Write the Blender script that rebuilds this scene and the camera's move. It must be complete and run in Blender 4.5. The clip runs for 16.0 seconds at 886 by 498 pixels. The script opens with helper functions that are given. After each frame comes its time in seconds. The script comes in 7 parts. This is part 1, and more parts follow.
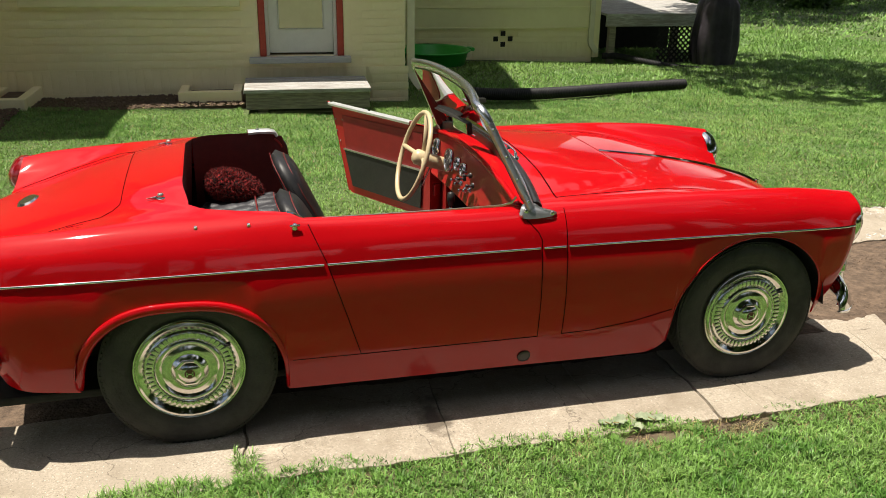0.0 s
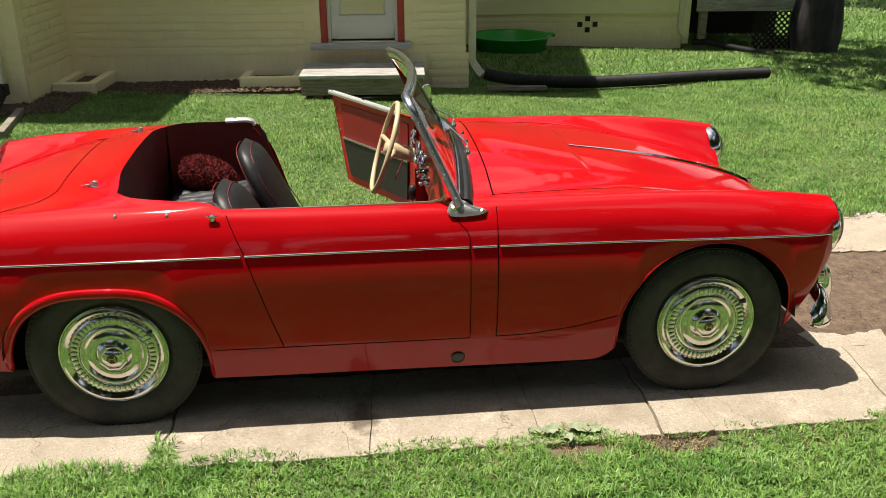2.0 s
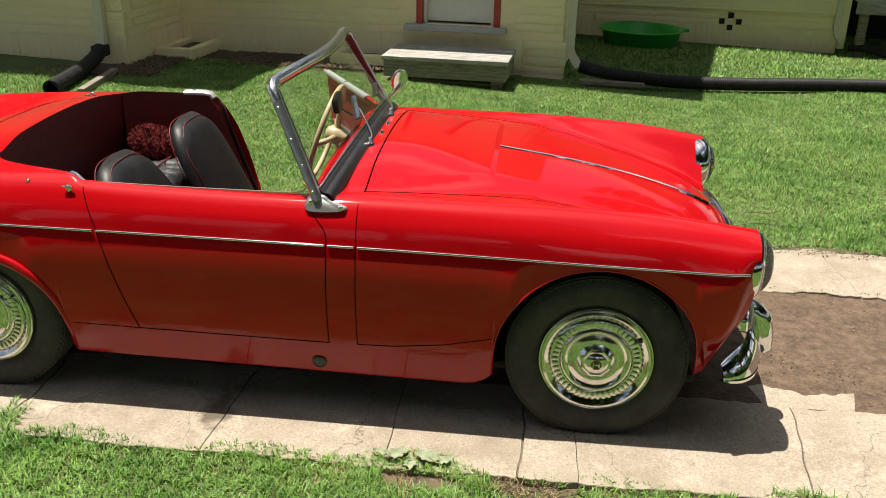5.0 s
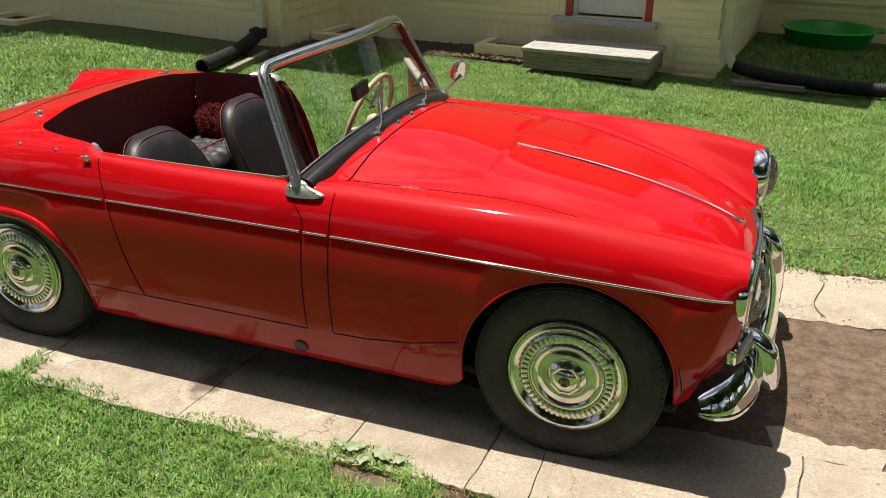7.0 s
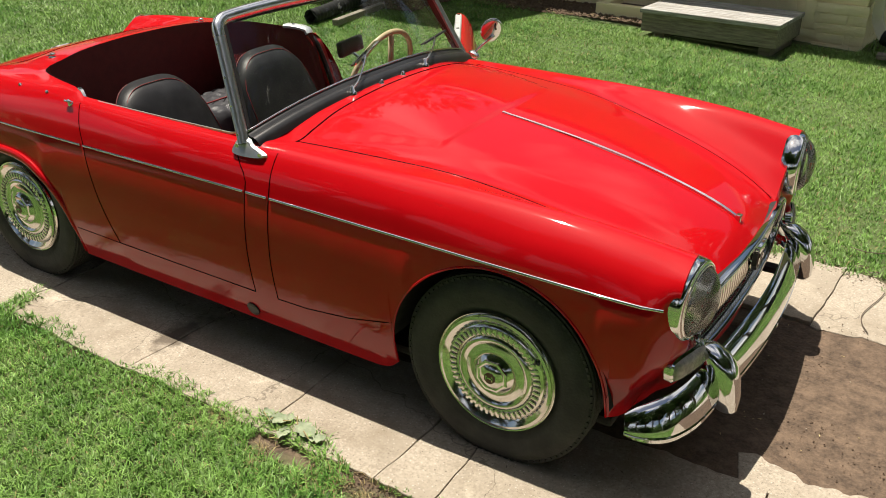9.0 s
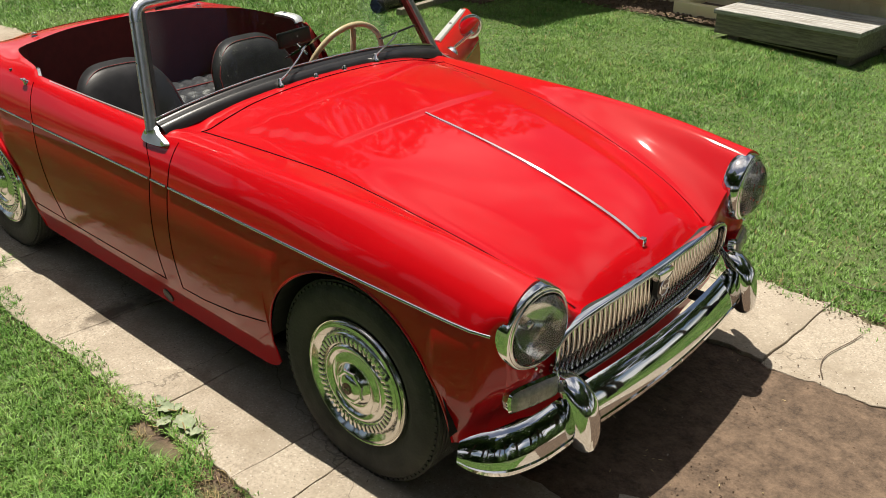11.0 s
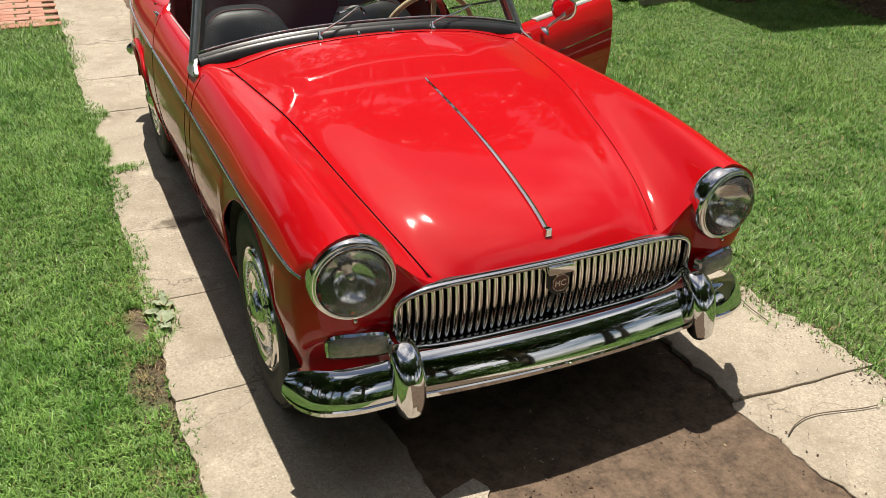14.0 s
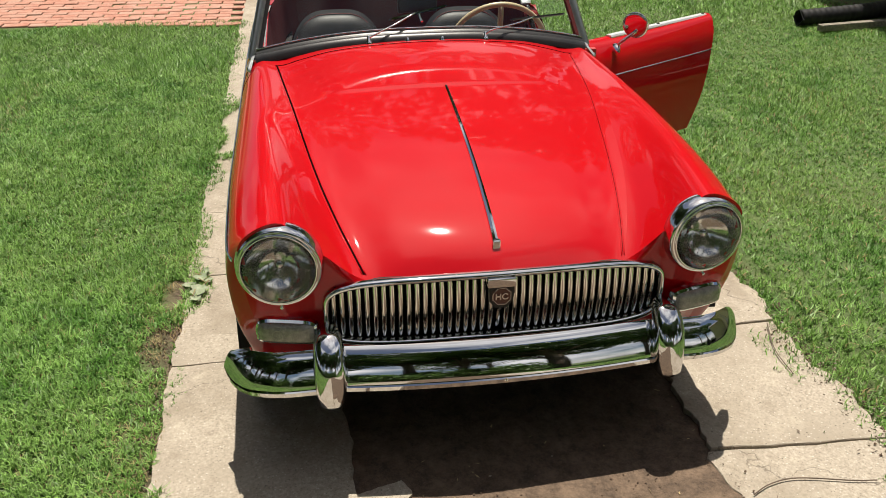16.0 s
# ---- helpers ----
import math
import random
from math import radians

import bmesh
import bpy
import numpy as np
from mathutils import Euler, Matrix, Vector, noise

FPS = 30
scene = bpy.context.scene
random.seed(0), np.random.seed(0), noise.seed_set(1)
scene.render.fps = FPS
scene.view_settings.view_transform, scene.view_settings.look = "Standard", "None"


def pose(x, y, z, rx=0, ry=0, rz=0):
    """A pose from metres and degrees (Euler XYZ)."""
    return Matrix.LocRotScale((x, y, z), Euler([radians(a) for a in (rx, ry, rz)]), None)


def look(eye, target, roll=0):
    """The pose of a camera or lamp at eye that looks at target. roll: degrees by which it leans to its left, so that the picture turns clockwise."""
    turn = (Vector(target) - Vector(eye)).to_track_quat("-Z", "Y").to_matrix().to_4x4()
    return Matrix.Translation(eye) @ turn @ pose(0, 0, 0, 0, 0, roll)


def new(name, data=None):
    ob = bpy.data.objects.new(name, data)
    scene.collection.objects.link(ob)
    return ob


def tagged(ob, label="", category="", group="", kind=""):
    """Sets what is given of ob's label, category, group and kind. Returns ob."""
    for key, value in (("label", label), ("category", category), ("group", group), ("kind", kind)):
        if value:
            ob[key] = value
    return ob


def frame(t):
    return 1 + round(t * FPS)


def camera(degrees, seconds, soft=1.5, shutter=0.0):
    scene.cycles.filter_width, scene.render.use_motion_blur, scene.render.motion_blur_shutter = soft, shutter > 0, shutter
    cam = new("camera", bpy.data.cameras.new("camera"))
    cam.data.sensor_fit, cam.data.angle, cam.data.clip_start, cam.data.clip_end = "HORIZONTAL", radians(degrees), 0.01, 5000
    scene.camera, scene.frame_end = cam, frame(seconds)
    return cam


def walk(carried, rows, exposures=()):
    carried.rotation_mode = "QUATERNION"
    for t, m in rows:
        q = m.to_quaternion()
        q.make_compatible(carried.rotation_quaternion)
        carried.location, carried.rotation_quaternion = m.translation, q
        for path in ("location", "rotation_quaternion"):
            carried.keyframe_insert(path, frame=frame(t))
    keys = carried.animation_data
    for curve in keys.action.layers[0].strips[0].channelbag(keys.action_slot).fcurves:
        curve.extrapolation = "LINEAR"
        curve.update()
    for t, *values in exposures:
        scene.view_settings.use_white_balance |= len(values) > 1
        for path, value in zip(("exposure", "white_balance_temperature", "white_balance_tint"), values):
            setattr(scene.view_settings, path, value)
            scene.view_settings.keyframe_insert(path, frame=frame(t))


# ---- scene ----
cam = camera(53.5, 16.0, soft=0.5)
PATH = [
    (0, (-0.862, -3.299, 1.665), (-0.391, -1.489, 0.956), 0.8),
    (0.5, (-0.71, -3.293, 1.671), (-0.309, -1.468, 0.959), 0.5),
    (1, (-0.52, -3.335, 1.684), (-0.197, -1.499, 0.959), 0.9),
    (1.5, (-0.375, -3.353, 1.681), (-0.116, -1.51, 0.948), -0.1),
    (2, (-0.212, -3.329, 1.677), (-0.009, -1.483, 0.935), -0.3),
    (2.5, (-0.046, -3.343, 1.682), (0.083, -1.497, 0.924), -0.3),
    (3, (0.153, -3.356, 1.671), (0.187, -1.514, 0.892), 0.0),
    (3.5, (0.312, -3.298, 1.658), (0.307, -1.456, 0.879), -0.4),
    (3.7, (0.371, -3.257, 1.661), (0.356, -1.411, 0.892), -0.1),
    (5.8, (1.023, -3.002, 1.634), (0.658, -1.198, 0.851), 0.5),
    (6, (1.076, -2.975, 1.637), (0.664, -1.182, 0.853), 0.1),
    (6.5, (1.236, -2.91, 1.638), (0.698, -1.149, 0.857), -0.2),
    (7, (1.431, -2.852, 1.636), (0.801, -1.129, 0.839), 0.6),
    (7.5, (1.539, -2.76, 1.619), (0.864, -1.064, 0.803), 0.6),
    (8, (1.658, -2.621, 1.623), (0.942, -0.946, 0.796), 0.7),
    (8.5, (1.792, -2.501, 1.605), (0.952, -0.895, 0.759), 0.2),
    (9, (1.938, -2.379, 1.601), (0.981, -0.861, 0.717), 0.2),
    (9.5, (2.044, -2.255, 1.597), (1.063, -0.751, 0.716), 0.5),
    (9.7, (2.09, -2.207, 1.602), (1.096, -0.707, 0.729), 0.5),
    (11.8, (2.592, -1.698, 1.598), (1.263, -0.525, 0.672), -0.0),
    (12, (2.638, -1.646, 1.593), (1.272, -0.515, 0.668), -0.1),
    (12.5, (2.8, -1.524, 1.596), (1.36, -0.486, 0.674), 0.5),
    (13, (2.919, -1.398, 1.587), (1.439, -0.436, 0.647), 1.1),
    (13.5, (3.004, -1.24, 1.573), (1.479, -0.356, 0.628), 1.5),
    (14, (3.123, -1.082, 1.57), (1.52, -0.332, 0.64), 1.0),
    (14.5, (3.242, -0.906, 1.567), (1.577, -0.308, 0.634), -0.1),
    (15, (3.269, -0.768, 1.54), (1.581, -0.239, 0.606), 0.4),
    (15.5, (3.292, -0.609, 1.55), (1.572, -0.167, 0.631), 1.0),
    (16, (3.348, -0.442, 1.555), (1.585, -0.159, 0.653), -0.1),
]
walk(cam, [(t, look(eye, target, roll)) for t, eye, target, roll in PATH], [(0, 0.74, 6950, 10), (3.0, 0.80, 6950, 10), (6, 0.78, 6950, 10), (9.5, 0.68, 6950, 10), (12.0, 0.56, 6900, 10), (14.5, 0.54, 6850, 10), (16, 0.53, 6850, 10)])

# ---------------------------------------------------------------- light
SUN_DIR = Vector((-0.25, 0.055, 1.0)).normalized()
world = bpy.data.worlds.new("sky")
scene.world = world
world.use_nodes = True
wn, wl = world.node_tree.nodes, world.node_tree.links
sky = wn.new("ShaderNodeTexSky")
sky.sky_type = "NISHITA"
sky.sun_disc = False
sky.sun_elevation = math.asin(SUN_DIR.z)
sky.sun_rotation = math.atan2(SUN_DIR.x, SUN_DIR.y)
sky.air_density, sky.dust_density, sky.ozone_density = 1.0, 1.8, 1.0
# thin fair-weather clouds
wc = wn.new("ShaderNodeTexCoord")
wm = wn.new("ShaderNodeMapping")
wm.inputs["Scale"].default_value = (1.0, 1.0, 2.2)
wm.inputs["Location"].default_value = (3.1, 0.7, 0.4)
wnoise = wn.new("ShaderNodeTexNoise")
wnoise.inputs["Scale"].default_value, wnoise.inputs["Detail"].default_value = 2.6, 9.0
wr = wn.new("ShaderNodeValToRGB")
wr.color_ramp.elements[0].position, wr.color_ramp.elements[1].position = 0.47, 0.74
wx = wn.new("ShaderNodeMix")
wx.data_type = "RGBA"
wx.inputs["B"].default_value = (15.0, 15.1, 15.5, 1)
wl.new(wc.outputs["Generated"], wm.inputs["Vector"])
wl.new(wm.outputs["Vector"], wnoise.inputs["Vector"])
wl.new(wnoise.outputs["Fac"], wr.inputs["Fac"])
wl.new(wr.outputs["Color"], wx.inputs["Factor"])
wl.new(sky.outputs["Color"], wx.inputs["A"])
wbg = wn["Background"]
wl.new(wx.outputs["Result"], wbg.inputs["Color"])
wbg.inputs["Strength"].default_value = 0.054

sun_data = bpy.data.lights.new("sun", "SUN")
sun_data.energy, sun_data.angle, sun_data.color = 4.7, radians(0.53), (1.0, 0.955, 0.88)
sun = new("sun", sun_data)
sun.matrix_world = look(SUN_DIR * 30, (0, 0, 0))

# ---------------------------------------------------------------- materials


def mat(name, col, col2=None, rough=0.5, metal=0.0, scale=8.0, bump=0.0, bscale=120.0, coat=0.0,
        spec=0.5, big=None, bigscale=0.7, rvar=0.0, island=0.0, lean=(0.35, 0.65), stretch=(1, 1, 1), coatrough=0.03):
    """A principled material: grain between two colours, a broad third tone, fine relief."""
    m = bpy.data.materials.new(name)
    m.use_nodes = True
    n, l = m.node_tree.nodes, m.node_tree.links
    b = n["Principled BSDF"]
    b.inputs["Roughness"].default_value = rough
    b.inputs["Metallic"].default_value = metal
    b.inputs["Coat Weight"].default_value = coat
    b.inputs["Coat Roughness"].default_value = coatrough
    b.inputs["Specular IOR Level"].default_value = spec
    b.inputs["Base Color"].default_value = (*col, 1)
    if col2 is None and bump == 0:
        return m
    tc = n.new("ShaderNodeTexCoord")
    mp = n.new("ShaderNodeMapping")
    mp.inputs["Scale"].default_value = stretch
    l.new(tc.outputs["Object"], mp.inputs["Vector"])
    info = n.new("ShaderNodeObjectInfo")
    sh = n.new("ShaderNodeVectorMath")
    sh.operation = "MULTIPLY_ADD"
    sh.inputs[1].default_value = (1, 1, 1)
    cb = n.new("ShaderNodeCombineXYZ")
    mul = n.new("ShaderNodeMath")
    mul.operation = "MULTIPLY"
    mul.inputs[1].default_value = 40.0
    l.new(info.outputs["Random"], mul.inputs[0])
    l.new(mul.outputs[0], cb.inputs[0])
    l.new(mp.outputs["Vector"], sh.inputs[0])
    l.new(cb.outputs[0], sh.inputs[2])
    vec = sh.outputs[0]
    if col2 is not None:
        t1 = n.new("ShaderNodeTexNoise")
        t1.inputs["Scale"].default_value, t1.inputs["Detail"].default_value = scale, 8.0
        t1.inputs["Roughness"].default_value = 0.65
        l.new(vec, t1.inputs["Vector"])
        r1 = n.new("ShaderNodeValToRGB")
        r1.color_ramp.elements[0].position, r1.color_ramp.elements[1].position = lean
        r1.color_ramp.elements[0].color, r1.color_ramp.elements[1].color = (*col, 1), (*col2, 1)
        l.new(t1.outputs["Fac"], r1.inputs["Fac"])
        out = r1.outputs["Color"]
        if big is not None:
            t2 = n.new("ShaderNodeTexNoise")
            t2.inputs["Scale"].default_value, t2.inputs["Detail"].default_value = bigscale, 5.0
            l.new(vec, t2.inputs["Vector"])
            r2 = n.new("ShaderNodeValToRGB")
            r2.color_ramp.elements[0].position, r2.color_ramp.elements[1].position = 0.42, 0.70
            l.new(t2.outputs["Fac"], r2.inputs["Fac"])
            x = n.new("ShaderNodeMix")
            x.data_type = "RGBA"
            l.new(r2.outputs["Color"], x.inputs["Factor"])
            l.new(out, x.inputs["A"])
            x.inputs["B"].default_value = (*big, 1)
            out = x.outputs["Result"]
        if island:
            g = n.new("ShaderNodeNewGeometry")
            hs = n.new("ShaderNodeHueSaturation")
            mr = n.new("ShaderNodeMapRange")
            mr.inputs["To Min"].default_value, mr.inputs["To Max"].default_value = 1 - island, 1 + island
            l.new(g.outputs["Random Per Island"], mr.inputs["Value"])
            l.new(mr.outputs["Result"], hs.inputs["Value"])
            l.new(out, hs.inputs["Color"])
            out = hs.outputs["Color"]
        l.new(out, b.inputs["Base Color"])
        if rvar:
            mr2 = n.new("ShaderNodeMapRange")
            mr2.inputs["To Min"].default_value, mr2.inputs["To Max"].default_value = max(0, rough - rvar), min(1, rough + rvar)
            l.new(t1.outputs["Fac"], mr2.inputs["Value"])
            l.new(mr2.outputs["Result"], b.inputs["Roughness"])
    if bump:
        t3 = n.new("ShaderNodeTexNoise")
        t3.inputs["Scale"].default_value, t3.inputs["Detail"].default_value = bscale, 6.0
        l.new(vec, t3.inputs["Vector"])
        bp = n.new("ShaderNodeBump")
        bp.inputs["Strength"].default_value, bp.inputs["Distance"].default_value = bump, 0.01
        l.new(t3.outputs["Fac"], bp.inputs["Height"])
        l.new(bp.outputs["Normal"], b.inputs["Normal"])
    return m


PAINT = mat("red_paint", (0.41, 0.0020, 0.0055), (0.44, 0.0026, 0.0065), rough=0.5, spec=0.03, coat=0.72, scale=3.0, bump=0.008, bscale=7.0, coatrough=0.04)
PAINT_IN = mat("red_inner_paint", (0.36, 0.012, 0.012), (0.44, 0.018, 0.016), rough=0.45, scale=5, bump=0.05, bscale=60, coat=0.2, coatrough=0.3)
TRIM_RED = mat("dark_red_vinyl", (0.10, 0.006, 0.006), (0.14, 0.010, 0.009), rough=0.6, scale=30, bump=0.2, bscale=400)
CHROME = mat("chrome", (0.66, 0.66, 0.665), (0.60, 0.60, 0.60), rough=0.035, metal=1, scale=14, rvar=0.02)
CHROME_OLD = mat("worn_chrome", (0.66, 0.64, 0.60), (0.78, 0.77, 0.74), rough=0.12, metal=1, scale=20, rvar=0.06)
ALU = mat("brushed_aluminium", (0.50, 0.51, 0.50), (0.60, 0.61, 0.60), rough=0.38, metal=1, scale=26, bump=0.06, bscale=180)
HUB_CHROME = mat("hub_chrome", (0.68, 0.67, 0.64), (0.60, 0.59, 0.56), rough=0.10, metal=1, scale=30, rvar=0.04, bump=0.006, bscale=40)
ALU_PALE = mat("pale_aluminium_cap", (0.72, 0.73, 0.73), (0.82, 0.83, 0.83), rough=0.42, metal=0.8, scale=18, bump=0.05, bscale=140)
RAIL = mat("satin_rail_alloy", (0.60, 0.61, 0.62), (0.70, 0.71, 0.72), rough=0.24, metal=1, scale=30, bump=0.02, bscale=120)
GREY_STEEL = mat("grey_pillar_metal", (0.50, 0.51, 0.51), (0.60, 0.61, 0.60), rough=0.30, metal=1.0, scale=30, bump=0.05, bscale=160)
RUBBER = mat("black_rubber", (0.010, 0.010, 0.011), (0.020, 0.020, 0.020), rough=0.34, scale=14, bump=0.05, bscale=160)
TYRE = mat("tyre_rubber", (0.022, 0.021, 0.020), (0.05, 0.047, 0.042), rough=0.78, scale=9, bump=0.25, bscale=130)
DARK = mat("dark_underside", (0.012, 0.011, 0.010), (0.022, 0.020, 0.018), rough=0.9, scale=10)
GAP = mat("panel_gap", (0.006, 0.002, 0.002), (0.010, 0.003, 0.003), rough=0.9, scale=20, spec=0.0)
LEATHER = mat("black_leather", (0.010, 0.010, 0.011), (0.020, 0.020, 0.022), rough=0.44, spec=0.26, scale=16, bump=0.06, bscale=320)
LEATHER_G = mat("grey_quilted_vinyl", (0.028, 0.028, 0.032), (0.05, 0.05, 0.055), rough=0.42, spec=0.4, scale=18, bump=0.25, bscale=220)
PIPING = mat("red_piping", (0.13, 0.010, 0.010), (0.19, 0.014, 0.014), rough=0.5, scale=60)
SHAG = mat("red_black_shag", (0.015, 0.006, 0.006), (0.36, 0.02, 0.02), rough=0.95, scale=90, lean=(0.44, 0.58), bump=0.9, bscale=260)
BEIGE = mat("cream_plastic", (0.50, 0.40, 0.24), (0.57, 0.46, 0.29), rough=0.35, scale=22, bump=0.04, bscale=200)
AMBER = mat("smoked_lens", (0.20, 0.19, 0.155), (0.33, 0.31, 0.26), rough=0.16, scale=60, bump=0.3, bscale=220, coat=0.6)
RED_LENS = mat("red_lens", (0.16, 0.003, 0.006), (0.22, 0.005, 0.008), rough=0.12, scale=40, coat=1.0)
BADGE = mat("badge_brown", (0.10, 0.035, 0.025), (0.14, 0.05, 0.035), rough=0.4, scale=30)
BLACK = mat("black_satin", (0.014, 0.014, 0.014), (0.022, 0.022, 0.022), rough=0.4, scale=30)
DOOR_CARD = mat("red_door_card", (0.21, 0.010, 0.010), (0.26, 0.014, 0.013), rough=0.5, scale=12, bump=0.1, bscale=300)
BLACK_CARD = mat("black_door_card", (0.014, 0.016, 0.014), (0.024, 0.027, 0.023), rough=0.55, scale=24, bump=0.2, bscale=300)
DIAL = mat("dial_white", (0.75, 0.75, 0.72), (0.8, 0.8, 0.78), rough=0.4, scale=30)

def concrete():
    """Weathered concrete: blotches, sand grain, exposed aggregate and small dark pits."""
    m = mat("weathered_concrete", (0.235, 0.198, 0.154), (0.475, 0.418, 0.336), rough=0.93, scale=120, bump=0.0, big=(0.295, 0.252, 0.196), bigscale=3.0, lean=(0.30, 0.70))
    n, l = m.node_tree.nodes, m.node_tree.links
    b = n["Principled BSDF"]
    col = b.inputs["Base Color"].links[0].from_socket
    g = n.new("ShaderNodeNewGeometry")
    for scale, lo, hi, tone, amount in ((95.0, 0.10, 0.26, (0.60, 0.55, 0.48), 0.75), (130.0, 0.12, 0.30, (0.12, 0.098, 0.074), 0.65), (40.0, 0.05, 0.13, (0.085, 0.070, 0.052), 0.9)):
        v = n.new("ShaderNodeTexVoronoi")
        v.inputs["Scale"].default_value = scale
        l.new(g.outputs["Position"], v.inputs["Vector"])
        gate = n.new("ShaderNodeMath")
        gate.operation = "GREATER_THAN"
        gate.inputs[1].default_value = 0.55
        sc = n.new("ShaderNodeSeparateColor")
        l.new(v.outputs["Color"], sc.inputs[0])
        l.new(sc.outputs[0], gate.inputs[0])
        mr = n.new("ShaderNodeMapRange")
        mr.inputs["From Min"].default_value, mr.inputs["From Max"].default_value = lo, hi
        mr.inputs["To Min"].default_value, mr.inputs["To Max"].default_value = amount, 0.0
        l.new(v.outputs["Distance"], mr.inputs["Value"])
        k = n.new("ShaderNodeMath")
        k.operation = "MULTIPLY"
        l.new(mr.outputs["Result"], k.inputs[0])
        l.new(gate.outputs[0], k.inputs[1])
        x = n.new("ShaderNodeMix")
        x.data_type = "RGBA"
        l.new(k.outputs[0], x.inputs["Factor"])
        l.new(col, x.inputs["A"])
        x.inputs["B"].default_value = (*tone, 1)
        col = x.outputs["Result"]
    # weather stains at two sizes, dark lichen specks and hair cracks
    for scale, lo, hi, tone, amount in ((2.3, 0.50, 0.66, (0.20, 0.160, 0.112), 0.62), (9.0, 0.54, 0.70, (0.165, 0.132, 0.094), 0.55), (5.0, 0.56, 0.68, (0.60, 0.535, 0.42), 0.45)):
        st = n.new("ShaderNodeTexNoise")
        st.inputs["Scale"].default_value, st.inputs["Detail"].default_value, st.inputs["Roughness"].default_value = scale, 10.0, 0.72
        off = n.new("ShaderNodeVectorMath")
        off.operation = "ADD"
        off.inputs[1].default_value = (scale * 3.7, scale, 0.0)
        l.new(g.outputs["Position"], off.inputs[0])
        l.new(off.outputs[0], st.inputs["Vector"])
        mr = n.new("ShaderNodeMapRange")
        mr.inputs["From Min"].default_value, mr.inputs["From Max"].default_value = lo, hi
        mr.inputs["To Max"].default_value = amount
        l.new(st.outputs["Fac"], mr.inputs["Value"])
        x = n.new("ShaderNodeMix")
        x.data_type = "RGBA"
        l.new(mr.outputs["Result"], x.inputs["Factor"])
        l.new(col, x.inputs["A"])
        x.inputs["B"].default_value = (*tone, 1)
        col = x.outputs["Result"]
    wob = n.new("ShaderNodeTexNoise")
    wob.inputs["Scale"].default_value, wob.inputs["Detail"].default_value = 6.0, 8.0
    l.new(g.outputs["Position"], wob.inputs["Vector"])
    ad = n.new("ShaderNodeVectorMath")
    ad.operation = "MULTIPLY_ADD"
    ad.inputs[1].default_value = (0.30, 0.30, 0.0)
    l.new(wob.outputs["Color"], ad.inputs[0])
    l.new(g.outputs["Position"], ad.inputs[2])
    cv = n.new("ShaderNodeTexVoronoi")
    cv.feature = "DISTANCE_TO_EDGE"
    cv.inputs["Scale"].default_value = 1.35
    l.new(ad.outputs[0], cv.inputs["Vector"])
    mr = n.new("ShaderNodeMapRange")
    mr.inputs["From Min"].default_value, mr.inputs["From Max"].default_value = 0.0010, 0.0040
    mr.inputs["To Min"].default_value, mr.inputs["To Max"].default_value = 0.55, 0.0
    l.new(cv.outputs["Distance"], mr.inputs["Value"])
    x = n.new("ShaderNodeMix")
    x.data_type = "RGBA"
    l.new(mr.outputs["Result"], x.inputs["Factor"])
    l.new(col, x.inputs["A"])
    x.inputs["B"].default_value = (0.07, 0.055, 0.04, 1)
    col = x.outputs["Result"]
    # old oil stain round one joint
    sub = n.new("ShaderNodeVectorMath")
    sub.operation = "MULTIPLY_ADD"
    sub.inputs[1].default_value, sub.inputs[2].default_value = (14.0, 5.6, 0.0), (2.95, 3.75, 0.0)
    l.new(g.outputs["Position"], sub.inputs[0])
    ln = n.new("ShaderNodeVectorMath")
    ln.operation = "LENGTH"
    l.new(sub.outputs[0], ln.inputs[0])
    fray = n.new("ShaderNodeTexNoise")
    fray.inputs["Scale"].default_value, fray.inputs["Detail"].default_value = 16.0, 9.0
    l.new(g.outputs["Position"], fray.inputs["Vector"])
    fr = n.new("ShaderNodeMath")
    fr.operation = "MULTIPLY_ADD"
    fr.inputs[1].default_value = 2.4
    l.new(fray.outputs["Fac"], fr.inputs[0])
    l.new(ln.outputs["Value"], fr.inputs[2])
    mr = n.new("ShaderNodeMapRange")
    mr.inputs["From Min"].default_value, mr.inputs["From Max"].default_value = 1.45, 2.15
    mr.inputs["To Min"].default_value, mr.inputs["To Max"].default_value = 0.82, 0.0
    l.new(fr.outputs[0], mr.inputs["Value"])
    x = n.new("ShaderNodeMix")
    x.data_type = "RGBA"
    l.new(mr.outputs["Result"], x.inputs["Factor"])
    l.new(col, x.inputs["A"])
    x.inputs["B"].default_value = (0.075, 0.057, 0.041, 1)
    col = x.outputs["Result"]
    l.new(col, b.inputs["Base Color"])
    t = n.new("ShaderNodeTexNoise")
    t.inputs["Scale"].default_value, t.inputs["Detail"].default_value, t.inputs["Roughness"].default_value = 34.0, 12.0, 0.78
    l.new(g.outputs["Position"], t.inputs["Vector"])
    bp = n.new("ShaderNodeBump")
    bp.inputs["Strength"].default_value, bp.inputs["Distance"].default_value = 0.55, 0.006
    l.new(t.outputs["Fac"], bp.inputs["Height"])
    l.new(bp.outputs["Normal"], b.inputs["Normal"])
    return m


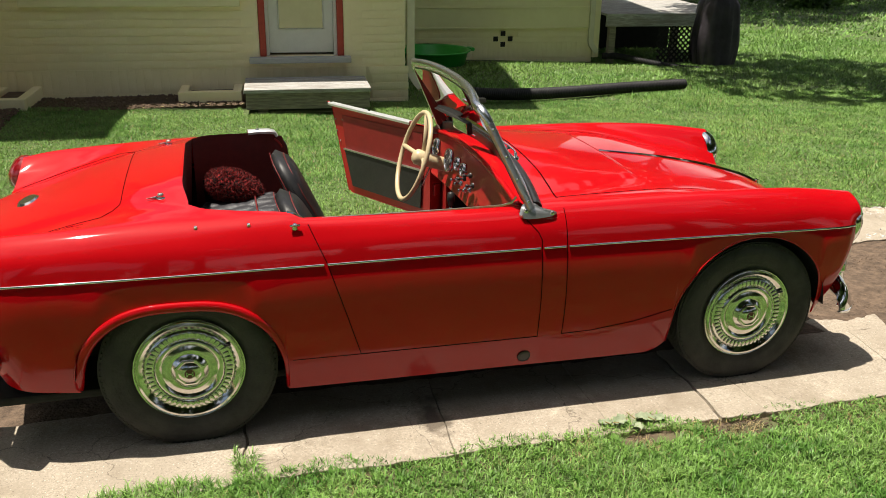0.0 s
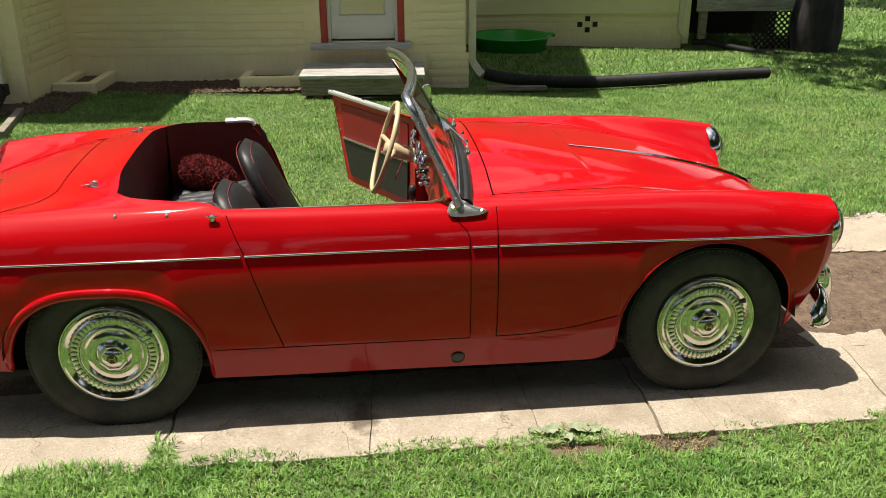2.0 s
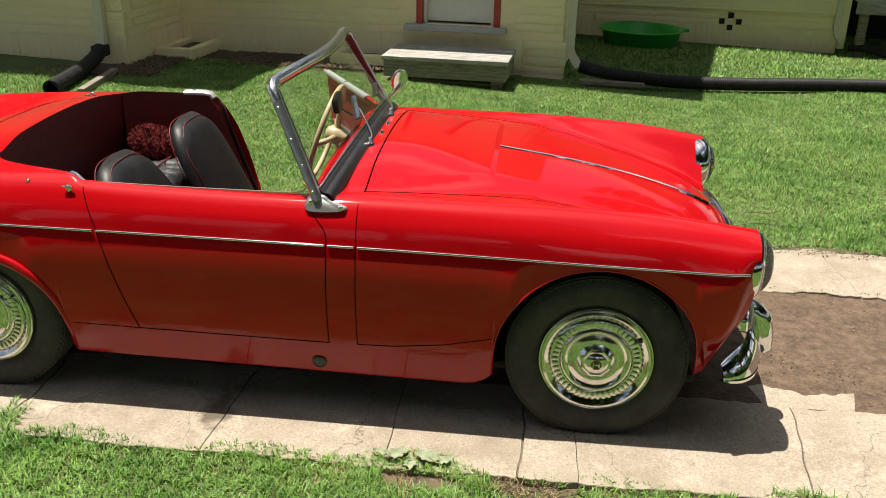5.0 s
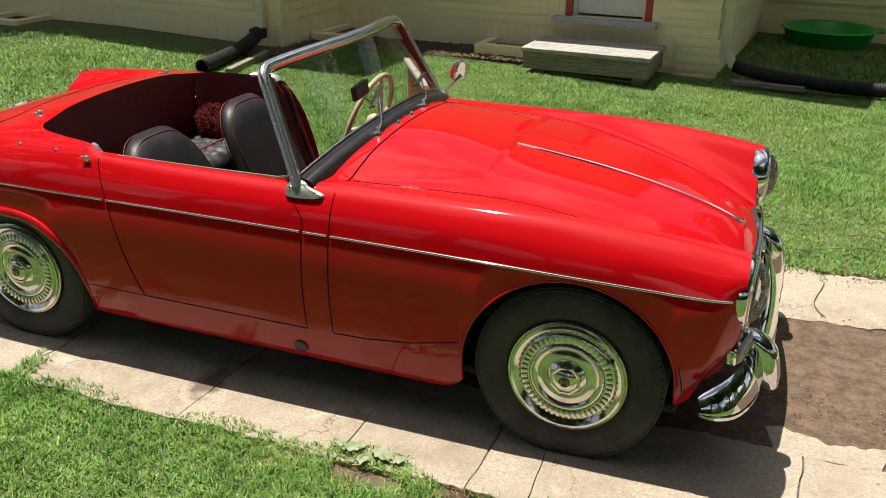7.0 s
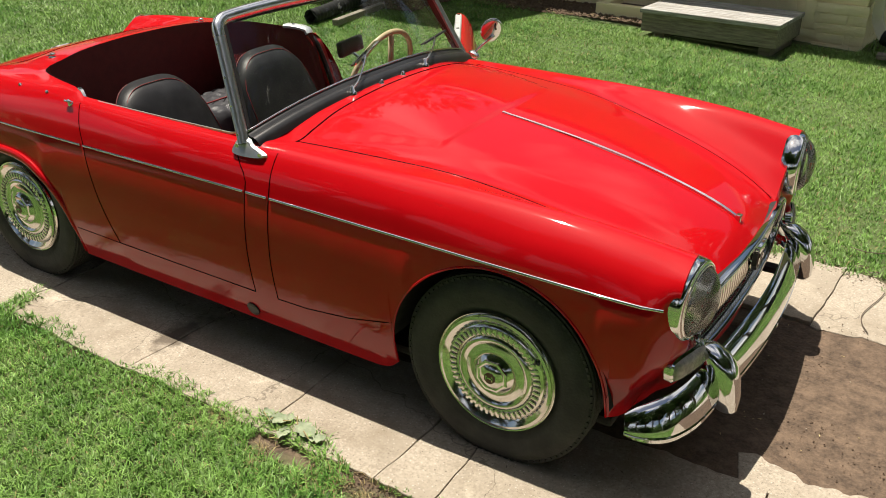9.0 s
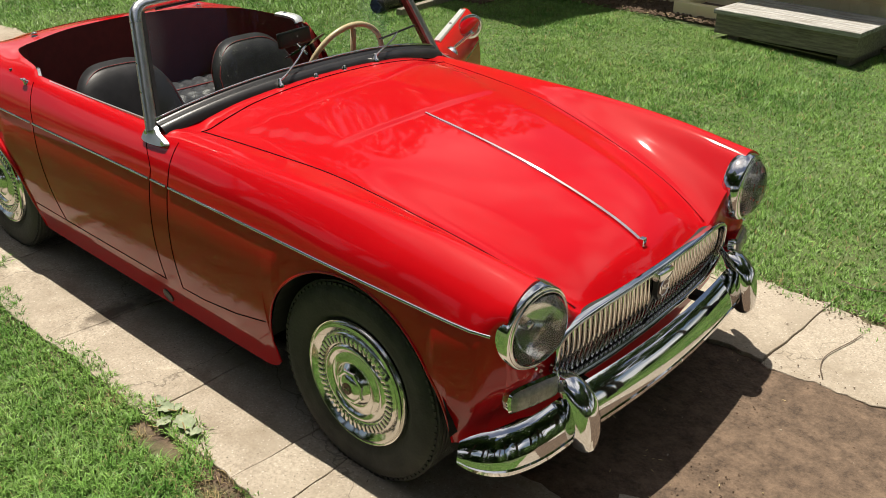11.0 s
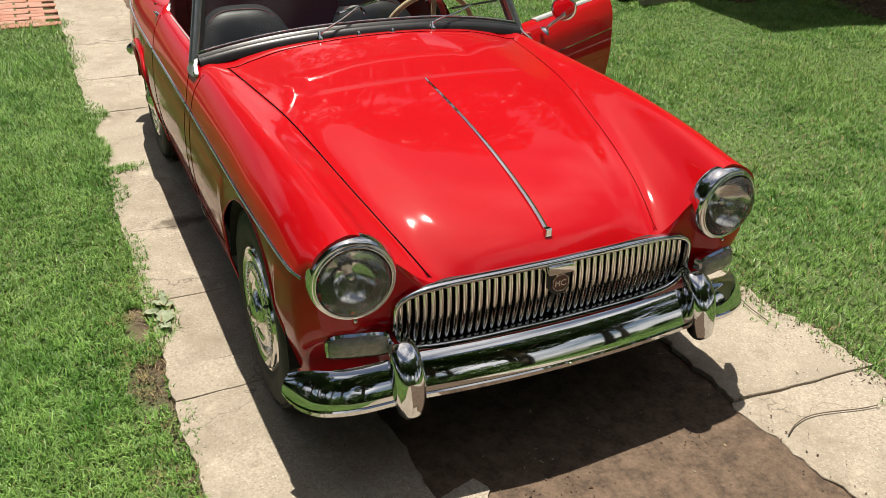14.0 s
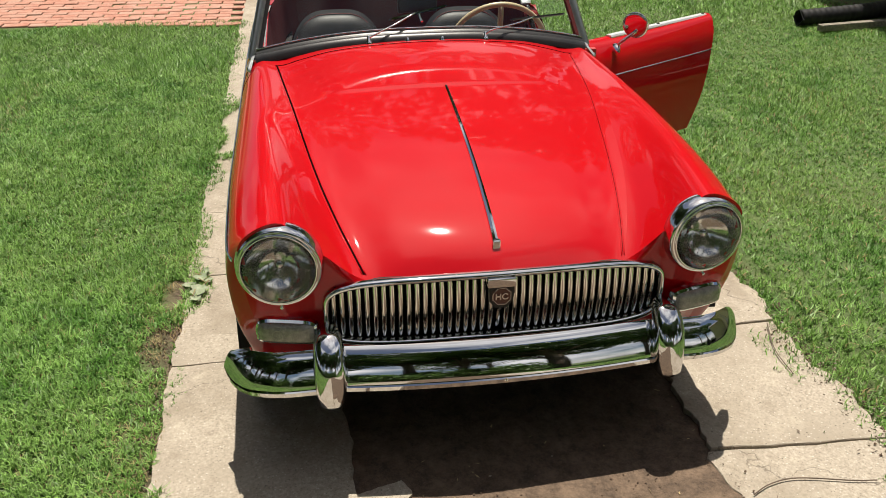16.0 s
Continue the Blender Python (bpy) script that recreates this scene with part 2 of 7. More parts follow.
CONCRETE = concrete()
DIRT = mat("bare_dirt", (0.085, 0.054, 0.035), (0.17, 0.115, 0.078), rough=0.97, scale=22, bump=0.8, bscale=90, big=(0.10, 0.068, 0.045), bigscale=1.8)
JOINT = mat("joint_grit", (0.085, 0.066, 0.047), (0.20, 0.165, 0.125), rough=0.95, scale=60, bump=0.5, bscale=180)
GRASS = mat("grass_blades", (0.078, 0.196, 0.030), (0.212, 0.372, 0.092), rough=0.45, scale=5.0, island=0.50, lean=(0.40, 0.62), big=(0.190, 0.312, 0.078), bigscale=0.9, spec=0.35)
DRY = mat("dry_grass", (0.26, 0.20, 0.09), (0.36, 0.28, 0.14), rough=0.8, scale=6, island=0.3)
LEAF = mat("tree_leaves", (0.030, 0.075, 0.012), (0.075, 0.14, 0.022), rough=0.45, scale=1.2, island=0.4)
BARK = mat("bark", (0.09, 0.065, 0.045), (0.17, 0.13, 0.10), rough=0.95, scale=14, bump=1.0, bscale=30, stretch=(1, 1, 0.25))
DEAD_LEAF = mat("pale_dead_leaf", (0.15, 0.20, 0.11), (0.32, 0.35, 0.24), rough=0.8, scale=30)
BRICK_PAINT = mat("cream_painted_brick", (0.87, 0.765, 0.48), (0.90, 0.80, 0.535), rough=0.6, scale=9, bump=0.5, bscale=70, big=(0.83, 0.72, 0.45), bigscale=1.2)
SIDING = mat("cream_siding_paint", (0.76, 0.69, 0.43), (0.80, 0.735, 0.48), rough=0.6, scale=5, bump=0.12, bscale=60)
DOOR_WHITE = mat("white_door_paint", (0.66, 0.66, 0.60), (0.74, 0.74, 0.68), rough=0.5, scale=6, bump=0.06, bscale=80)
DOOR_CREAM = mat("cream_door_panel", (0.66, 0.61, 0.36), (0.72, 0.67, 0.42), rough=0.5, scale=6, bump=0.06, bscale=80)
DOOR_RED = mat("red_frame_paint", (0.36, 0.045, 0.028), (0.44, 0.06, 0.035), rough=0.6, scale=18, bump=0.2, bscale=90)
GREY_WOOD = mat("weathered_wood", (0.24, 0.235, 0.225), (0.56, 0.555, 0.535), rough=0.85, scale=7, bump=0.5, bscale=60, stretch=(1, 9, 9), big=(0.25, 0.23, 0.20), bigscale=3)
BROWN_WOOD = mat("brown_step_wood", (0.15, 0.130, 0.105), (0.30, 0.265, 0.215), rough=0.85, scale=7, bump=0.5, bscale=60, stretch=(1, 9, 9))
GREY_SILL = mat("grey_sill_paint", (0.36, 0.37, 0.36), (0.46, 0.47, 0.46), rough=0.7, scale=9, bump=0.2, bscale=60, stretch=(1, 4, 4))
PIPE_BLACK = mat("black_corrugated_plastic", (0.009, 0.009, 0.010), (0.020, 0.020, 0.022), rough=0.6, spec=0.25, scale=10)
PIPE_CREAM = mat("cream_downpipe_paint", (0.60, 0.57, 0.42), (0.68, 0.65, 0.50), rough=0.5, scale=6, bump=0.06, bscale=60)
GREEN_PLASTIC = mat("green_plastic", (0.020, 0.33, 0.045), (0.028, 0.40, 0.06), rough=0.35, scale=4, spec=0.5)
COVER = mat("black_grill_cover", (0.022, 0.018, 0.024), (0.05, 0.042, 0.052), rough=0.5, scale=5, bump=0.5, bscale=22)
GRAVEL = mat("pale_gravel", (0.40, 0.39, 0.36), (0.66, 0.65, 0.62), rough=0.9, scale=30, island=0.35)
PAVER = mat("red_paver_brick", (0.34, 0.14, 0.095), (0.47, 0.23, 0.165), rough=0.9, scale=14, bump=0.5, bscale=120, big=(0.42, 0.27, 0.21), bigscale=3)
SHINGLE = mat("grey_shingle", (0.11, 0.105, 0.10), (0.19, 0.18, 0.17), rough=0.92, scale=30, bump=0.6, bscale=60, big=(0.13, 0.12, 0.11), bigscale=1.2)
BUNCH = mat("shrub_leaves", (0.05, 0.11, 0.02), (0.10, 0.19, 0.035), rough=0.5, scale=2, island=0.4)


def glass(name, tint=(1, 1, 1), rough=0.0, alpha=0.10):
    """Thin clear sheet: mostly see-through, with a glossy coat."""
    m = bpy.data.materials.new(name)
    m.use_nodes = True
    n, l = m.node_tree.nodes, m.node_tree.links
    tr = n.new("ShaderNodeBsdfTransparent")
    tr.inputs["Color"].default_value = (*tint, 1)
    gl = n.new("ShaderNodeBsdfGlossy")
    gl.inputs["Roughness"].default_value = rough
    fr = n.new("ShaderNodeFresnel")
    fr.inputs["IOR"].default_value = 1.5
    mx = n.new("ShaderNodeMixShader")
    l.new(fr.outputs[0], mx.inputs["Fac"])
    l.new(tr.outputs[0], mx.inputs[1])
    l.new(gl.outputs[0], mx.inputs[2])
    l.new(mx.outputs[0], n["Material Output"].inputs["Surface"])
    return m



def lamp_glass():
    """Fluted lamp glass: see-through, faintly milky."""
    m = glass("lamp_glass", (0.86, 0.87, 0.86), 0.02)
    n, l = m.node_tree.nodes, m.node_tree.links
    old = n["Material Output"].inputs["Surface"].links[0].from_socket
    df = n.new("ShaderNodeBsdfDiffuse")
    df.inputs["Color"].default_value = (0.80, 0.79, 0.72, 1)
    mx = n.new("ShaderNodeMixShader")
    mx.inputs["Fac"].default_value = 0.035
    l.new(old, mx.inputs[1])
    l.new(df.outputs[0], mx.inputs[2])
    l.new(mx.outputs[0], n["Material Output"].inputs["Surface"])
    return m


GLASS = glass("windscreen_glass", (0.88, 0.92, 0.90))
LAMP_GLASS = lamp_glass()


def ground_material():
    """Lawn soil and thatch, with the bare earth of the drive between its strips."""
    m = mat("ground_soil", (0.050, 0.088, 0.024), (0.090, 0.130, 0.040), rough=0.95, scale=9, bump=0.7, bscale=60, big=(0.075, 0.095, 0.030), bigscale=0.8)
    n, l = m.node_tree.nodes, m.node_tree.links
    b = n["Principled BSDF"]
    old = b.inputs["Base Color"].links[0].from_socket
    g = n.new("ShaderNodeNewGeometry")
    sx = n.new("ShaderNodeSeparateXYZ")
    l.new(g.outputs["Position"], sx.inputs[0])
    t = n.new("ShaderNodeTexNoise")
    t.inputs["Scale"].default_value, t.inputs["Detail"].default_value = 5.0, 6.0
    l.new(g.outputs["Position"], t.inputs["Vector"])
    # distance from the drive's middle, broken by noise
    a = n.new("ShaderNodeMath")
    a.operation = "SUBTRACT"
    a.inputs[1].default_value = 0.08
    l.new(sx.outputs["Y"], a.inputs[0])
    ab = n.new("ShaderNodeMath")
    ab.operation = "ABSOLUTE"
    l.new(a.outputs[0], ab.inputs[0])
    ad = n.new("ShaderNodeMath")
    ad.operation = "MULTIPLY_ADD"
    ad.inputs[1].default_value = 0.25
    l.new(t.outputs["Fac"], ad.inputs[0])
    l.new(ab.outputs[0], ad.inputs[2])
    mr = n.new("ShaderNodeMapRange")
    mr.inputs["From Min"].default_value, mr.inputs["From Max"].default_value = 1.10, 1.22
    l.new(ad.outputs[0], mr.inputs["Value"])
    t2 = n.new("ShaderNodeTexNoise")
    t2.inputs["Scale"].default_value, t2.inputs["Detail"].default_value = 17.0, 15.0
    t2.inputs["Roughness"].default_value = 0.85
    l.new(g.outputs["Position"], t2.inputs["Vector"])
    r = n.new("ShaderNodeValToRGB")
    r.color_ramp.elements[0].position, r.color_ramp.elements[1].position = 0.40, 0.60
    r.color_ramp.elements[0].color, r.color_ramp.elements[1].color = (0.055, 0.037, 0.025, 1), (0.165, 0.113, 0.076, 1)
    l.new(t2.outputs["Fac"], r.inputs["Fac"])
    x = n.new("ShaderNodeMix")
    x.data_type = "RGBA"
    l.new(mr.outputs["Result"], x.inputs["Factor"])
    l.new(r.outputs["Color"], x.inputs["A"])
    l.new(old, x.inputs["B"])
    l.new(x.outputs["Result"], b.inputs["Base Color"])
    return m


def see_through(m, amount):
    """Lets thin leaves pass some light."""
    n, l = m.node_tree.nodes, m.node_tree.links
    b = n["Principled BSDF"]
    tr = n.new("ShaderNodeBsdfTranslucent")
    l.new(b.inputs["Base Color"].links[0].from_socket, tr.inputs["Color"])
    mx = n.new("ShaderNodeMixShader")
    mx.inputs["Fac"].default_value = amount
    l.new(b.outputs[0], mx.inputs[1])
    l.new(tr.outputs[0], mx.inputs[2])
    l.new(mx.outputs[0], n["Material Output"].inputs["Surface"])


for leafy in (GRASS, LEAF, BUNCH):
    see_through(leafy, 0.16)

# ---------------------------------------------------------------- mesh helpers


def obj(name, verts, faces, material, parent=None, label="", smooth=False):
    """One mesh object from plain lists."""
    me = bpy.data.meshes.new(name)
    me.from_pydata([tuple(v) for v in verts], [], [tuple(f) for f in faces])
    me.materials.append(material)
    if smooth:
        me.shade_smooth()
    ob = new(name, me)
    if parent is not None:
        ob.parent = parent
    if label:
        ob["label"] = label
    return ob


def part(name, bm, material, parent=None, label="", smooth=False, auto=None):
    """Links a bmesh as ONE mesh object under a thing or under a part."""
    bmesh.ops.recalc_face_normals(bm, faces=bm.faces[:])
    me = bpy.data.meshes.new(name)
    if auto is not None:
        for e in bm.edges:
            if len(e.link_faces) == 2 and e.calc_face_angle(0) > radians(auto):
                e.smooth = False
        smooth = True
    bm.to_mesh(me)
    bm.free()
    me.materials.append(material)
    if smooth:
        me.polygons.foreach_set("use_smooth", [True] * len(me.polygons))
    ob = new(name, me)
    if parent is not None:
        ob.parent = parent
    if label:
        ob["label"] = label
    return ob


def thing(name, label, category, group="", at=(0, 0, 0)):
    e = new(name)
    e.location = at
    return tagged(e, label, category, group)


def add_box(bm, lo, hi, bevel=0.0, m=None, seg=2):
    c = [(a + b) / 2 for a, b in zip(lo, hi)]
    s = [b - a for a, b in zip(lo, hi)]
    r = bmesh.ops.create_cube(bm, size=1.0, matrix=(m or Matrix()) @ Matrix.Translation(c) @ Matrix.Diagonal((*s, 1)))
    if bevel:
        es = list({e for v in r["verts"] for e in v.link_edges})
        bmesh.ops.bevel(bm, geom=es, offset=bevel, segments=seg, affect="EDGES", profile=0.6)
    return bm


def box(lo, hi, bevel=0.0, m=None, seg=2):
    return add_box(bmesh.new(), lo, hi, bevel, m, seg)


def frames_along(pts, up=(0, 0, 1), closed=False):
    pts = [Vector(p) for p in pts]
    n = len(pts)
    out = []
    for i, p in enumerate(pts):
        a = pts[(i - 1) % n] if closed or i > 0 else p
        b = pts[(i + 1) % n] if closed or i < n - 1 else p
        t = (b - a).normalized()
        s = t.cross(Vector(up))
        if s.length < 1e-4:
            s = t.cross(Vector((1, 0, 0)))
        s.normalize()
        out.append((p, t, s, s.cross(t).normalized()))
    return out


def add_sweep(bm, pts, prof, up=(0, 0, 1), closed=False, scale=None, caps=True):
    """Sweeps a closed profile of (side, up) along points."""
    rings = []
    for i, (p, t, s, u) in enumerate(frames_along(pts, up, closed)):
        k = scale[i] if scale is not None else 1.0
        rings.append([bm.verts.new(p + s * (a * k) + u * (b * k)) for a, b in prof])
    m = len(prof)
    for i in range(len(rings) if closed else len(rings) - 1):
        r0, r1 = rings[i], rings[(i + 1) % len(rings)]
        for j in range(m):
            bm.faces.new((r0[j], r0[(j + 1) % m], r1[(j + 1) % m], r1[j]))
    if not closed and caps:
        bm.faces.new(rings[0][::-1])
        bm.faces.new(rings[-1])
    return bm


def disc_profile(r, n=10, rz=None):
    return [(r * math.cos(2 * math.pi * i / n), (rz or r) * math.sin(2 * math.pi * i / n)) for i in range(n)]


def tube(pts, r, n=10, closed=False, scale=None, up=(0, 0, 1)):
    return add_sweep(bmesh.new(), pts, disc_profile(r, n), up, closed, scale)


def spline(pts, per=8, closed=False):
    """A smooth curve through a few points."""
    p = [Vector(q) for q in pts]
    n, out = len(p), []
    for i in range(n if closed else n - 1):
        a, b = p[i], p[(i + 1) % n]
        z0 = p[i - 1] if closed or i > 0 else a * 2 - b
        z1 = p[(i + 2) % n] if closed or i < n - 2 else b * 2 - a
        for k in range(per):
            t = k / per
            out.append(0.5 * ((2 * a) + (b - z0) * t + (2 * z0 - 5 * a + 4 * b - z1) * t * t + (3 * a - z0 - 3 * b + z1) * t ** 3))
    if not closed:
        out.append(p[-1])
    return out


def add_lathe(bm, prof, n=48, m=None, axis="y", start=0.0, turn=2 * math.pi):
    """Turns a profile of (radius, height) round an axis."""
    m = m or Matrix()
    full = abs(turn - 2 * math.pi) < 1e-6
    rings = []
    for i in range(n if full else n + 1):
        a = start + turn * i / n
        c, s = math.cos(a), math.sin(a)
        ring = []
        for r, h in prof:
            co = (r * c, h, r * s) if axis == "y" else ((r * c, r * s, h) if axis == "z" else (h, r * c, r * s))
            ring.append(bm.verts.new(m @ Vector(co)))
        rings.append(ring)
    for i in range(n):
        r0, r1 = rings[i], rings[(i + 1) % len(rings)]
        for j in range(len(prof) - 1):
            try:
                bm.faces.new((r0[j], r0[j + 1], r1[j + 1], r1[j]))
            except ValueError:
                pass
    bmesh.ops.remove_doubles(bm, verts=bm.verts[:], dist=1e-6)
    return bm


def lathe(prof, n=48, m=None, axis="y", start=0.0, turn=2 * math.pi):
    return add_lathe(bmesh.new(), prof, n, m, axis, start, turn)


def pchip(knots, x):
    """Monotone cubic through (x, value) knots, for an array x."""
    k = np.array(knots, float)
    X, Y = k[:, 0], k[:, 1]
    x = np.clip(np.asarray(x, float), X[0], X[-1])
    h, d = np.diff(X), np.diff(Y) / np.diff(X)
    m = np.zeros(len(X))
    for i in range(1, len(X) - 1):
        if d[i - 1] * d[i] > 0:
            w1, w2 = 2 * h[i] + h[i - 1], h[i] + 2 * h[i - 1]
            m[i] = (w1 + w2) / (w1 / d[i - 1] + w2 / d[i])
    m[0], m[-1] = d[0], d[-1]
    i = np.clip(np.searchsorted(X, x) - 1, 0, len(X) - 2)
    t = (x - X[i]) / h[i]
    return ((2 * t**3 - 3 * t**2 + 1) * Y[i] + (t**3 - 2 * t**2 + t) * h[i] * m[i]
            + (-2 * t**3 + 3 * t**2) * Y[i + 1] + (t**3 - t**2) * h[i] * m[i + 1])

# ---------------------------------------------------------------- ground


def lawn_z(x, y):
    """Height of the lawn: level by the drive, falling gently towards the house."""
    f = np.clip((y - 1.1) / 3.4, 0, 1)
    z = -0.022 * np.clip(y - 1.1, 0, 11) - 0.03 * np.clip(x - 1.0, -6, 8) * f
    z = z - 0.020 * np.clip(y - 5.6, 0, 5)
    return z + 0.012 * np.sin(x * 1.7 + 0.4) * np.sin(y * 1.3) * (np.abs(y) > 1.2)


def sheet_z(x, y):
    z = lawn_z(x, y) - 0.012
    drive = np.clip(1 - (np.abs(y - 0.08) - 0.92) / 0.12, 0, 1)
    z = z * (1 - drive) - 0.035 * drive
    mid = np.clip(1 - (np.abs(y - 0.08) - 0.52) / 0.07, 0, 1)
    return z + mid * (0.023 + 0.006 * np.sin(x * 5 + y * 9) * np.sin(x * 2.3 - y * 4))


def build_ground():
    def axis(lo, hi, step, far):
        near = np.arange(lo, hi + 1e-6, step)
        out = far
        grow = [step * 2]
        while grow[-1] < far:
            grow.append(grow[-1] * 1.5)
        grow = np.array(grow)
        return np.concatenate([lo - grow[::-1], near, hi + grow])
    xs, ys = axis(-7, 9, 0.1, 500), axis(-5, 12, 0.07, 500)
    X, Y = np.meshgrid(xs, ys, indexing="ij")
    Z = sheet_z(X, Y)
    v = np.stack([X, Y, Z], -1).reshape(-1, 3)
    n, m = len(xs), len(ys)
    i = (np.arange(n - 1)[:, None] * m + np.arange(m - 1)[None, :]).ravel()
    f = np.stack([i, i + m, i + m + 1, i + 1], 1)
    ob = obj("ground", v, f.tolist(), ground_material(), smooth=True)
    return tagged(ob, "brown soil ground under green lawn and dirt drive", "ground", kind="structure")


build_ground()


def wander(u, seed, amp):
    """A small crooked offset along a joint or rim."""
    return amp * (0.55 * math.sin(u * 9.1 + seed * 1.7) + 0.35 * math.sin(u * 23.7 + seed * 3.1) + 0.22 * math.sin(u * 61.0 + seed * 5.3) + 0.15 * math.sin(u * 117.0 + seed))


def slab(a, b, y0, y1, rng, parent, rim=(0.008, 0.014)):
    """One concrete slab between two crooked joints a and b (place, slant, gap)."""
    bm = bmesh.new()
    n, m = 26, 12
    top = rng.uniform(-0.004, 0.004)
    tx, ty = rng.uniform(-0.006, 0.006), rng.uniform(-0.008, 0.008)

    def joint(j, y, side):
        return j[0] + j[1] * (y - y0) + wander(y * 1.6 + 3, j[0] * 7, 0.0035 + j[2] * 0.7) + side * (j[2] / 2 + 0.0004)

    def low(x):
        return y0 + wander(x, 1.0, rim[0])

    def high(x):
        return y1 + wander(x, 4.0, rim[1])
    ring = []
    xa, xb = joint(a, y0, 1), joint(b, y0, -1)
    for k in range(n):
        x = xa + (xb - xa) * k / n
        ring.append((x, low(x)))
    for k in range(m):
        y = y0 + (y1 - y0) * k / m
        x = joint(b, y, -1)
        ring.append((x, max(y, low(x)) if k == 0 else y))
    xa, xb = joint(a, y1, 1), joint(b, y1, -1)
    for k in range(n):
        x = xb + (xa - xb) * k / n
        ring.append((x, high(x)))
    for k in range(m):
        y = y1 - (y1 - y0) * k / m
        x = joint(a, y, 1)
        ring.append((x, min(y, high(x)) if k == 0 else y))
    cx, cy = sum(p[0] for p in ring) / len(ring), (y0 + y1) / 2

    def z(x, y):
        return top + tx * (x - cx) + ty * (y - cy)

    def inset(x, y, d):
        v = Vector((cx - x, cy - y))
        v = v.normalized() * min(d, v.length * 0.3)
        return x + v.x, y + v.y
    hi = [bm.verts.new((x, y, z(x, y) - 0.0025)) for x, y in ring]
    inner = [bm.verts.new((*inset(x, y, 0.0016 + 0.001 * math.sin(k * 2.3)), z(x, y))) for k, (x, y) in enumerate(ring)]
    lo = [bm.verts.new((x, y, -0.07)) for x, y in ring]
    k = len(ring)
    for i in range(k):
        j = (i + 1) % k
        bm.faces.new((lo[i], lo[j], hi[j], hi[i]))
        bm.faces.new((hi[i], hi[j], inner[j], inner[i]))
    bm.faces.new(inner)
    return part("slab", bm, CONCRETE, parent, smooth=False)


def build_drive():
    rng = random.Random(4)
    right = tagged(new("pavement_1"), "cracked pale concrete wheel strip of the drive", "pavement", kind="structure")
    cuts = [(-8.2, 0, 0), (-7.1, 0.02, 0.004), (-6.1, 0, 0.004), (-5.0, 0.03, 0.004), (-4.0, 0, 0.006), (-3.05, 0.02, 0.005), (-2.35, 0, 0.005), (-1.72, 0.0, 0.006), (-0.86, 0, 0.009), (-0.19, 0.06, 0.002), (0.385, 0, 0.001), (0.80, 0.02, 0.006), (0.975, -0.01, 0.001), (1.66, 0.10, 0.004), (2.45, 0, 0.004), (3.3, 0, 0.004), (4.2, 0, 0.004), (5.1, 0, 0.004), (6.0, 0, 0)]
    for a, b in zip(cuts, cuts[1:]):
        slab(a, b, -0.915, -0.395, rng, right, (0.010, 0.012))
    left = tagged(new("pavement_2"), "broken pale concrete wheel strip beside the lawn", "pavement", kind="structure")
    cuts = [(-8.0, 0, 0), (-6.6, 0, 0.004), (-5.4, 0, 0.004), (-4.2, 0, 0.004), (-3.0, 0, 0.004), (-1.9, 0, 0.004), (-0.8, 0, 0.004), (0.35, 0, 0.004), (1.02, 0, 0.004), (1.614, 0.06, 0.0012), (2.25, -0.1, 0.003), (3.1, 0, 0.004), (4.0, 0, 0.004), (5.0, 0, 0.004), (6.0, 0, 0)]
    for a, b in zip(cuts, cuts[1:]):
        slab(a, b, 0.57, 1.07, rng, left, (0.022, 0.030))
    # broken concrete spilled beside the strip, at the dirt
    slab((1.63, -0.3, 0), (1.93, 0.25, 0), -0.392, -0.27, rng, right, (0.003, 0.03))
    for y0, y1, o in ((-0.90, -0.41, right), (0.60, 1.04, left)):
        part("joint_soil", box((-8.1, y0, -0.06), (5.9, y1, -0.0065)), JOINT, o, "grit packed in the joints")


build_drive()

# ---------------------------------------------------------------- grass


def edge_near(x):
    return -0.880 + 0.030 * np.sin(x * 4.1) * np.sin(x * 1.7 + 1) + 0.03 * np.sin(x * 11.3 + 2) - 0.03 * (x - 0.2) * 0.25


def edge_far(x):
    return 1.07 + 0.04 * np.sin(x * 3.3 + 1) + 0.03 * np.sin(x * 9.1) + 0.05 * np.clip(x - 1.6, 0, 2)


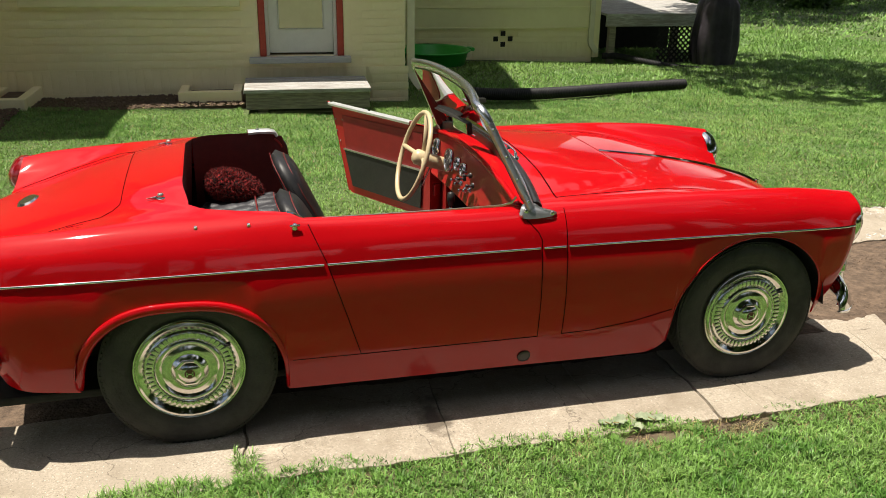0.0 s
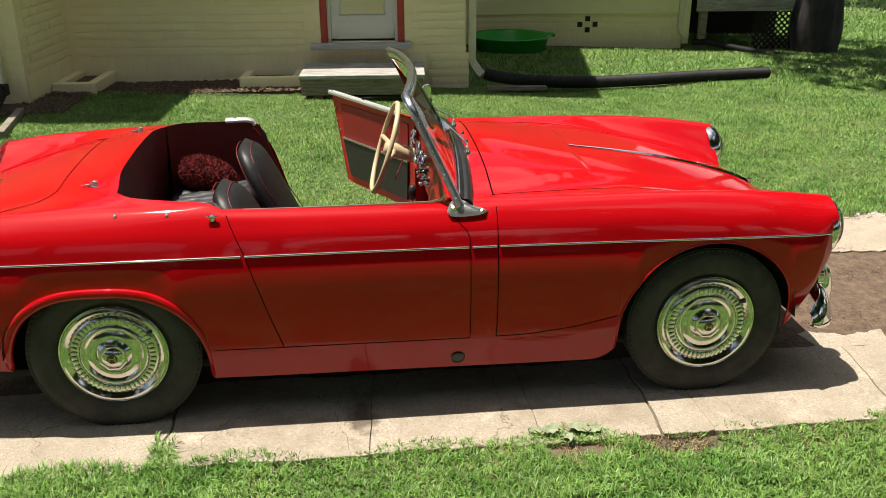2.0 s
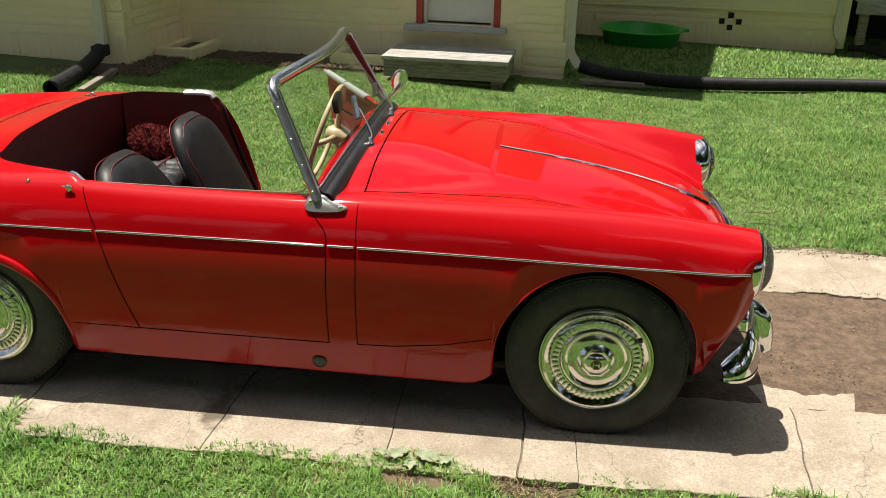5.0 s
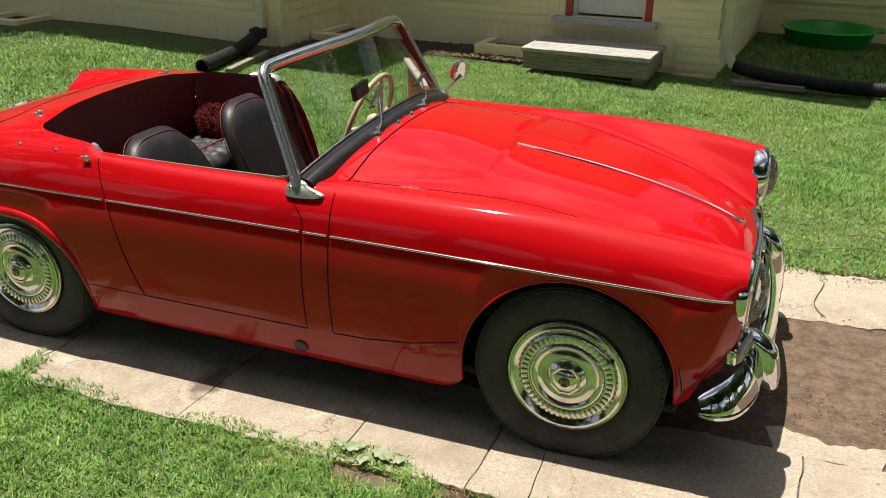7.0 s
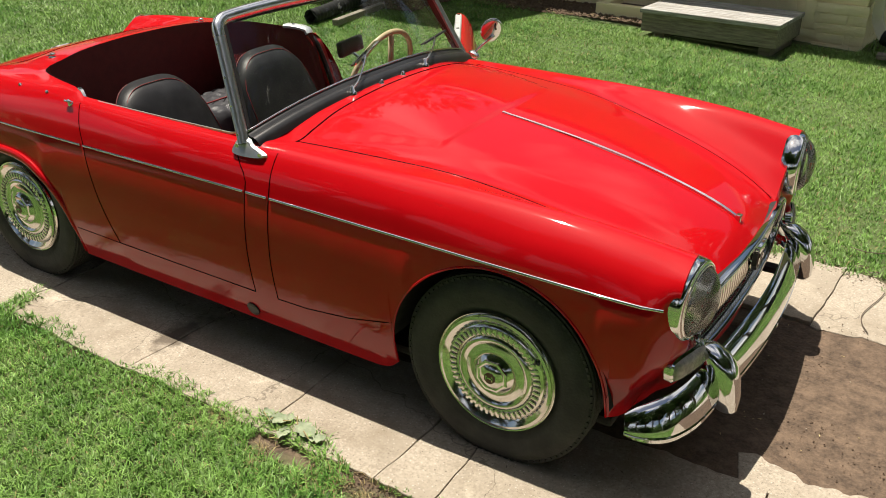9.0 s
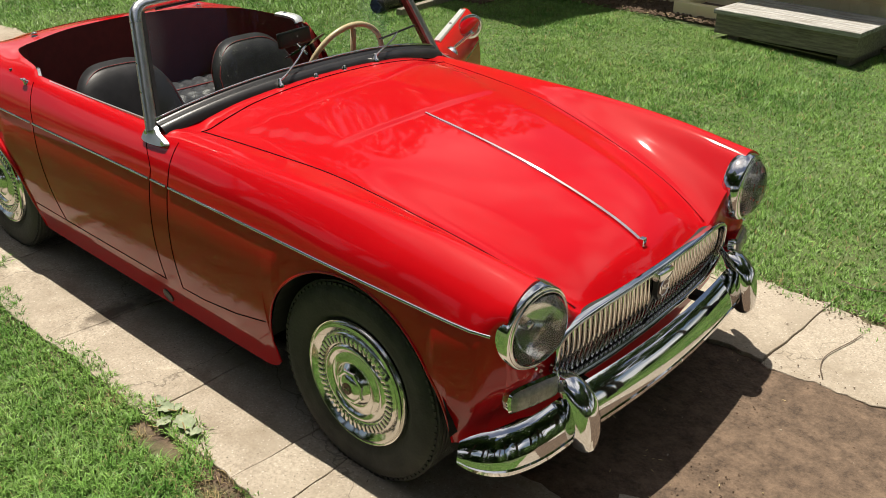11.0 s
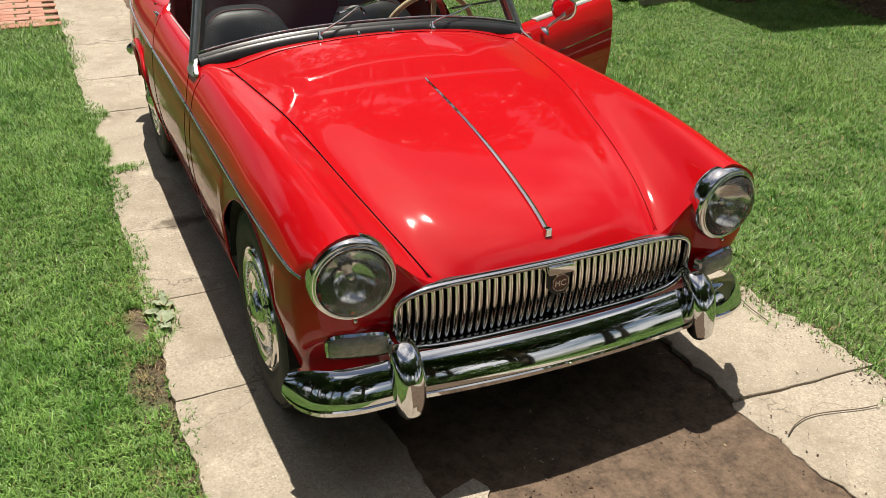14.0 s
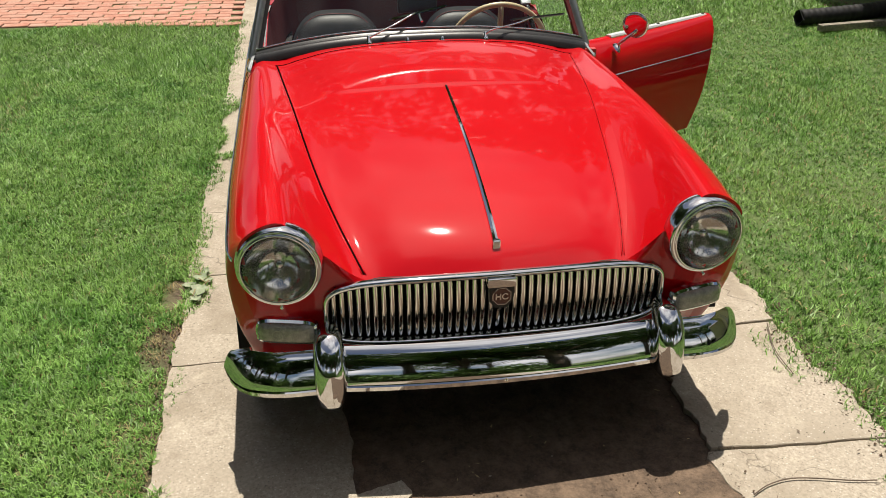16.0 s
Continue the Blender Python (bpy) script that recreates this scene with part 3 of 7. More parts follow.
def blades(name, n, x0, x1, y0, y1, length, width, seed, keep, material=None, label="", bent=True):
    """Thin bent blades strewn over a rectangle of lawn."""
    rng = np.random.default_rng(seed)
    x, y = rng.uniform(x0, x1, n), rng.uniform(y0, y1, n)
    # tufts: pull some of the blades together
    ix, iy = np.round(x / 0.075), np.round(y / 0.075)
    cx, cy = ix * 0.075 + 0.034 * np.sin(ix * 12.9 + iy * 78.2), iy * 0.075 + 0.034 * np.sin(ix * 39.3 + iy * 11.1)
    pull = rng.uniform(0, 0.65, n) * (rng.random(n) < 0.6)
    x, y = x + (cx - x) * pull, y + (cy - y) * pull
    ok = keep(x, y)
    x, y = x[ok], y[ok]
    n = len(x)
    z = lawn_z(x, y) - 0.014
    patch = 0.75 + 0.35 * np.sin(x * 2.9 + 1.3 * np.sin(y * 2.1)) * np.sin(y * 3.7 + x)
    L = length * rng.uniform(0.55, 1.25, n) * np.clip(patch, 0.5, 1.15)
    a, lean = rng.uniform(0, 2 * np.pi, n), rng.uniform(0.25, 1.3, n)
    w = width * rng.uniform(0.6, 1.2, n)
    f = a + np.pi / 2 + rng.uniform(-0.6, 0.6, n)
    dx, dy = np.cos(f) * w / 2, np.sin(f) * w / 2
    hx, hy, hz = np.cos(a) * np.sin(lean), np.sin(a) * np.sin(lean), np.cos(lean)
    b0 = np.stack([x - dx, y - dy, z], 1)
    b1 = np.stack([x + dx, y + dy, z], 1)
    m0 = np.stack([x - dx * 0.8 + hx * L * 0.45, y - dy * 0.8 + hy * L * 0.45, z + L * (0.25 + 0.45 * hz)], 1)
    m1 = np.stack([x + dx * 0.8 + hx * L * 0.45, y + dy * 0.8 + hy * L * 0.45, z + L * (0.25 + 0.45 * hz)], 1)
    tp = np.stack([x + hx * L * 1.1, y + hy * L * 1.1, z + L * (0.25 + 0.62 * hz)], 1)
    if not bent:
        v = np.stack([b0, b1, tp], 1).reshape(-1, 3)
        me = bpy.data.meshes.new(name)
        me.vertices.add(len(v))
        me.vertices.foreach_set("co", v.ravel().astype(np.float32))
        me.loops.add(3 * n)
        me.loops.foreach_set("vertex_index", np.arange(3 * n).astype(np.int32))
        me.polygons.add(n)
        me.polygons.foreach_set("loop_start", (np.arange(n) * 3).astype(np.int32))
        me.polygons.foreach_set("loop_total", np.full(n, 3, np.int32))
        me.update(calc_edges=True)
        me.materials.append(material or GRASS)
        return tagged(new(name, me), label or "thick green mown lawn grass", "grass", kind="stuff")
    v = np.stack([b0, b1, m1, m0, tp], 1).reshape(-1, 3)
    i = np.arange(n) * 5
    loops = np.stack([i, i + 1, i + 2, i + 3, i + 3, i + 2, i + 4], 1).ravel()
    me = bpy.data.meshes.new(name)
    me.vertices.add(len(v))
    me.vertices.foreach_set("co", v.ravel().astype(np.float32))
    me.loops.add(len(loops))
    me.loops.foreach_set("vertex_index", loops.astype(np.int32))
    me.polygons.add(2 * n)
    st = np.stack([np.arange(n) * 7, np.arange(n) * 7 + 4], 1).ravel()
    me.polygons.foreach_set("loop_start", st.astype(np.int32))
    me.polygons.foreach_set("loop_total", np.tile([4, 3], n).astype(np.int32))
    me.update(calc_edges=True)
    me.materials.append(material or GRASS)
    return tagged(new(name, me), label or "thick green mown lawn grass", "grass", kind="stuff")


def bare(x, y, c=0.62):
    s = np.sin(x * 5.3 + 2 * np.sin(y * 3.1)) * np.sin(y * 6.1 + 1.7 * np.sin(x * 2.2))
    return s < c


def near_keep(x, y):
    hole = (np.hypot((x - 0.86) / 0.13, (y + 0.975) / 0.055) > 1) & (np.hypot((x - 0.50) / 0.12, (y + 0.96) / 0.04) > 1)
    ragged = edge_near(x) - 0.05 * (np.sin(x * 7.3) * np.sin(x * 17.1 + y * 30) > 0.35) * (x > 0.3)
    return (y < ragged) & hole


def far_keep(x, y):
    house = (y > 5.30) & (x < 1.0)
    bed = (y > 4.95 - 0.07 * x) & (x > -3.0) & (x < -0.7)
    wing = (y > 4.12 + 0.1 * np.sin(x * 7)) & (x < -2.85)
    blockc = (y > 9.0) & (x < 4.7)
    tub = np.hypot(x - 2.06, y - 8.70) < 0.48
    step = (np.abs(x + 0.07) < 0.58) & (y > 4.72)
    return (y > edge_far(x)) & ~house & ~bed & ~wing & ~blockc & ~tub & ~step


blades("lawn_grass", 270000, -2.4, 4.6, -2.0, -0.80, 0.047, 0.0044, 1, near_keep)
blades("lawn_grass", 70000, -2.4, 4.6, -2.75, -2.0, 0.050, 0.0065, 14, near_keep, bent=False)
blades("lawn_grass", 130000, -4.0, -0.6, -4.2, -0.85, 0.060, 0.0075, 2, lambda x, y: near_keep(x, y) & ((y < -2.75) | (x < -2.4)), bent=False)
blades("lawn_grass", 60000, -2.4, 6.0, -5.5, -2.75, 0.055, 0.008, 3, near_keep, bent=False)
blades("lawn_grass", 480000, -3.2, 3.4, 1.0, 5.4, 0.040, 0.0062, 4, far_keep, bent=False)
blades("lawn_grass", 150000, 3.4, 7.5, 1.0, 6.0, 0.046, 0.0085, 5, far_keep, bent=False)
blades("lawn_grass", 80000, -7.0, -3.2, 1.0, 4.6, 0.055, 0.010, 6, far_keep, bent=False)
blades("lawn_grass", 150000, 1.0, 12.0, 5.4, 14.0, 0.065, 0.015, 7, far_keep, bent=False)
blades("lawn_grass", 60000, 7.5, 18.0, 0.8, 12.0, 0.09, 0.024, 8, far_keep, bent=False)
blades("lawn_grass", 45000, 4.0, 24.0, 12.0, 28.0, 0.12, 0.045, 9, far_keep, bent=False)
blades("dry_roots", 2600, 0.2, 2.6, -1.04, -0.895, 0.045, 0.0026, 21, lambda x, y: np.sin(x * 9 + 1) + np.sin(x * 31) > -0.2, DRY, "dry brown grass roots along the slab edge")
blades("joint_weeds", 320, 0.785, 0.825, -0.92, -0.66, 0.022, 0.003, 22, lambda x, y: np.sin(y * 40) > 0, None, "small weeds growing in a slab joint")
blades("dry_thatch", 22000, -2.4, 4.6, -2.2, -0.84, 0.036, 0.0030, 10, near_keep, DRY, "sparse dry straw blades in the lawn")
blades("dry_thatch", 16000, -3.2, 5.4, 1.0, 6.4, 0.040, 0.005, 11, far_keep, DRY, "sparse dry straw blades in the lawn")
# tufts in the joints of the concrete
blades("joint_weeds", 420, -0.89, -0.83, -0.93, -0.77, 0.05, 0.005, 12, lambda x, y: x > -9, None, "small weeds growing in a slab joint")
blades("joint_weeds", 1500, 1.0, 2.2, 0.92, 1.12, 0.035, 0.004, 13, lambda x, y: np.sin(x * 9) * np.sin(y * 31) > 0.2, None, "small weeds creeping over concrete edge")


def build_pavers():
    """Red brick paving behind the lawn."""
    pad = tagged(new("pavement_3"), "red brick paving in running bond", "pavement", kind="structure")
    bm = box((-0.099, -0.0485, -0.03), (0.099, 0.0485, 0.0), 0.005, seg=1)
    me = None
    k = 0
    for r in range(12):
        for c in range(24):
            x = -3.90 - r * 0.108 + c * -0.03
            y = -1.005 - c * 0.209 - (r % 2) * 0.10
            if k >= 290 or y < -5.2:
                continue
            if me is None:
                first = part("paver", bm, PAVER, pad)
                me = first.data
                o = first
            else:
                o = new("paver", me)
                o.parent = pad
            rr = random.Random(r * 40 + c)
            o.matrix_basis = pose(x, y, 0.004 + rr.uniform(-0.003, 0.003), rr.uniform(-1, 1), rr.uniform(-1, 1), 90 + rr.uniform(-1, 1) )
            k += 1


def stone_field(name, n, x0, x1, y0, y1, size, seed, material, label, keep=None, z=-0.01):
    """Small angular stones joined into one scatter."""
    rng = random.Random(seed)
    vs, fs = [], []
    for _ in range(n):
        x, y = rng.uniform(x0, x1), rng.uniform(y0, y1)
        if keep and not keep(x, y):
            continue
        s = size * rng.uniform(0.5, 1.3)
        b = len(vs)
        for dx, dy, dz in ((1, 0, 0), (-1, 0, 0), (0, 1, 0), (0, -1, 0), (0, 0, 0.8), (0, 0, -0.6)):
            j = 0.45
            vs.append((x + s * (dx + rng.uniform(-j, j)), y + s * (dy + rng.uniform(-j, j)), z + s * 0.4 + s * (dz + rng.uniform(-0.2, 0.2))))
        for a, c, d in ((0, 2, 4), (2, 1, 4), (1, 3, 4), (3, 0, 4), (2, 0, 5), (1, 2, 5), (3, 1, 5), (0, 3, 5)):
            fs.append((b + a, b + c, b + d))
    return tagged(obj(name, vs, fs, material), label, "gravel", kind="stuff")


stone_field("gravel", 5200, 2.62, 5.2, 0.60, 1.10, 0.011, 3, GRAVEL, "loose pale grey gravel beside the dirt drive", lambda x, y: x > 2.72 + 0.3 * math.sin(y * 9) - 0.2 * (y - 0.8))
stone_field("dirt_crumbs", 3600, 1.3, 4.4, -0.39, 0.56, 0.0030, 5, DIRT, "brown crumbs of soil on bare dirt", None, -0.014)
stone_field("dirt_crumbs", 500, 0.72, 1.75, -1.02, -0.905, 0.0045, 6, DIRT, "brown crumbs of soil beside slab", None, -0.005)
stone_field("dirt_crumbs", 120, 1.2, 2.6, 0.52, 0.62, 0.0028, 7, DIRT, "brown crumbs of soil spilled over slab edge", None, 0.0)
stone_field("edge_rubble", 500, 0.9, 3.4, 1.00, 1.13, 0.0036, 17, CONCRETE, "crumbled concrete and grit along the strip edge", None, 0.0)
stone_field("dirt_crumbs", 700, 0.9, 3.4, 1.00, 1.16, 0.0040, 18, DIRT, "brown crumbs of soil along the strip edge", None, 0.0)
stone_field("pebbles", 40, 1.3, 4.0, -0.40, 1.0, 0.0032, 8, CONCRETE, "scattered small grey pebbles", None, -0.012)


def litter(name, n, x0, x1, y0, y1, size, seed, material, label, z):
    """Small flat flecks of dry leaf and bark."""
    rng = random.Random(seed)
    vs, fs = [], []
    for _ in range(n):
        x, y, a = rng.uniform(x0, x1), rng.uniform(y0, y1), rng.uniform(0, 6.3)
        s, w = size * rng.uniform(0.4, 1.5), size * rng.uniform(0.10, 0.45)
        k = len(vs)
        for u, v, h in ((-1, 0, 0), (0, -1, 0.12), (1, 0, 0.25), (0, 1, 0.05)):
            vs.append((x + s * u * math.cos(a) - w * v * math.sin(a), y + s * u * math.sin(a) + w * v * math.cos(a), z + s * h))
        fs.append((k, k + 1, k + 2, k + 3))
    return tagged(obj(name, vs, fs, material), label, "litter", kind="stuff")


stone_field("soil_clods", 2600, -2.95, -0.62, 4.98, 5.60, 0.013, 9, DIRT, "dark crumbled soil of the planting bed", None, 0.0)
stone_field("soil_clods", 3000, -7.0, -3.15, 3.92, 4.45, 0.015, 12, DIRT, "dark crumbled soil along the house wall", None, 0.03)
stone_field("soil_clods", 1300, -3.05, -2.55, 4.2, 5.45, 0.014, 13, DIRT, "dark crumbled soil in the house corner", None, 0.03)
litter("leaf_litter", 90, -2.95, -0.62, 4.98, 5.45, 0.022, 35, DRY, "dry leaves on the planting bed", 0.012)
litter("leaf_litter", 130, 1.3, 4.2, -0.42, 0.58, 0.005, 31, DIRT, "dark dry leaf flecks on bare dirt", -0.011)
litter("leaf_litter", 130, 1.3, 4.2, -0.42, 0.58, 0.007, 32, DRY, "pale dry leaf flecks on bare dirt", -0.010)
litter("leaf_litter", 40, -1.2, 3.0, -0.91, -0.40, 0.005, 33, BARK, "tiny dry flecks on the concrete strip", 0.006)
litter("leaf_litter", 40, 0.8, 3.4, 0.58, 1.06, 0.006, 34, BARK, "tiny dry flecks on the concrete strip", 0.007)

# ---------------------------------------------------------------- car body
car = thing("sports_car", "glossy red two-seat open roadster with chrome trim, parked on concrete strips", "car")
NOSE = (1.368, 1.394, 1.456, 1.468, 1.469, 1.468, 1.462, 1.462, 1.470, 1.481, 1.487)
TAIL = (-1.60, -1.62, -1.65, -1.67, -1.665, -1.65, -1.66, -1.68, -1.71, -1.72, -1.72)
FRONT_AX, REAR_AX, HUB_Z = 1.016, -1.016, 0.274
REAR_ARCH = -1.031


def bottom_edge(x):
    """Lower rim of the body side, with the two wheel openings."""
    x = np.asarray(x, float)
    z = pchip([(-1.82, 0.30), (-1.55, 0.235), (-1.34, 0.215), (-0.70, 0.157), (0.0, 0.149), (0.60, 0.143), (0.66, 0.146), (1.34, 0.235), (1.487, 0.25)], x)
    z = z + 0.040 * np.clip((x - 0.60) / 0.094, 0, 1) ** 3 * (x < 0.70)
    a = np.clip(1 - ((x - FRONT_AX) / 0.322) ** 2, 0, 1)
    z = np.where(np.abs(x - FRONT_AX) < 0.322, np.maximum(z, 0.262 + 0.322 * np.sqrt(a)), z)
    b = np.clip(1 - np.abs((x - REAR_ARCH) / 0.327) ** 2.8, 0, 1)
    z = np.where(np.abs(x - REAR_ARCH) < 0.327, np.maximum(z, 0.22 + 0.280 * b ** 0.5), z)
    return z


def body_lines(x):
    """Eleven length-wise lines of the half body at stations x: arrays of x, width and height."""
    x = np.asarray(x, float)
    W, Z = [None] * 11, [None] * 11

    def eased(knots, width=0.10):
        """The same curve with its bends rounded, ahead of the scuttle alone."""
        k = np.clip((x - 0.30) / 0.25, 0, 1)
        k = k * k * (3 - 2 * k) * np.clip((1.487 - x) / 0.12, 0, 1)
        offs = np.linspace(-1, 1, 13)
        ww = np.exp(-2.5 * offs ** 2)
        mean = sum(q * pchip(knots, x + o * width) for o, q in zip(offs, ww)) / ww.sum()
        return pchip(knots, x) * (1 - k) + mean * k

    W[0] = pchip([(-1.82, 0.50), (-1.5, 0.60), (-0.7, 0.632), (0.6, 0.632), (1.3, 0.625), (1.487, 0.565)], x)
    W[1] = pchip([(-1.82, 0.53), (-1.5, 0.63), (-0.7, 0.664), (0.6, 0.667), (1.2, 0.655), (1.42, 0.630), (1.487, 0.572)], x)
    W[2] = pchip([(-1.82, 0.56), (-1.5, 0.655), (-0.7, 0.686), (0.6, 0.686), (1.2, 0.678), (1.42, 0.658), (1.487, 0.606)], x)
    W[3] = pchip([(-1.82, 0.56), (-1.5, 0.640), (-0.9, 0.666), (-0.3, 0.670), (0.9, 0.670), (1.25, 0.664), (1.42, 0.655), (1.487, 0.626)], x)
    W[4] = pchip([(-1.82, 0.54), (-1.5, 0.612), (-0.9, 0.641), (-0.3, 0.645), (0.7, 0.645), (1.2, 0.638), (1.487, 0.624)], x)
    W[5] = eased([(-1.82, 0.48), (-1.5, 0.545), (-1.0, 0.580), (-0.6, 0.600), (0.1, 0.600), (0.5, 0.592), (0.9, 0.575), (1.25, 0.548), (1.487, 0.535)])
    W[6] = eased([(-1.82, 0.41), (-1.5, 0.47), (-1.0, 0.525), (-0.85, 0.556), (-0.6, 0.587), (0.1, 0.587), (0.264, 0.582), (0.7, 0.545), (1.1, 0.485), (1.487, 0.432)])
    W[7] = eased([(-1.82, 0.34), (-1.5, 0.40), (-1.1, 0.435), (-0.98, 0.458), (-0.955, 0.490), (-0.92, 0.515), (-0.85, 0.535), (-0.72, 0.558), (-0.62, 0.576), (0.12, 0.574), (0.264, 0.534), (0.6, 0.498), (0.9, 0.462), (1.15, 0.422), (1.3, 0.386), (1.487, 0.328)])
    W[8], W[9], W[10] = W[7] * 0.64, W[7] * 0.32, W[7] * 0
    Z[0] = pchip([(-1.82, 0.30), (-1.4, 0.20), (-0.70, 0.165), (0.66, 0.152), (1.3, 0.20), (1.487, 0.25)], x)
    Z[1] = pchip([(-1.82, 0.36), (-1.4, 0.29), (-0.6, 0.278), (0.6, 0.276), (1.487, 0.31)], x)
    Z[2] = pchip([(-1.82, 0.47), (-1.4, 0.45), (0.6, 0.45), (1.487, 0.44)], x)
    Z[3] = pchip([(-1.82, 0.590), (-1.3, 0.608), (-0.4, 0.611), (0.3, 0.608), (1.0, 0.600), (1.487, 0.585)], x)
    Z[4] = pchip([(-1.82, 0.665), (-1.3, 0.690), (-0.4, 0.690), (0.5, 0.688), (1.1, 0.675), (1.487, 0.640)], x)
    Z[5] = eased([(-1.82, 0.705), (-1.5, 0.735), (-1.0, 0.752), (-0.67, 0.750), (-0.6, 0.742), (0.05, 0.735), (0.3, 0.740), (0.8, 0.742), (1.15, 0.730), (1.487, 0.692)])
    Z[6] = eased([(-1.82, 0.650), (-1.5, 0.708), (-1.0, 0.766), (-0.67, 0.761), (-0.61, 0.745), (0.05, 0.738), (0.264, 0.744), (0.7, 0.742), (1.1, 0.692), (1.487, 0.600)])
    Z[7] = eased([(-1.82, 0.580), (-1.5, 0.674), (-1.3, 0.728), (-1.1, 0.768), (-0.98, 0.776), (-0.80, 0.770), (-0.668, 0.764), (-0.622, 0.745), (0.1, 0.740), (0.264, 0.743), (0.7, 0.734), (1.1, 0.665), (1.35, 0.585), (1.487, 0.520)])
    c = eased([(-1.82, 0.580), (-1.6, 0.668), (-1.3, 0.754), (-1.1, 0.798), (-0.98, 0.812), (0.0, 0.764), (0.12, 0.778), (0.264, 0.802), (0.66, 0.758), (1.0, 0.706), (1.3, 0.630), (1.43, 0.577), (1.487, 0.524)])
    Z[10] = c
    Z[9] = c - (c - Z[7]) * 0.08
    Z[8] = c - (c - Z[7]) * 0.36
    bot = bottom_edge(x)
    z0, w0 = np.stack(Z[:5]), np.stack(W[:5])
    for i in range(4):
        zi = np.maximum(z0[i], bot + 0.004 * i)
        if i == 0:
            zi = bot
        wi = np.array([np.interp(zi[k], z0[:, k], w0[:, k]) for k in range(len(x))])
        Z[i], W[i] = zi, wi
    xs = []
    for i in range(11):
        t = np.clip((x - 1.25) / (1.487 - 1.25), 0, 1) ** 2
        s = np.clip((-1.45 - x) / 0.25, 0, 1) ** 2
        xs.append(x + t * (NOSE[i] - 1.487) + s * (TAIL[i] + 1.70))
    # the cockpit's front edge bows back in the middle; its rear corners are rounded
    for i in (8, 9, 10):
        xs[i] = xs[i] - 0.02 * np.exp(-((x + 0.98) / 0.08) ** 2)
    return np.stack(xs), np.stack(W), np.stack(Z)


def body_points(x, per=5):
    """The half body as a grid: stations by points round the section, from sill to middle."""
    P = np.stack(body_lines(x), -1)
    h = np.maximum(np.linalg.norm(np.diff(P, axis=0), axis=-1), 1e-4)[..., None]
    d = np.diff(P, axis=0) / h
    T = np.zeros_like(P)
    T[0], T[-1] = d[0], d[-1]
    T[-1][..., 2] = 0
    T[1:-1] = (d[:-1] * h[1:] + d[1:] * h[:-1]) / (h[:-1] + h[1:])
    out = []
    for i in range(10):
        for k in range(per):
            t = k / per
            out.append((2 * t**3 - 3 * t**2 + 1) * P[i] + (t**3 - 2 * t**2 + t) * h[i] * T[i] + (-2 * t**3 + 3 * t**2) * P[i + 1] + (t**3 - t**2) * h[i] * T[i + 1])
    out.append(P[10])
    G = np.stack(out, 1)
    # the raised pressing at the back of the bonnet
    xc = 0.665 - 0.401 * np.clip((G[..., 1] - 0.34) / 0.17, 0, 1.2)
    t = np.clip((xc - G[..., 0]) / 0.024, 0, 1)
    top = np.arange(G.shape[1]) >= 7 * per
    lift = 0.0052 * t * t * (3 - 2 * t) * np.clip((G[..., 0] - 0.10) / 0.04, 0, 1) * np.clip((0.50 - G[..., 1]) / 0.03, 0, 1)
    G[..., 2] += lift * top[None, :]
    return G


def stations():
    s = set(np.round(np.linspace(-1.70, 1.487, 250), 4))
    for c, r in ((FRONT_AX, 0.322), (REAR_ARCH, 0.327)):
        s = {v for v in s if abs(v - c) > r + 0.004}
        s |= set(np.round(c + r * np.cos(np.linspace(0, math.pi, 44)), 5))
        s |= {c - r - 0.0015, c + r + 0.0015}
    s |= {-0.98, 0.12, 0.264, 0.172, -0.70, 0.632, 0.642, 0.648, 0.655, 0.661, 0.667}
    return np.array(sorted(s))


PER = 8
ST = stations()
GRID = body_points(ST, PER)


def side_at(x, z):
    """Point of the right body side at (x, z)."""
    g = body_points(np.array([x]), 12)[0][: 12 * 5 + 1]
    w = np.interp(z, g[:, 2], g[:, 1])
    xx = np.interp(z, g[:, 2], g[:, 0])
    return Vector((xx, -w, z))


def top_at(x, w, s=-1):
    """Point of the body's top at (x, width)."""
    g = body_points(np.array([x]), 12)[0][12 * 5:][::-1]
    return Vector((np.interp(w, g[:, 1], g[:, 0]), s * w, np.interp(w, g[:, 1], g[:, 2])))


def rear_door_edge(z):
    return -0.456 - (z - 0.275) * 0.30 - 0.02 * np.clip((z - 0.6) / 0.15, 0, 1)


DOOR_I = int(np.argmin(np.abs(ST + 0.53)))


def slant_door_edge():
    """Shears the grid so that one of its columns runs down the slanted rear edge of the doors."""
    x0 = ST[DOOR_I]
    win = np.clip(1 - np.where(ST < x0, (x0 - ST) / 0.145, (ST - x0) / 0.30), 0, 1)
    for j in range(7 * PER + 1):
        row = GRID[:, j].copy()
        z = max(0.276, float(row[DOOR_I, 2]))
        nx = row[:, 0] + (rear_door_edge(z) - x0) * win
        for k in (1, 2):
            GRID[:, j, k] = np.interp(nx, row[:, 0], row[:, k])
        GRID[:, j, 0] = nx


slant_door_edge()


def is_door(i, j):
    return PER <= j < 7 * PER and DOOR_I <= i and ST[i + 1] < 0.1725


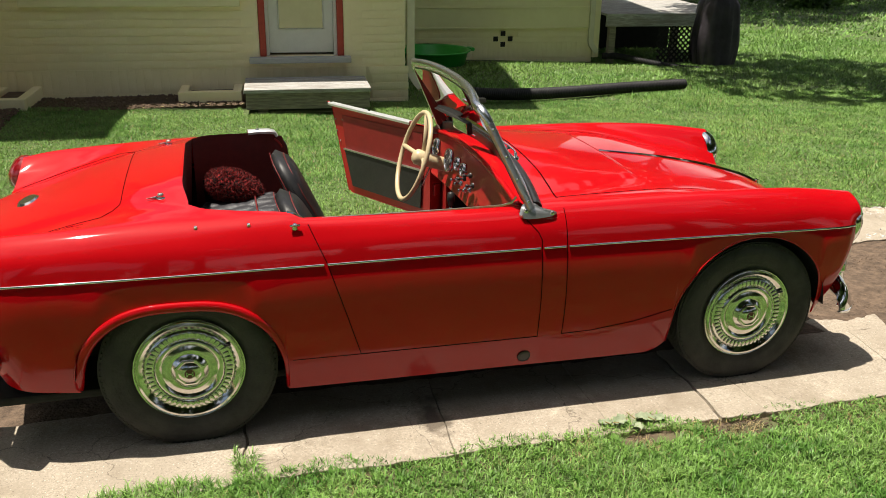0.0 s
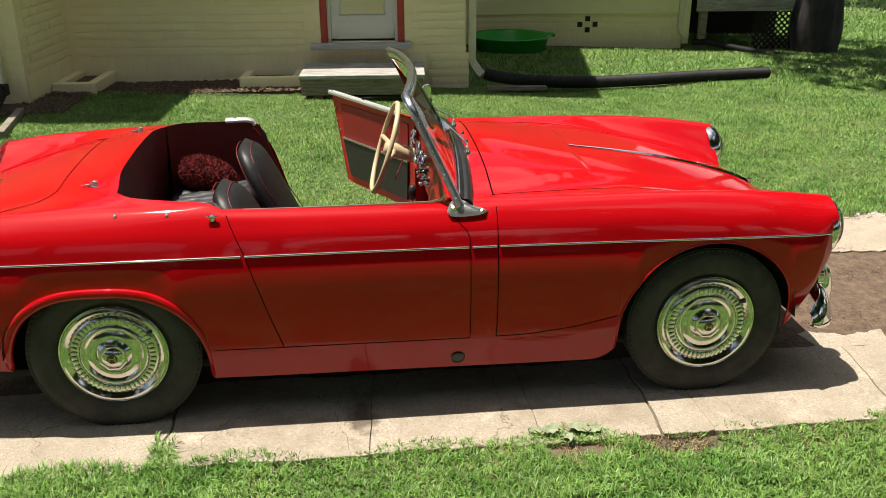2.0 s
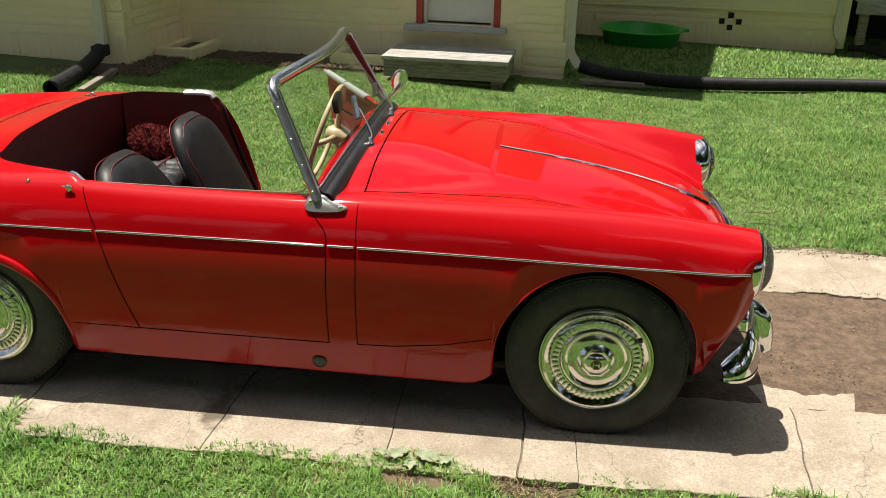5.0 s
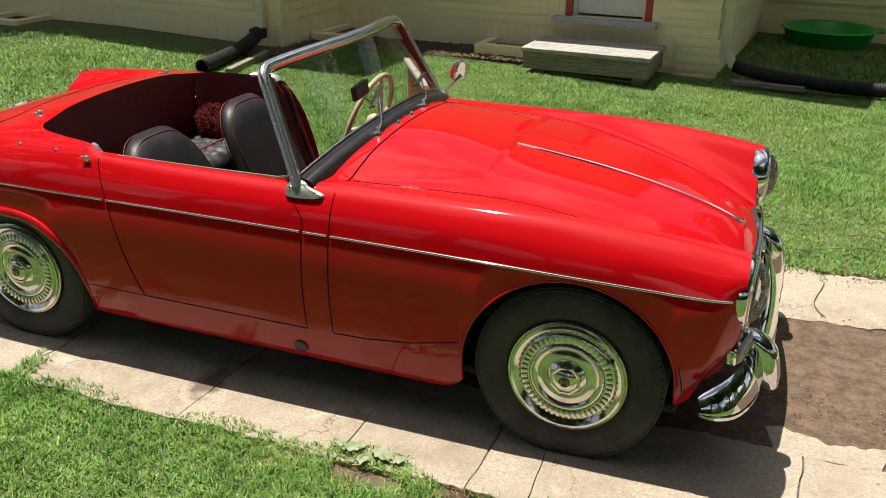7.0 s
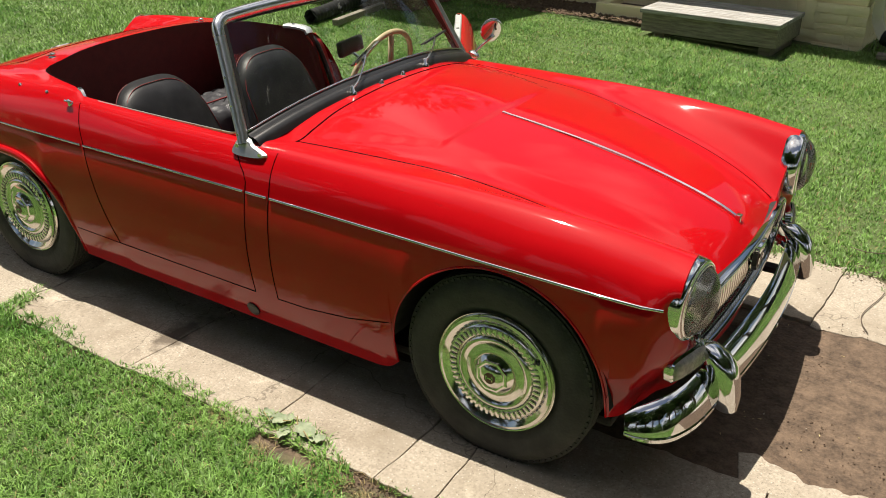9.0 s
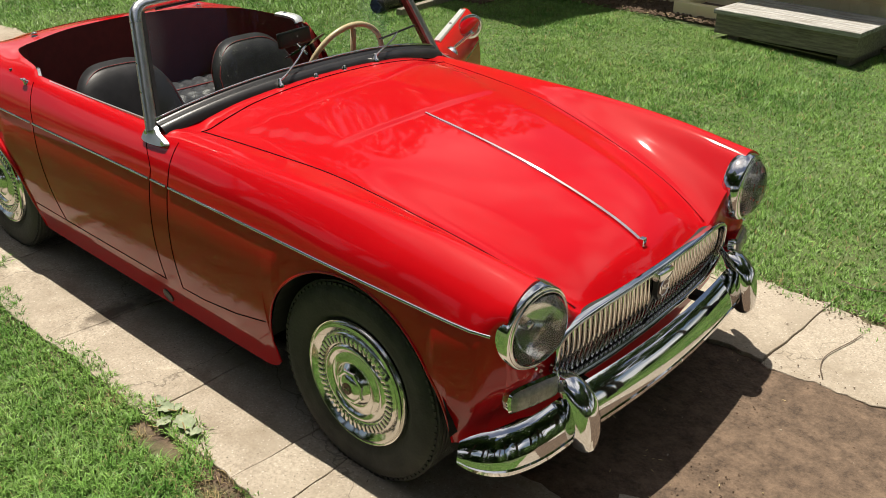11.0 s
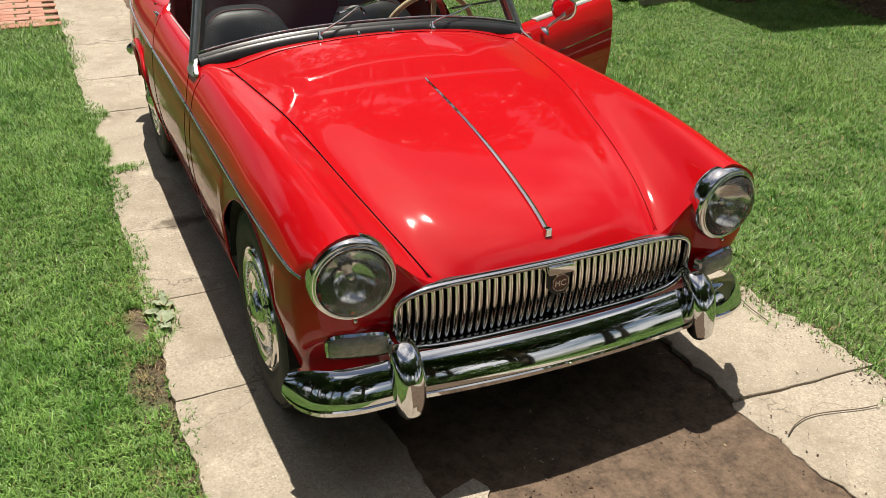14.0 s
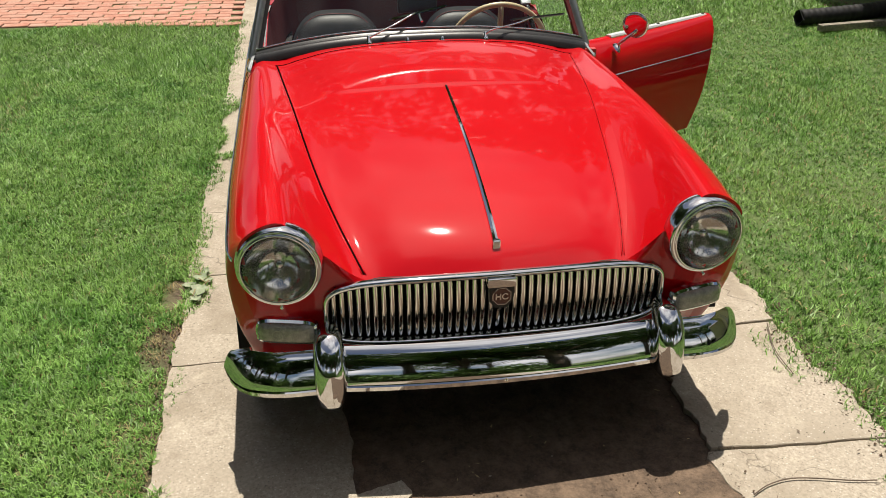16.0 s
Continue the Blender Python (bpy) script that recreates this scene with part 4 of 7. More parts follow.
def build_body():
    n, m = GRID.shape[:2]
    sets = {k: [] for k in ("shell", "bonnet", "boot_lid", "door", "scuttle")}
    for side in (-1, 1):
        for i in range(n - 1):
            for j in range(m - 1):
                c = (GRID[i, j] + GRID[i + 1, j + 1]) / 2
                xb = (ST[i] + ST[i + 1]) / 2
                if j >= 7 * PER and -0.98 < xb < 0.12:
                    continue
                in_door = is_door(i, j)
                if in_door and side == 1:
                    continue
                key = "shell"
                if in_door:
                    key = "door"
                elif j >= 7 * PER and xb > 0.264:
                    key = "bonnet"
                elif j >= 7 * PER and 0.12 < xb < 0.264:
                    key = "scuttle"
                elif j >= int(6.9 * PER) and xb < -1.20:
                    key = "boot_lid"
                sets[key].append((i, j, side))
    names = {"shell": ("body_shell", ""), "bonnet": ("bonnet", ""), "boot_lid": ("boot_lid", ""), "door": ("passenger_door", ""), "scuttle": ("scuttle_panel", "")}
    made = {}
    for key, quads in sets.items():
        vs, fs, idx = [], [], {}

        def vid(i, j, s):
            if j == m - 1:
                s = 1
            k = (i, j, s)
            if k not in idx:
                p = GRID[i, j]
                idx[k] = len(vs)
                vs.append((p[0], s * p[1], p[2]))
            return idx[k]
        for i, j, s in quads:
            q = [vid(i, j, s), vid(i + 1, j, s), vid(i + 1, j + 1, s), vid(i, j + 1, s)]
            fs.append(q if s < 0 else q[::-1])
        made[key] = obj(names[key][0], vs, fs, PAINT, car, smooth=True)
    return made


BODY = build_body()


def end_panel(name, col, grille):
    """Closes the nose (or tail) between the section's rim, as one curved sheet with the grille opening left free."""
    rim = GRID[col]
    k = 5 * PER
    side, top = rim[: k + 1], rim[k:][::-1]          # sill to crown; middle to crown
    na, nb = 44, 34
    A, B = np.linspace(0, 1, na + 1), np.linspace(0, 1, nb + 1)

    def along(curve, t):
        s = np.concatenate([[0], np.cumsum(np.linalg.norm(np.diff(curve, axis=0), axis=1))])
        return np.array([np.interp(t * s[-1], s, curve[:, c]) for c in range(3)])
    bl, tl, br, tr = np.array([rim[-1][0] * 0.985, 0, rim[0][2]]), top[0], side[0], side[-1]
    sgn = 1 if grille else -1
    vs, idx = [], {}
    P = np.zeros((na + 1, nb + 1, 3))
    for a, ta in enumerate(A):
        for b, tb in enumerate(B):
            lo = bl + (br - bl) * ta
            lo[0] = bl[0] + (br[0] - bl[0]) * ta ** 2
            hi = along(top, ta)
            le = bl + (tl - bl) * tb
            ri = along(side, tb)
            p = (1 - tb) * lo + tb * hi + (1 - ta) * le + ta * ri - ((1 - ta) * (1 - tb) * bl + ta * (1 - tb) * br + (1 - ta) * tb * tl + ta * tb * tr)
            p[0] += sgn * 0.03 * math.sin(math.pi * tb) * (1 - ta) ** 0.5
            if grille:
                g = 1.486 - 0.13 * p[1] ** 2 - 0.12 * max(0.0, 0.44 - p[2])
                k = np.clip((0.545 - abs(p[1])) / 0.10, 0, 1) * np.clip(tb * 12, 0, 1) * np.clip((1 - tb) * 10, 0, 1)
                p[0] += (g - p[0]) * k * k * (3 - 2 * k)
            P[a, b] = p
    fs = []
    for s in (-1, 1):
        for a in range(na):
            for b in range(nb):
                c = (P[a, b] + P[a + 1, b + 1]) / 2
                if grille:
                    u, v = abs(c[1]) / 0.430, abs(c[2] - 0.434) / 0.091
                    if u ** 5 + v ** 5 < 1 or math.hypot(abs(c[1]) - 0.535, c[2] - 0.58) < 0.084:
                        continue
                q = []
                for i, j in ((a, b), (a + 1, b), (a + 1, b + 1), (a, b + 1)):
                    key = (i, j, s)
                    if key not in idx:
                        idx[key] = len(vs)
                        vs.append((P[i, j, 0], s * P[i, j, 1], P[i, j, 2]))
                    q.append(idx[key])
                fs.append(q if s * sgn < 0 else q[::-1])
    return obj(name, vs, fs, PAINT, car, smooth=True)


end_panel("nose_panel", -1, True)
end_panel("tail_panel", 0, False)


def ribbon(name, pts, width, material, lift=0.0012, normal=None):
    """A thin dark line lying on the body: the gap between two panels."""
    bm = bmesh.new()
    add_sweep(bm, pts, [(-width / 2, -0.001), (width / 2, -0.001), (width / 2, lift), (-width / 2, lift)], up=normal or (0, -1, 0.2))
    return part(name, bm, material, car)


def side_line(pts, n=14):
    out = []
    for (x0, z0), (x1, z1) in zip(pts, pts[1:]):
        for k in range(n):
            t = k / n
            out.append(side_at(x0 + (x1 - x0) * t, z0 + (z1 - z0) * t))
    out.append(side_at(*pts[-1]))
    return out


ribbon("panel_gap", side_line([(float(rear_door_edge(z)), z) for z in (0.735, 0.62, 0.45, 0.277)]), 0.0026, GAP)
ribbon("panel_gap", side_line([(-0.456, 0.277), (0.172, 0.274)]), 0.0028, GAP)
ribbon("panel_gap", side_line([(0.172, 0.274), (0.172, 0.64), (0.160, 0.665), (0.10, 0.728)]), 0.0024, GAP)
ribbon("panel_gap", side_line([(0.264, 0.275), (0.264, 0.5), (0.264, 0.73)]), 0.0024, GAP)
ribbon("panel_gap", side_line([(0.264, 0.275), (0.38, 0.278), (0.54, 0.298), (0.695, 0.335)]), 0.0026, GAP)
ribbon("sill_seam", side_line([(-0.685, 0.279), (-0.456, 0.277)]), 0.002, GAP)
NEAR_EDGE = [(0.264, 0.534), (0.6, 0.498), (0.9, 0.462), (1.15, 0.422), (1.3, 0.386), (1.487, 0.328)]
FAR_EDGE = [(0.264, 0.522), (0.6, 0.474), (0.9, 0.426), (1.15, 0.388), (1.3, 0.362), (1.487, 0.325)]
for s, knots, width in ((-1, NEAR_EDGE, 0.0050), (1, FAR_EDGE, 0.0010)):
    def edge_at(x, off):
        return top_at(x, float(pchip(knots, np.array([x]))[0]) + off, s)
    xs_ = np.linspace(0.264, 1.47, 60)
    ribbon("bonnet_gap", [edge_at(x, 0.0) for x in xs_], width, GAP, normal=(0, 0, 1))
    for off in (-0.0048, 0.0048):
        part("rolled_edge", tube([edge_at(x, off * (1 if s < 0 else 0.75)) + Vector((0, 0, -0.0012)) for x in xs_], 0.0026 if s < 0 else 0.0020, 8), PAINT, car, smooth=True)
ribbon("bonnet_gap", [top_at(0.268, w, -1) for w in np.linspace(0.54, 0, 24)] + [top_at(0.268, w, 1) for w in np.linspace(0.03, 0.53, 22)], 0.0044, GAP, normal=(0, 0, 1))
boot = [top_at(-1.20 - 0.06 * max(0, (w - 0.34) / 0.08) ** 2, w, -1) for w in np.linspace(0.42, 0, 14)]
ribbon("boot_gap", boot + [Vector((p.x, -p.y, p.z)) for p in boot[::-1][1:]], 0.0022, GAP, normal=(0, 0, 1))
for s in (-1, 1):
    ribbon("boot_gap", [top_at(x, 0.42 - 0.06 * (-1.26 - x) / 0.5, s) for x in np.linspace(-1.26, -1.66, 16)], 0.0022, GAP, normal=(0, 0, 1))

# chrome side strips in three lengths a side
for a, b in ((-1.64, -0.572), (-0.560, 0.166), (0.178, 0.258), (0.270, 1.452)):
    for s in (-1, 1):
        if s == 1 and a in (-0.560,):
            continue
        z = lambda x: float(pchip([(-1.72, 0.603), (-1.3, 0.609), (-0.4, 0.612), (0.3, 0.609), (1.0, 0.600), (1.452, 0.590)], np.array([x]))[0])
        pts = []
        for x in np.linspace(a, b, max(4, int((b - a) / 0.05))):
            p = side_at(x, z(x))
            pts.append((p.x, s * -p.y, p.z))
        prof = [(-0.0044, -0.003), (0.0044, -0.003)] + [(0.0044 * math.cos(v), 0.0055 * math.sin(v)) for v in np.linspace(0.1, math.pi - 0.1, 9)]
        part("side_strip", add_sweep(bmesh.new(), pts, prof, up=(0, s, 0.1)), CHROME, car, "thin chrome side strip", auto=35)

# rolled lips of the wheel openings
for c, r in ((FRONT_AX, 0.322), (REAR_ARCH, 0.327)):
    for s in (-1, 1):
        pts = []
        for x in c + (r + 0.001) * np.cos(np.linspace(math.pi, 0, 40)):
            z = float(bottom_edge(np.array([x]))[0])
            p = side_at(x, z + 0.002)
            pts.append((p.x, s * -p.y, p.z))
        rad = 0.0035
        if c < 0:
            pts = [(q[0], q[1] + s * 0.003, q[2] + 0.010) for q in pts]
            fade = [0.35 + 0.65 * min(1.0, (39 - k) / 12, k / 3 + 0.3) for k in range(40)]
            flare = [(0.017 * math.cos(v), 0.0115 * math.sin(v)) for v in np.linspace(0, 2 * math.pi, 13)[:-1]]
            part("wheel_arch_flare", add_sweep(bmesh.new(), pts, flare, up=(0, 1, 0), scale=fade), PAINT, car, "rolled flare over the rear wheel", smooth=True)
        else:
            part("wheel_arch_lip", tube(pts, rad, 10, up=(0, 1, 0)), PAINT, car, smooth=True)
        part("wheel_well", lathe([(r + 0.005, -0.328), (r + 0.005, 0.30 if c > 0 else -0.15), (0.02, 0.30 if c > 0 else -0.15)], 24, Matrix.Translation((c, s * 0.335, 0.265)) @ Matrix.Diagonal((1, -s, 1, 1)), "y", 0.05, math.pi - 0.10), DARK, car)
part("underbody", box((-1.66, -0.60, 0.185), (1.33, 0.60, 0.215), 0.01), DARK, car)
part("chassis_floor", box((-0.66, -0.56, 0.165), (0.60, 0.56, 0.19), 0.01), DARK, car)
# sill plug and jacking hole
p = side_at(0.133, 0.190) + Vector((0, -0.003, 0.0))
part("sill_plug", lathe([(0.0, 0.004), (0.016, 0.004), (0.024, 0.002), (0.026, -0.012)], 24, Matrix.Translation(p) @ pose(0, 0, 0, 15, 0, 0) @ Matrix.Diagonal((1, -1, 1, 1))), RUBBER, car, "round black rubber plug")

# ---------------------------------------------------------------- wheels


def build_wheel(x, y, s, name="wheel"):
    """Tyre, steel rim and pressed chrome cap; s is the outward side."""
    flip = Matrix.Translation((x, y, HUB_Z)) @ Matrix.Diagonal((1, s, 1, 1))
    small = flip @ Matrix.Diagonal((0.955, 1.0, 0.955, 1))
    hub = new(name)
    hub.parent = car
    hub["label"] = "black tyre on a chrome-capped wheel"
    R = 0.2835
    prof = [(0.176, -0.055), (0.215, -0.070), (0.255, -0.072), (R - 0.008, -0.060)]
    for k in range(9):
        h = -0.054 + k * 0.0135
        prof += [(R, h - 0.0045), (R, h + 0.0045), (R - 0.006, h + 0.0055), (R - 0.006, h + 0.0080)]
    prof += [(R - 0.008, 0.060), (0.262, 0.070), (0.240, 0.0745), (0.236, 0.0735), (0.205, 0.072), (0.200, 0.0705), (0.186, 0.062), (0.174, 0.055)]
    t = part("tyre", lathe(prof, 96, flip), TYRE, hub, "black treaded tyre", auto=50)
    # shoulder lugs
    bm = bmesh.new()
    for k in range(84):
        a = 2 * math.pi * k / 84
        add_box(bm, (-0.0060, 0.052, R - 0.013), (0.0060, 0.0650, R - 0.0055), m=flip @ Matrix.Rotation(a, 4, "Y"))
    part("tread", bm, TYRE, t)
    part("rim", lathe([(0.184, 0.058), (0.188, 0.063), (0.185, 0.069), (0.178, 0.067), (0.170, 0.056), (0.10, 0.045), (0.0, 0.04)], 64, small), CHROME_OLD, hub, auto=50)
    cap = part("hub_cap", lathe([(0.179, 0.064), (0.176, 0.0735), (0.168, 0.0755), (0.156, 0.069), (0.149, 0.064), (0.142, 0.069), (0.128, 0.071), (0.118, 0.067),
                                 (0.112, 0.0735), (0.106, 0.0755), (0.100, 0.0735), (0.092, 0.068), (0.078, 0.0725), (0.066, 0.0745), (0.062, 0.073), (0.052, 0.083), (0.044, 0.0880), (0.040, 0.087), (0.028, 0.0960), (0.0, 0.098)], 96, small), HUB_CHROME, hub, "chrome full hub cap", auto=40)
    flute = part("flute", box((-0.0052, 0.0655, 0.122), (0.0052, 0.0762, 0.143), 0.0035, None, 2), HUB_CHROME, cap, auto=30)
    flute.matrix_basis = small
    for k in range(1, 48):
        o = new("flute", flute.data)
        o.parent = cap
        o.matrix_basis = small @ Matrix.Rotation(2 * math.pi * k / 48, 4, "Y")
    part("hub_boss", lathe([(0.054, 0.080), (0.050, 0.0885), (0.044, 0.0900), (0.038, 0.0885)], 8, small @ Matrix.Rotation(radians(22.5), 4, "Y")), HUB_CHROME, cap)
    part("hub_badge", lathe([(0.0, 0.0995), (0.017, 0.0992), (0.0175, 0.0965)], 8, flip @ Matrix.Rotation(radians(22.5), 4, "Y")), BADGE, cap, "octagonal maker's badge")
    bm = bmesh.new()
    for dx in (-0.009, 0.009):
        add_box(bm, (dx - 0.0022, 0.099, -0.008), (dx + 0.0022, 0.1006, 0.008), m=flip)
    add_box(bm, (-0.009, 0.099, -0.0015), (0.009, 0.1006, 0.0025), m=flip)
    part("badge_mark", bm, CHROME, cap)
    part("valve", tube([flip @ Vector((0.118, 0.070, 0.075)), flip @ Vector((0.132, 0.083, 0.084))], 0.0045, 8), RUBBER, hub)
    return hub


build_wheel(FRONT_AX, -0.588, -1)
build_wheel(FRONT_AX, 0.588, 1)
build_wheel(REAR_AX, -0.578, -1)
build_wheel(REAR_AX, 0.578, 1)

# ---------------------------------------------------------------- front of the car


def build_headlamp(s):
    m = Matrix.Translation((1.480, s * 0.535, 0.580)) @ pose(0, 0, 0, 0, 1, s * 5)
    lamp = new("headlamp")
    lamp.parent = car
    lamp["label"] = "round headlamp in a deep chrome rim"
    part("rim", lathe([(0.098, -0.050), (0.1050, -0.040), (0.1065, -0.026), (0.1050, -0.012), (0.1015, 0.000), (0.0965, 0.008), (0.0945, 0.006), (0.0925, 0.0100), (0.0895, 0.012), (0.0870, 0.010), (0.0865, 0.000)], 72, m, "x"), CHROME, lamp, "polished chrome rim", smooth=True)
    part("reflector", lathe([(0.0868, 0.004), (0.080, -0.014), (0.066, -0.034), (0.046, -0.052), (0.026, -0.064), (0.010, -0.069), (0.0, -0.070)], 48, m, "x"), CHROME_OLD, lamp, smooth=True)
    part("bulb_shield", lathe([(0.0, -0.012), (0.010, -0.014), (0.013, -0.026), (0.013, -0.06)], 20, m, "x"), CHROME, lamp, smooth=True)
    g = part("lens", lathe([(0.0868, 0.006), (0.082, 0.018), (0.070, 0.030), (0.052, 0.040), (0.030, 0.046), (0.0, 0.049)], 56, m, "x"), LAMP_GLASS, lamp, smooth=True)
    g.visible_shadow = False
    # moulded flutes of the lens, behind the glass
    bm = bmesh.new()
    for k in range(-5, 6):
        y = k * 0.0130
        h = math.sqrt(max(0, 0.078 ** 2 - y * y)) * 0.9
        zt = 0.040 - 4.6 * y * y
        add_sweep(bm, [m @ Vector((zt - 4.6 * q * q, y, q)) for q in np.linspace(-h, 0.35 * h, 7)], disc_profile(0.0006, 5), up=(1, 0, 0))
    part("lens_flutes", bm, LAMP_GLASS, lamp)
    part("rim_screw", lathe([(0, 0.008), (0.004, 0.006), (0.005, 0)], 10, m @ Matrix.Translation((0.004, 0, -0.104)), "x"), CHROME_OLD, lamp)
    return lamp


def build_indicator(s):
    m = Matrix.Translation((1.474, s * 0.528, 0.404)) @ pose(0, 0, 0, 0, -4, s * 14)
    ind = new("indicator_lamp")
    ind.parent = car
    ind["label"] = "small oblong front side lamp with smoked lens"
    def shape(k, x, dz=0.0):
        pts = spline([(x, -0.060 * k * s, 0.025 * k), (x, 0.0, 0.027 * k), (x, 0.056 * k * s, 0.025 * k), (x, 0.070 * k * s, 0.012 * k), (x, 0.070 * k * s, -0.012 * k), (x, 0.056 * k * s, -0.025 * k), (x, -0.056 * k * s, -0.025 * k), (x, -0.070 * k * s, -0.010 * k), (x, -0.070 * k * s, 0.012 * k)], 4, closed=True)
        return [m @ p for p in pts]
    part("base", add_sweep(bmesh.new(), shape(1.0, 0.004), [(-0.006, -0.014), (0.006, -0.014), (0.006, 0.004), (0.0, 0.009), (-0.006, 0.004)], up=m.to_3x3() @ Vector((1, 0, 0)), closed=True), CHROME, ind, "thin chrome rim", auto=45)
    bm = bmesh.new()
    rings = [[bm.verts.new(p) for p in shape(k, x)] for k, x in ((0.99, 0.0), (0.95, 0.016), (0.78, 0.023), (0.45, 0.026))]
    for r0, r1 in zip(rings, rings[1:]):
        for i in range(len(r0)):
            bm.faces.new((r0[i], r0[(i + 1) % len(r0)], r1[(i + 1) % len(r0)], r1[i]))
    bm.faces.new(rings[-1])
    lens = part("lens", bm, AMBER, ind, "clear smoked lens", smooth=True)
    part("lens_ring", lathe([(0.010, 0.026), (0.012, 0.0275), (0.014, 0.026)], 24, m @ Matrix.Translation((0.0005, 0.018 * s, 0)), "x"), AMBER, lens, smooth=True)
    return ind


for side in (-1, 1):
    build_headlamp(side)
    build_indicator(side)


def grille_x(y):
    return 1.492 - 0.13 * y * y


def grille_loop(k=1.0, dx=0.0, n=72):
    out = []
    for i in range(n):
        a = 2 * math.pi * i / n
        c, s = math.cos(a), math.sin(a)
        y = 0.432 * k * abs(c) ** 0.36 * (1 if c > 0 else -1)
        v = abs(s) ** 0.42 * (1 if s > 0 else -1)
        z = 0.430 + (0.091 * k + 0.0) * v - 0.010 * (y / 0.43) ** 2 * (-1 if v > 0 else -0.2) * (1 if v < 0 else -1) * 0
        z += 0.004 * (1 - (y / 0.43) ** 2)
        out.append((grille_x(y) + dx - 0.12 * max(0.0, 0.44 - z), y, z))
    return out


grille = new("grille")
grille.parent = car
grille["label"] = "wide chrome grille of upright bars"
part("surround", add_sweep(bmesh.new(), grille_loop(1.0, 0.003), [(-0.007, -0.012), (0.007, -0.012), (0.008, 0.0), (0.0062, 0.006), (0.002, 0.009), (-0.002, 0.009), (-0.0062, 0.006), (-0.008, 0.0)], up=(1, 0, 0), closed=True), CHROME, grille, "thin chrome surround", auto=50)
lp = grille_loop(1.02, -0.085)
obj("grille_backing", lp, [list(range(len(lp)))], DARK, grille, "black backing")
vsl = grille_loop(1.01, 0.0) + lp
nn = len(lp)
obj("grille_duct", vsl, [(i, (i + 1) % nn, nn + (i + 1) % nn, nn + i) for i in range(nn)], DARK, grille)
for k in range(-20, 21):
    if k == 0:
        continue
    y = k * 0.0206
    top = 0.434 + 0.087 * (1 - (abs(y) / 0.436) ** 5.5) ** (1 / 5.5)
    bot = 0.434 - 0.087 * (1 - (abs(y) / 0.436) ** 5.5) ** (1 / 5.5)
    x = grille_x(y) - 0.012
    pts = [(x - 0.12 * max(0.0, 0.44 - z) - 0.008 * ((z - 0.434) / 0.09) ** 2, y, z) for z in np.linspace(bot, top, 7)]
    part("grille_bar", add_sweep(bmesh.new(), pts, [(-0.0052, -0.014), (0.0052, -0.014), (0.0066, 0.000), (0.0052, 0.0036), (0.0020, 0.0054), (-0.0020, 0.0054), (-0.0052, 0.0036), (-0.0066, 0.000)], up=(1, 0, 0)), CHROME_OLD, grille, auto=50)
# maker's badge: chrome head, shield and octagon
bx = grille_x(0)
badge = part("grille_badge", box((bx - 0.02, -0.036, 0.498), (bx + 0.022, 0.036, 0.522), 0.004), CHROME, grille, "chrome badge housing", auto=40)
bm = bmesh.new()
ring = [(-0.033, 0.500), (0.033, 0.500), (0.031, 0.456), (0.016, 0.438), (-0.016, 0.438), (-0.031, 0.456)]
a = [bm.verts.new((bx + 0.002, y, z)) for y, z in ring]
b = [bm.verts.new((bx + 0.015, y * 0.94, z)) for y, z in ring]
bm.faces.new(b)
for i in range(6):
    bm.faces.new((a[i], a[(i + 1) % 6], b[(i + 1) % 6], b[i]))
part("shield", bm, BLACK, badge, "black shield")
mm = Matrix.Translation((bx + 0.0155, 0, 0.472)) @ Matrix.Rotation(radians(22.5), 4, "X")
part("octagon", lathe([(0.0, 0.003), (0.025, 0.003), (0.027, 0.0)], 8, mm, "x"), BADGE, badge, "brown octagon")
part("octagon_rim", lathe([(0.0225, 0.003), (0.0235, 0.0048), (0.0250, 0.0048), (0.026, 0.003)], 8, mm, "x"), CHROME, badge)
bm = bmesh.new()
for dy in (-0.0145, -0.0035):
    add_box(bm, (bx + 0.018, dy - 0.0016, 0.463), (bx + 0.0202, dy + 0.0016, 0.481))
for dy, z0, z1 in ((-0.009, 0.470, 0.475),):
    add_box(bm, (bx + 0.018, dy - 0.0045, z0), (bx + 0.0202, dy + 0.0045, z1))
part("badge_mark", bm, CHROME, badge)
part("badge_mark", lathe([(0.006, 0.0), (0.006, 0.0022), (0.009, 0.0022), (0.009, 0.0)], 16, Matrix.Translation((bx + 0.018, 0.009, 0.472)), "x", 0.6, 5.2), CHROME, badge)
part("badge_post", tube([(bx - 0.004, 0, 0.455), (bx - 0.03, 0, 0.362)], 0.006, 8, up=(0, 1, 0)), CHROME_OLD, grille)

# bumper: curved blade, two overriders, end bolts


def bumper_x(y):
    a = abs(y)
    return 1.572 - 0.16 * a * a - 1.9 * max(0.0, a - 0.52) ** 2 - 30 * max(0.0, a - 0.60) ** 3


def bumper_line(y):
    return bumper_x(y) - 0.014 * max(0.0, (abs(y) - 0.62) / 0.065) ** 2


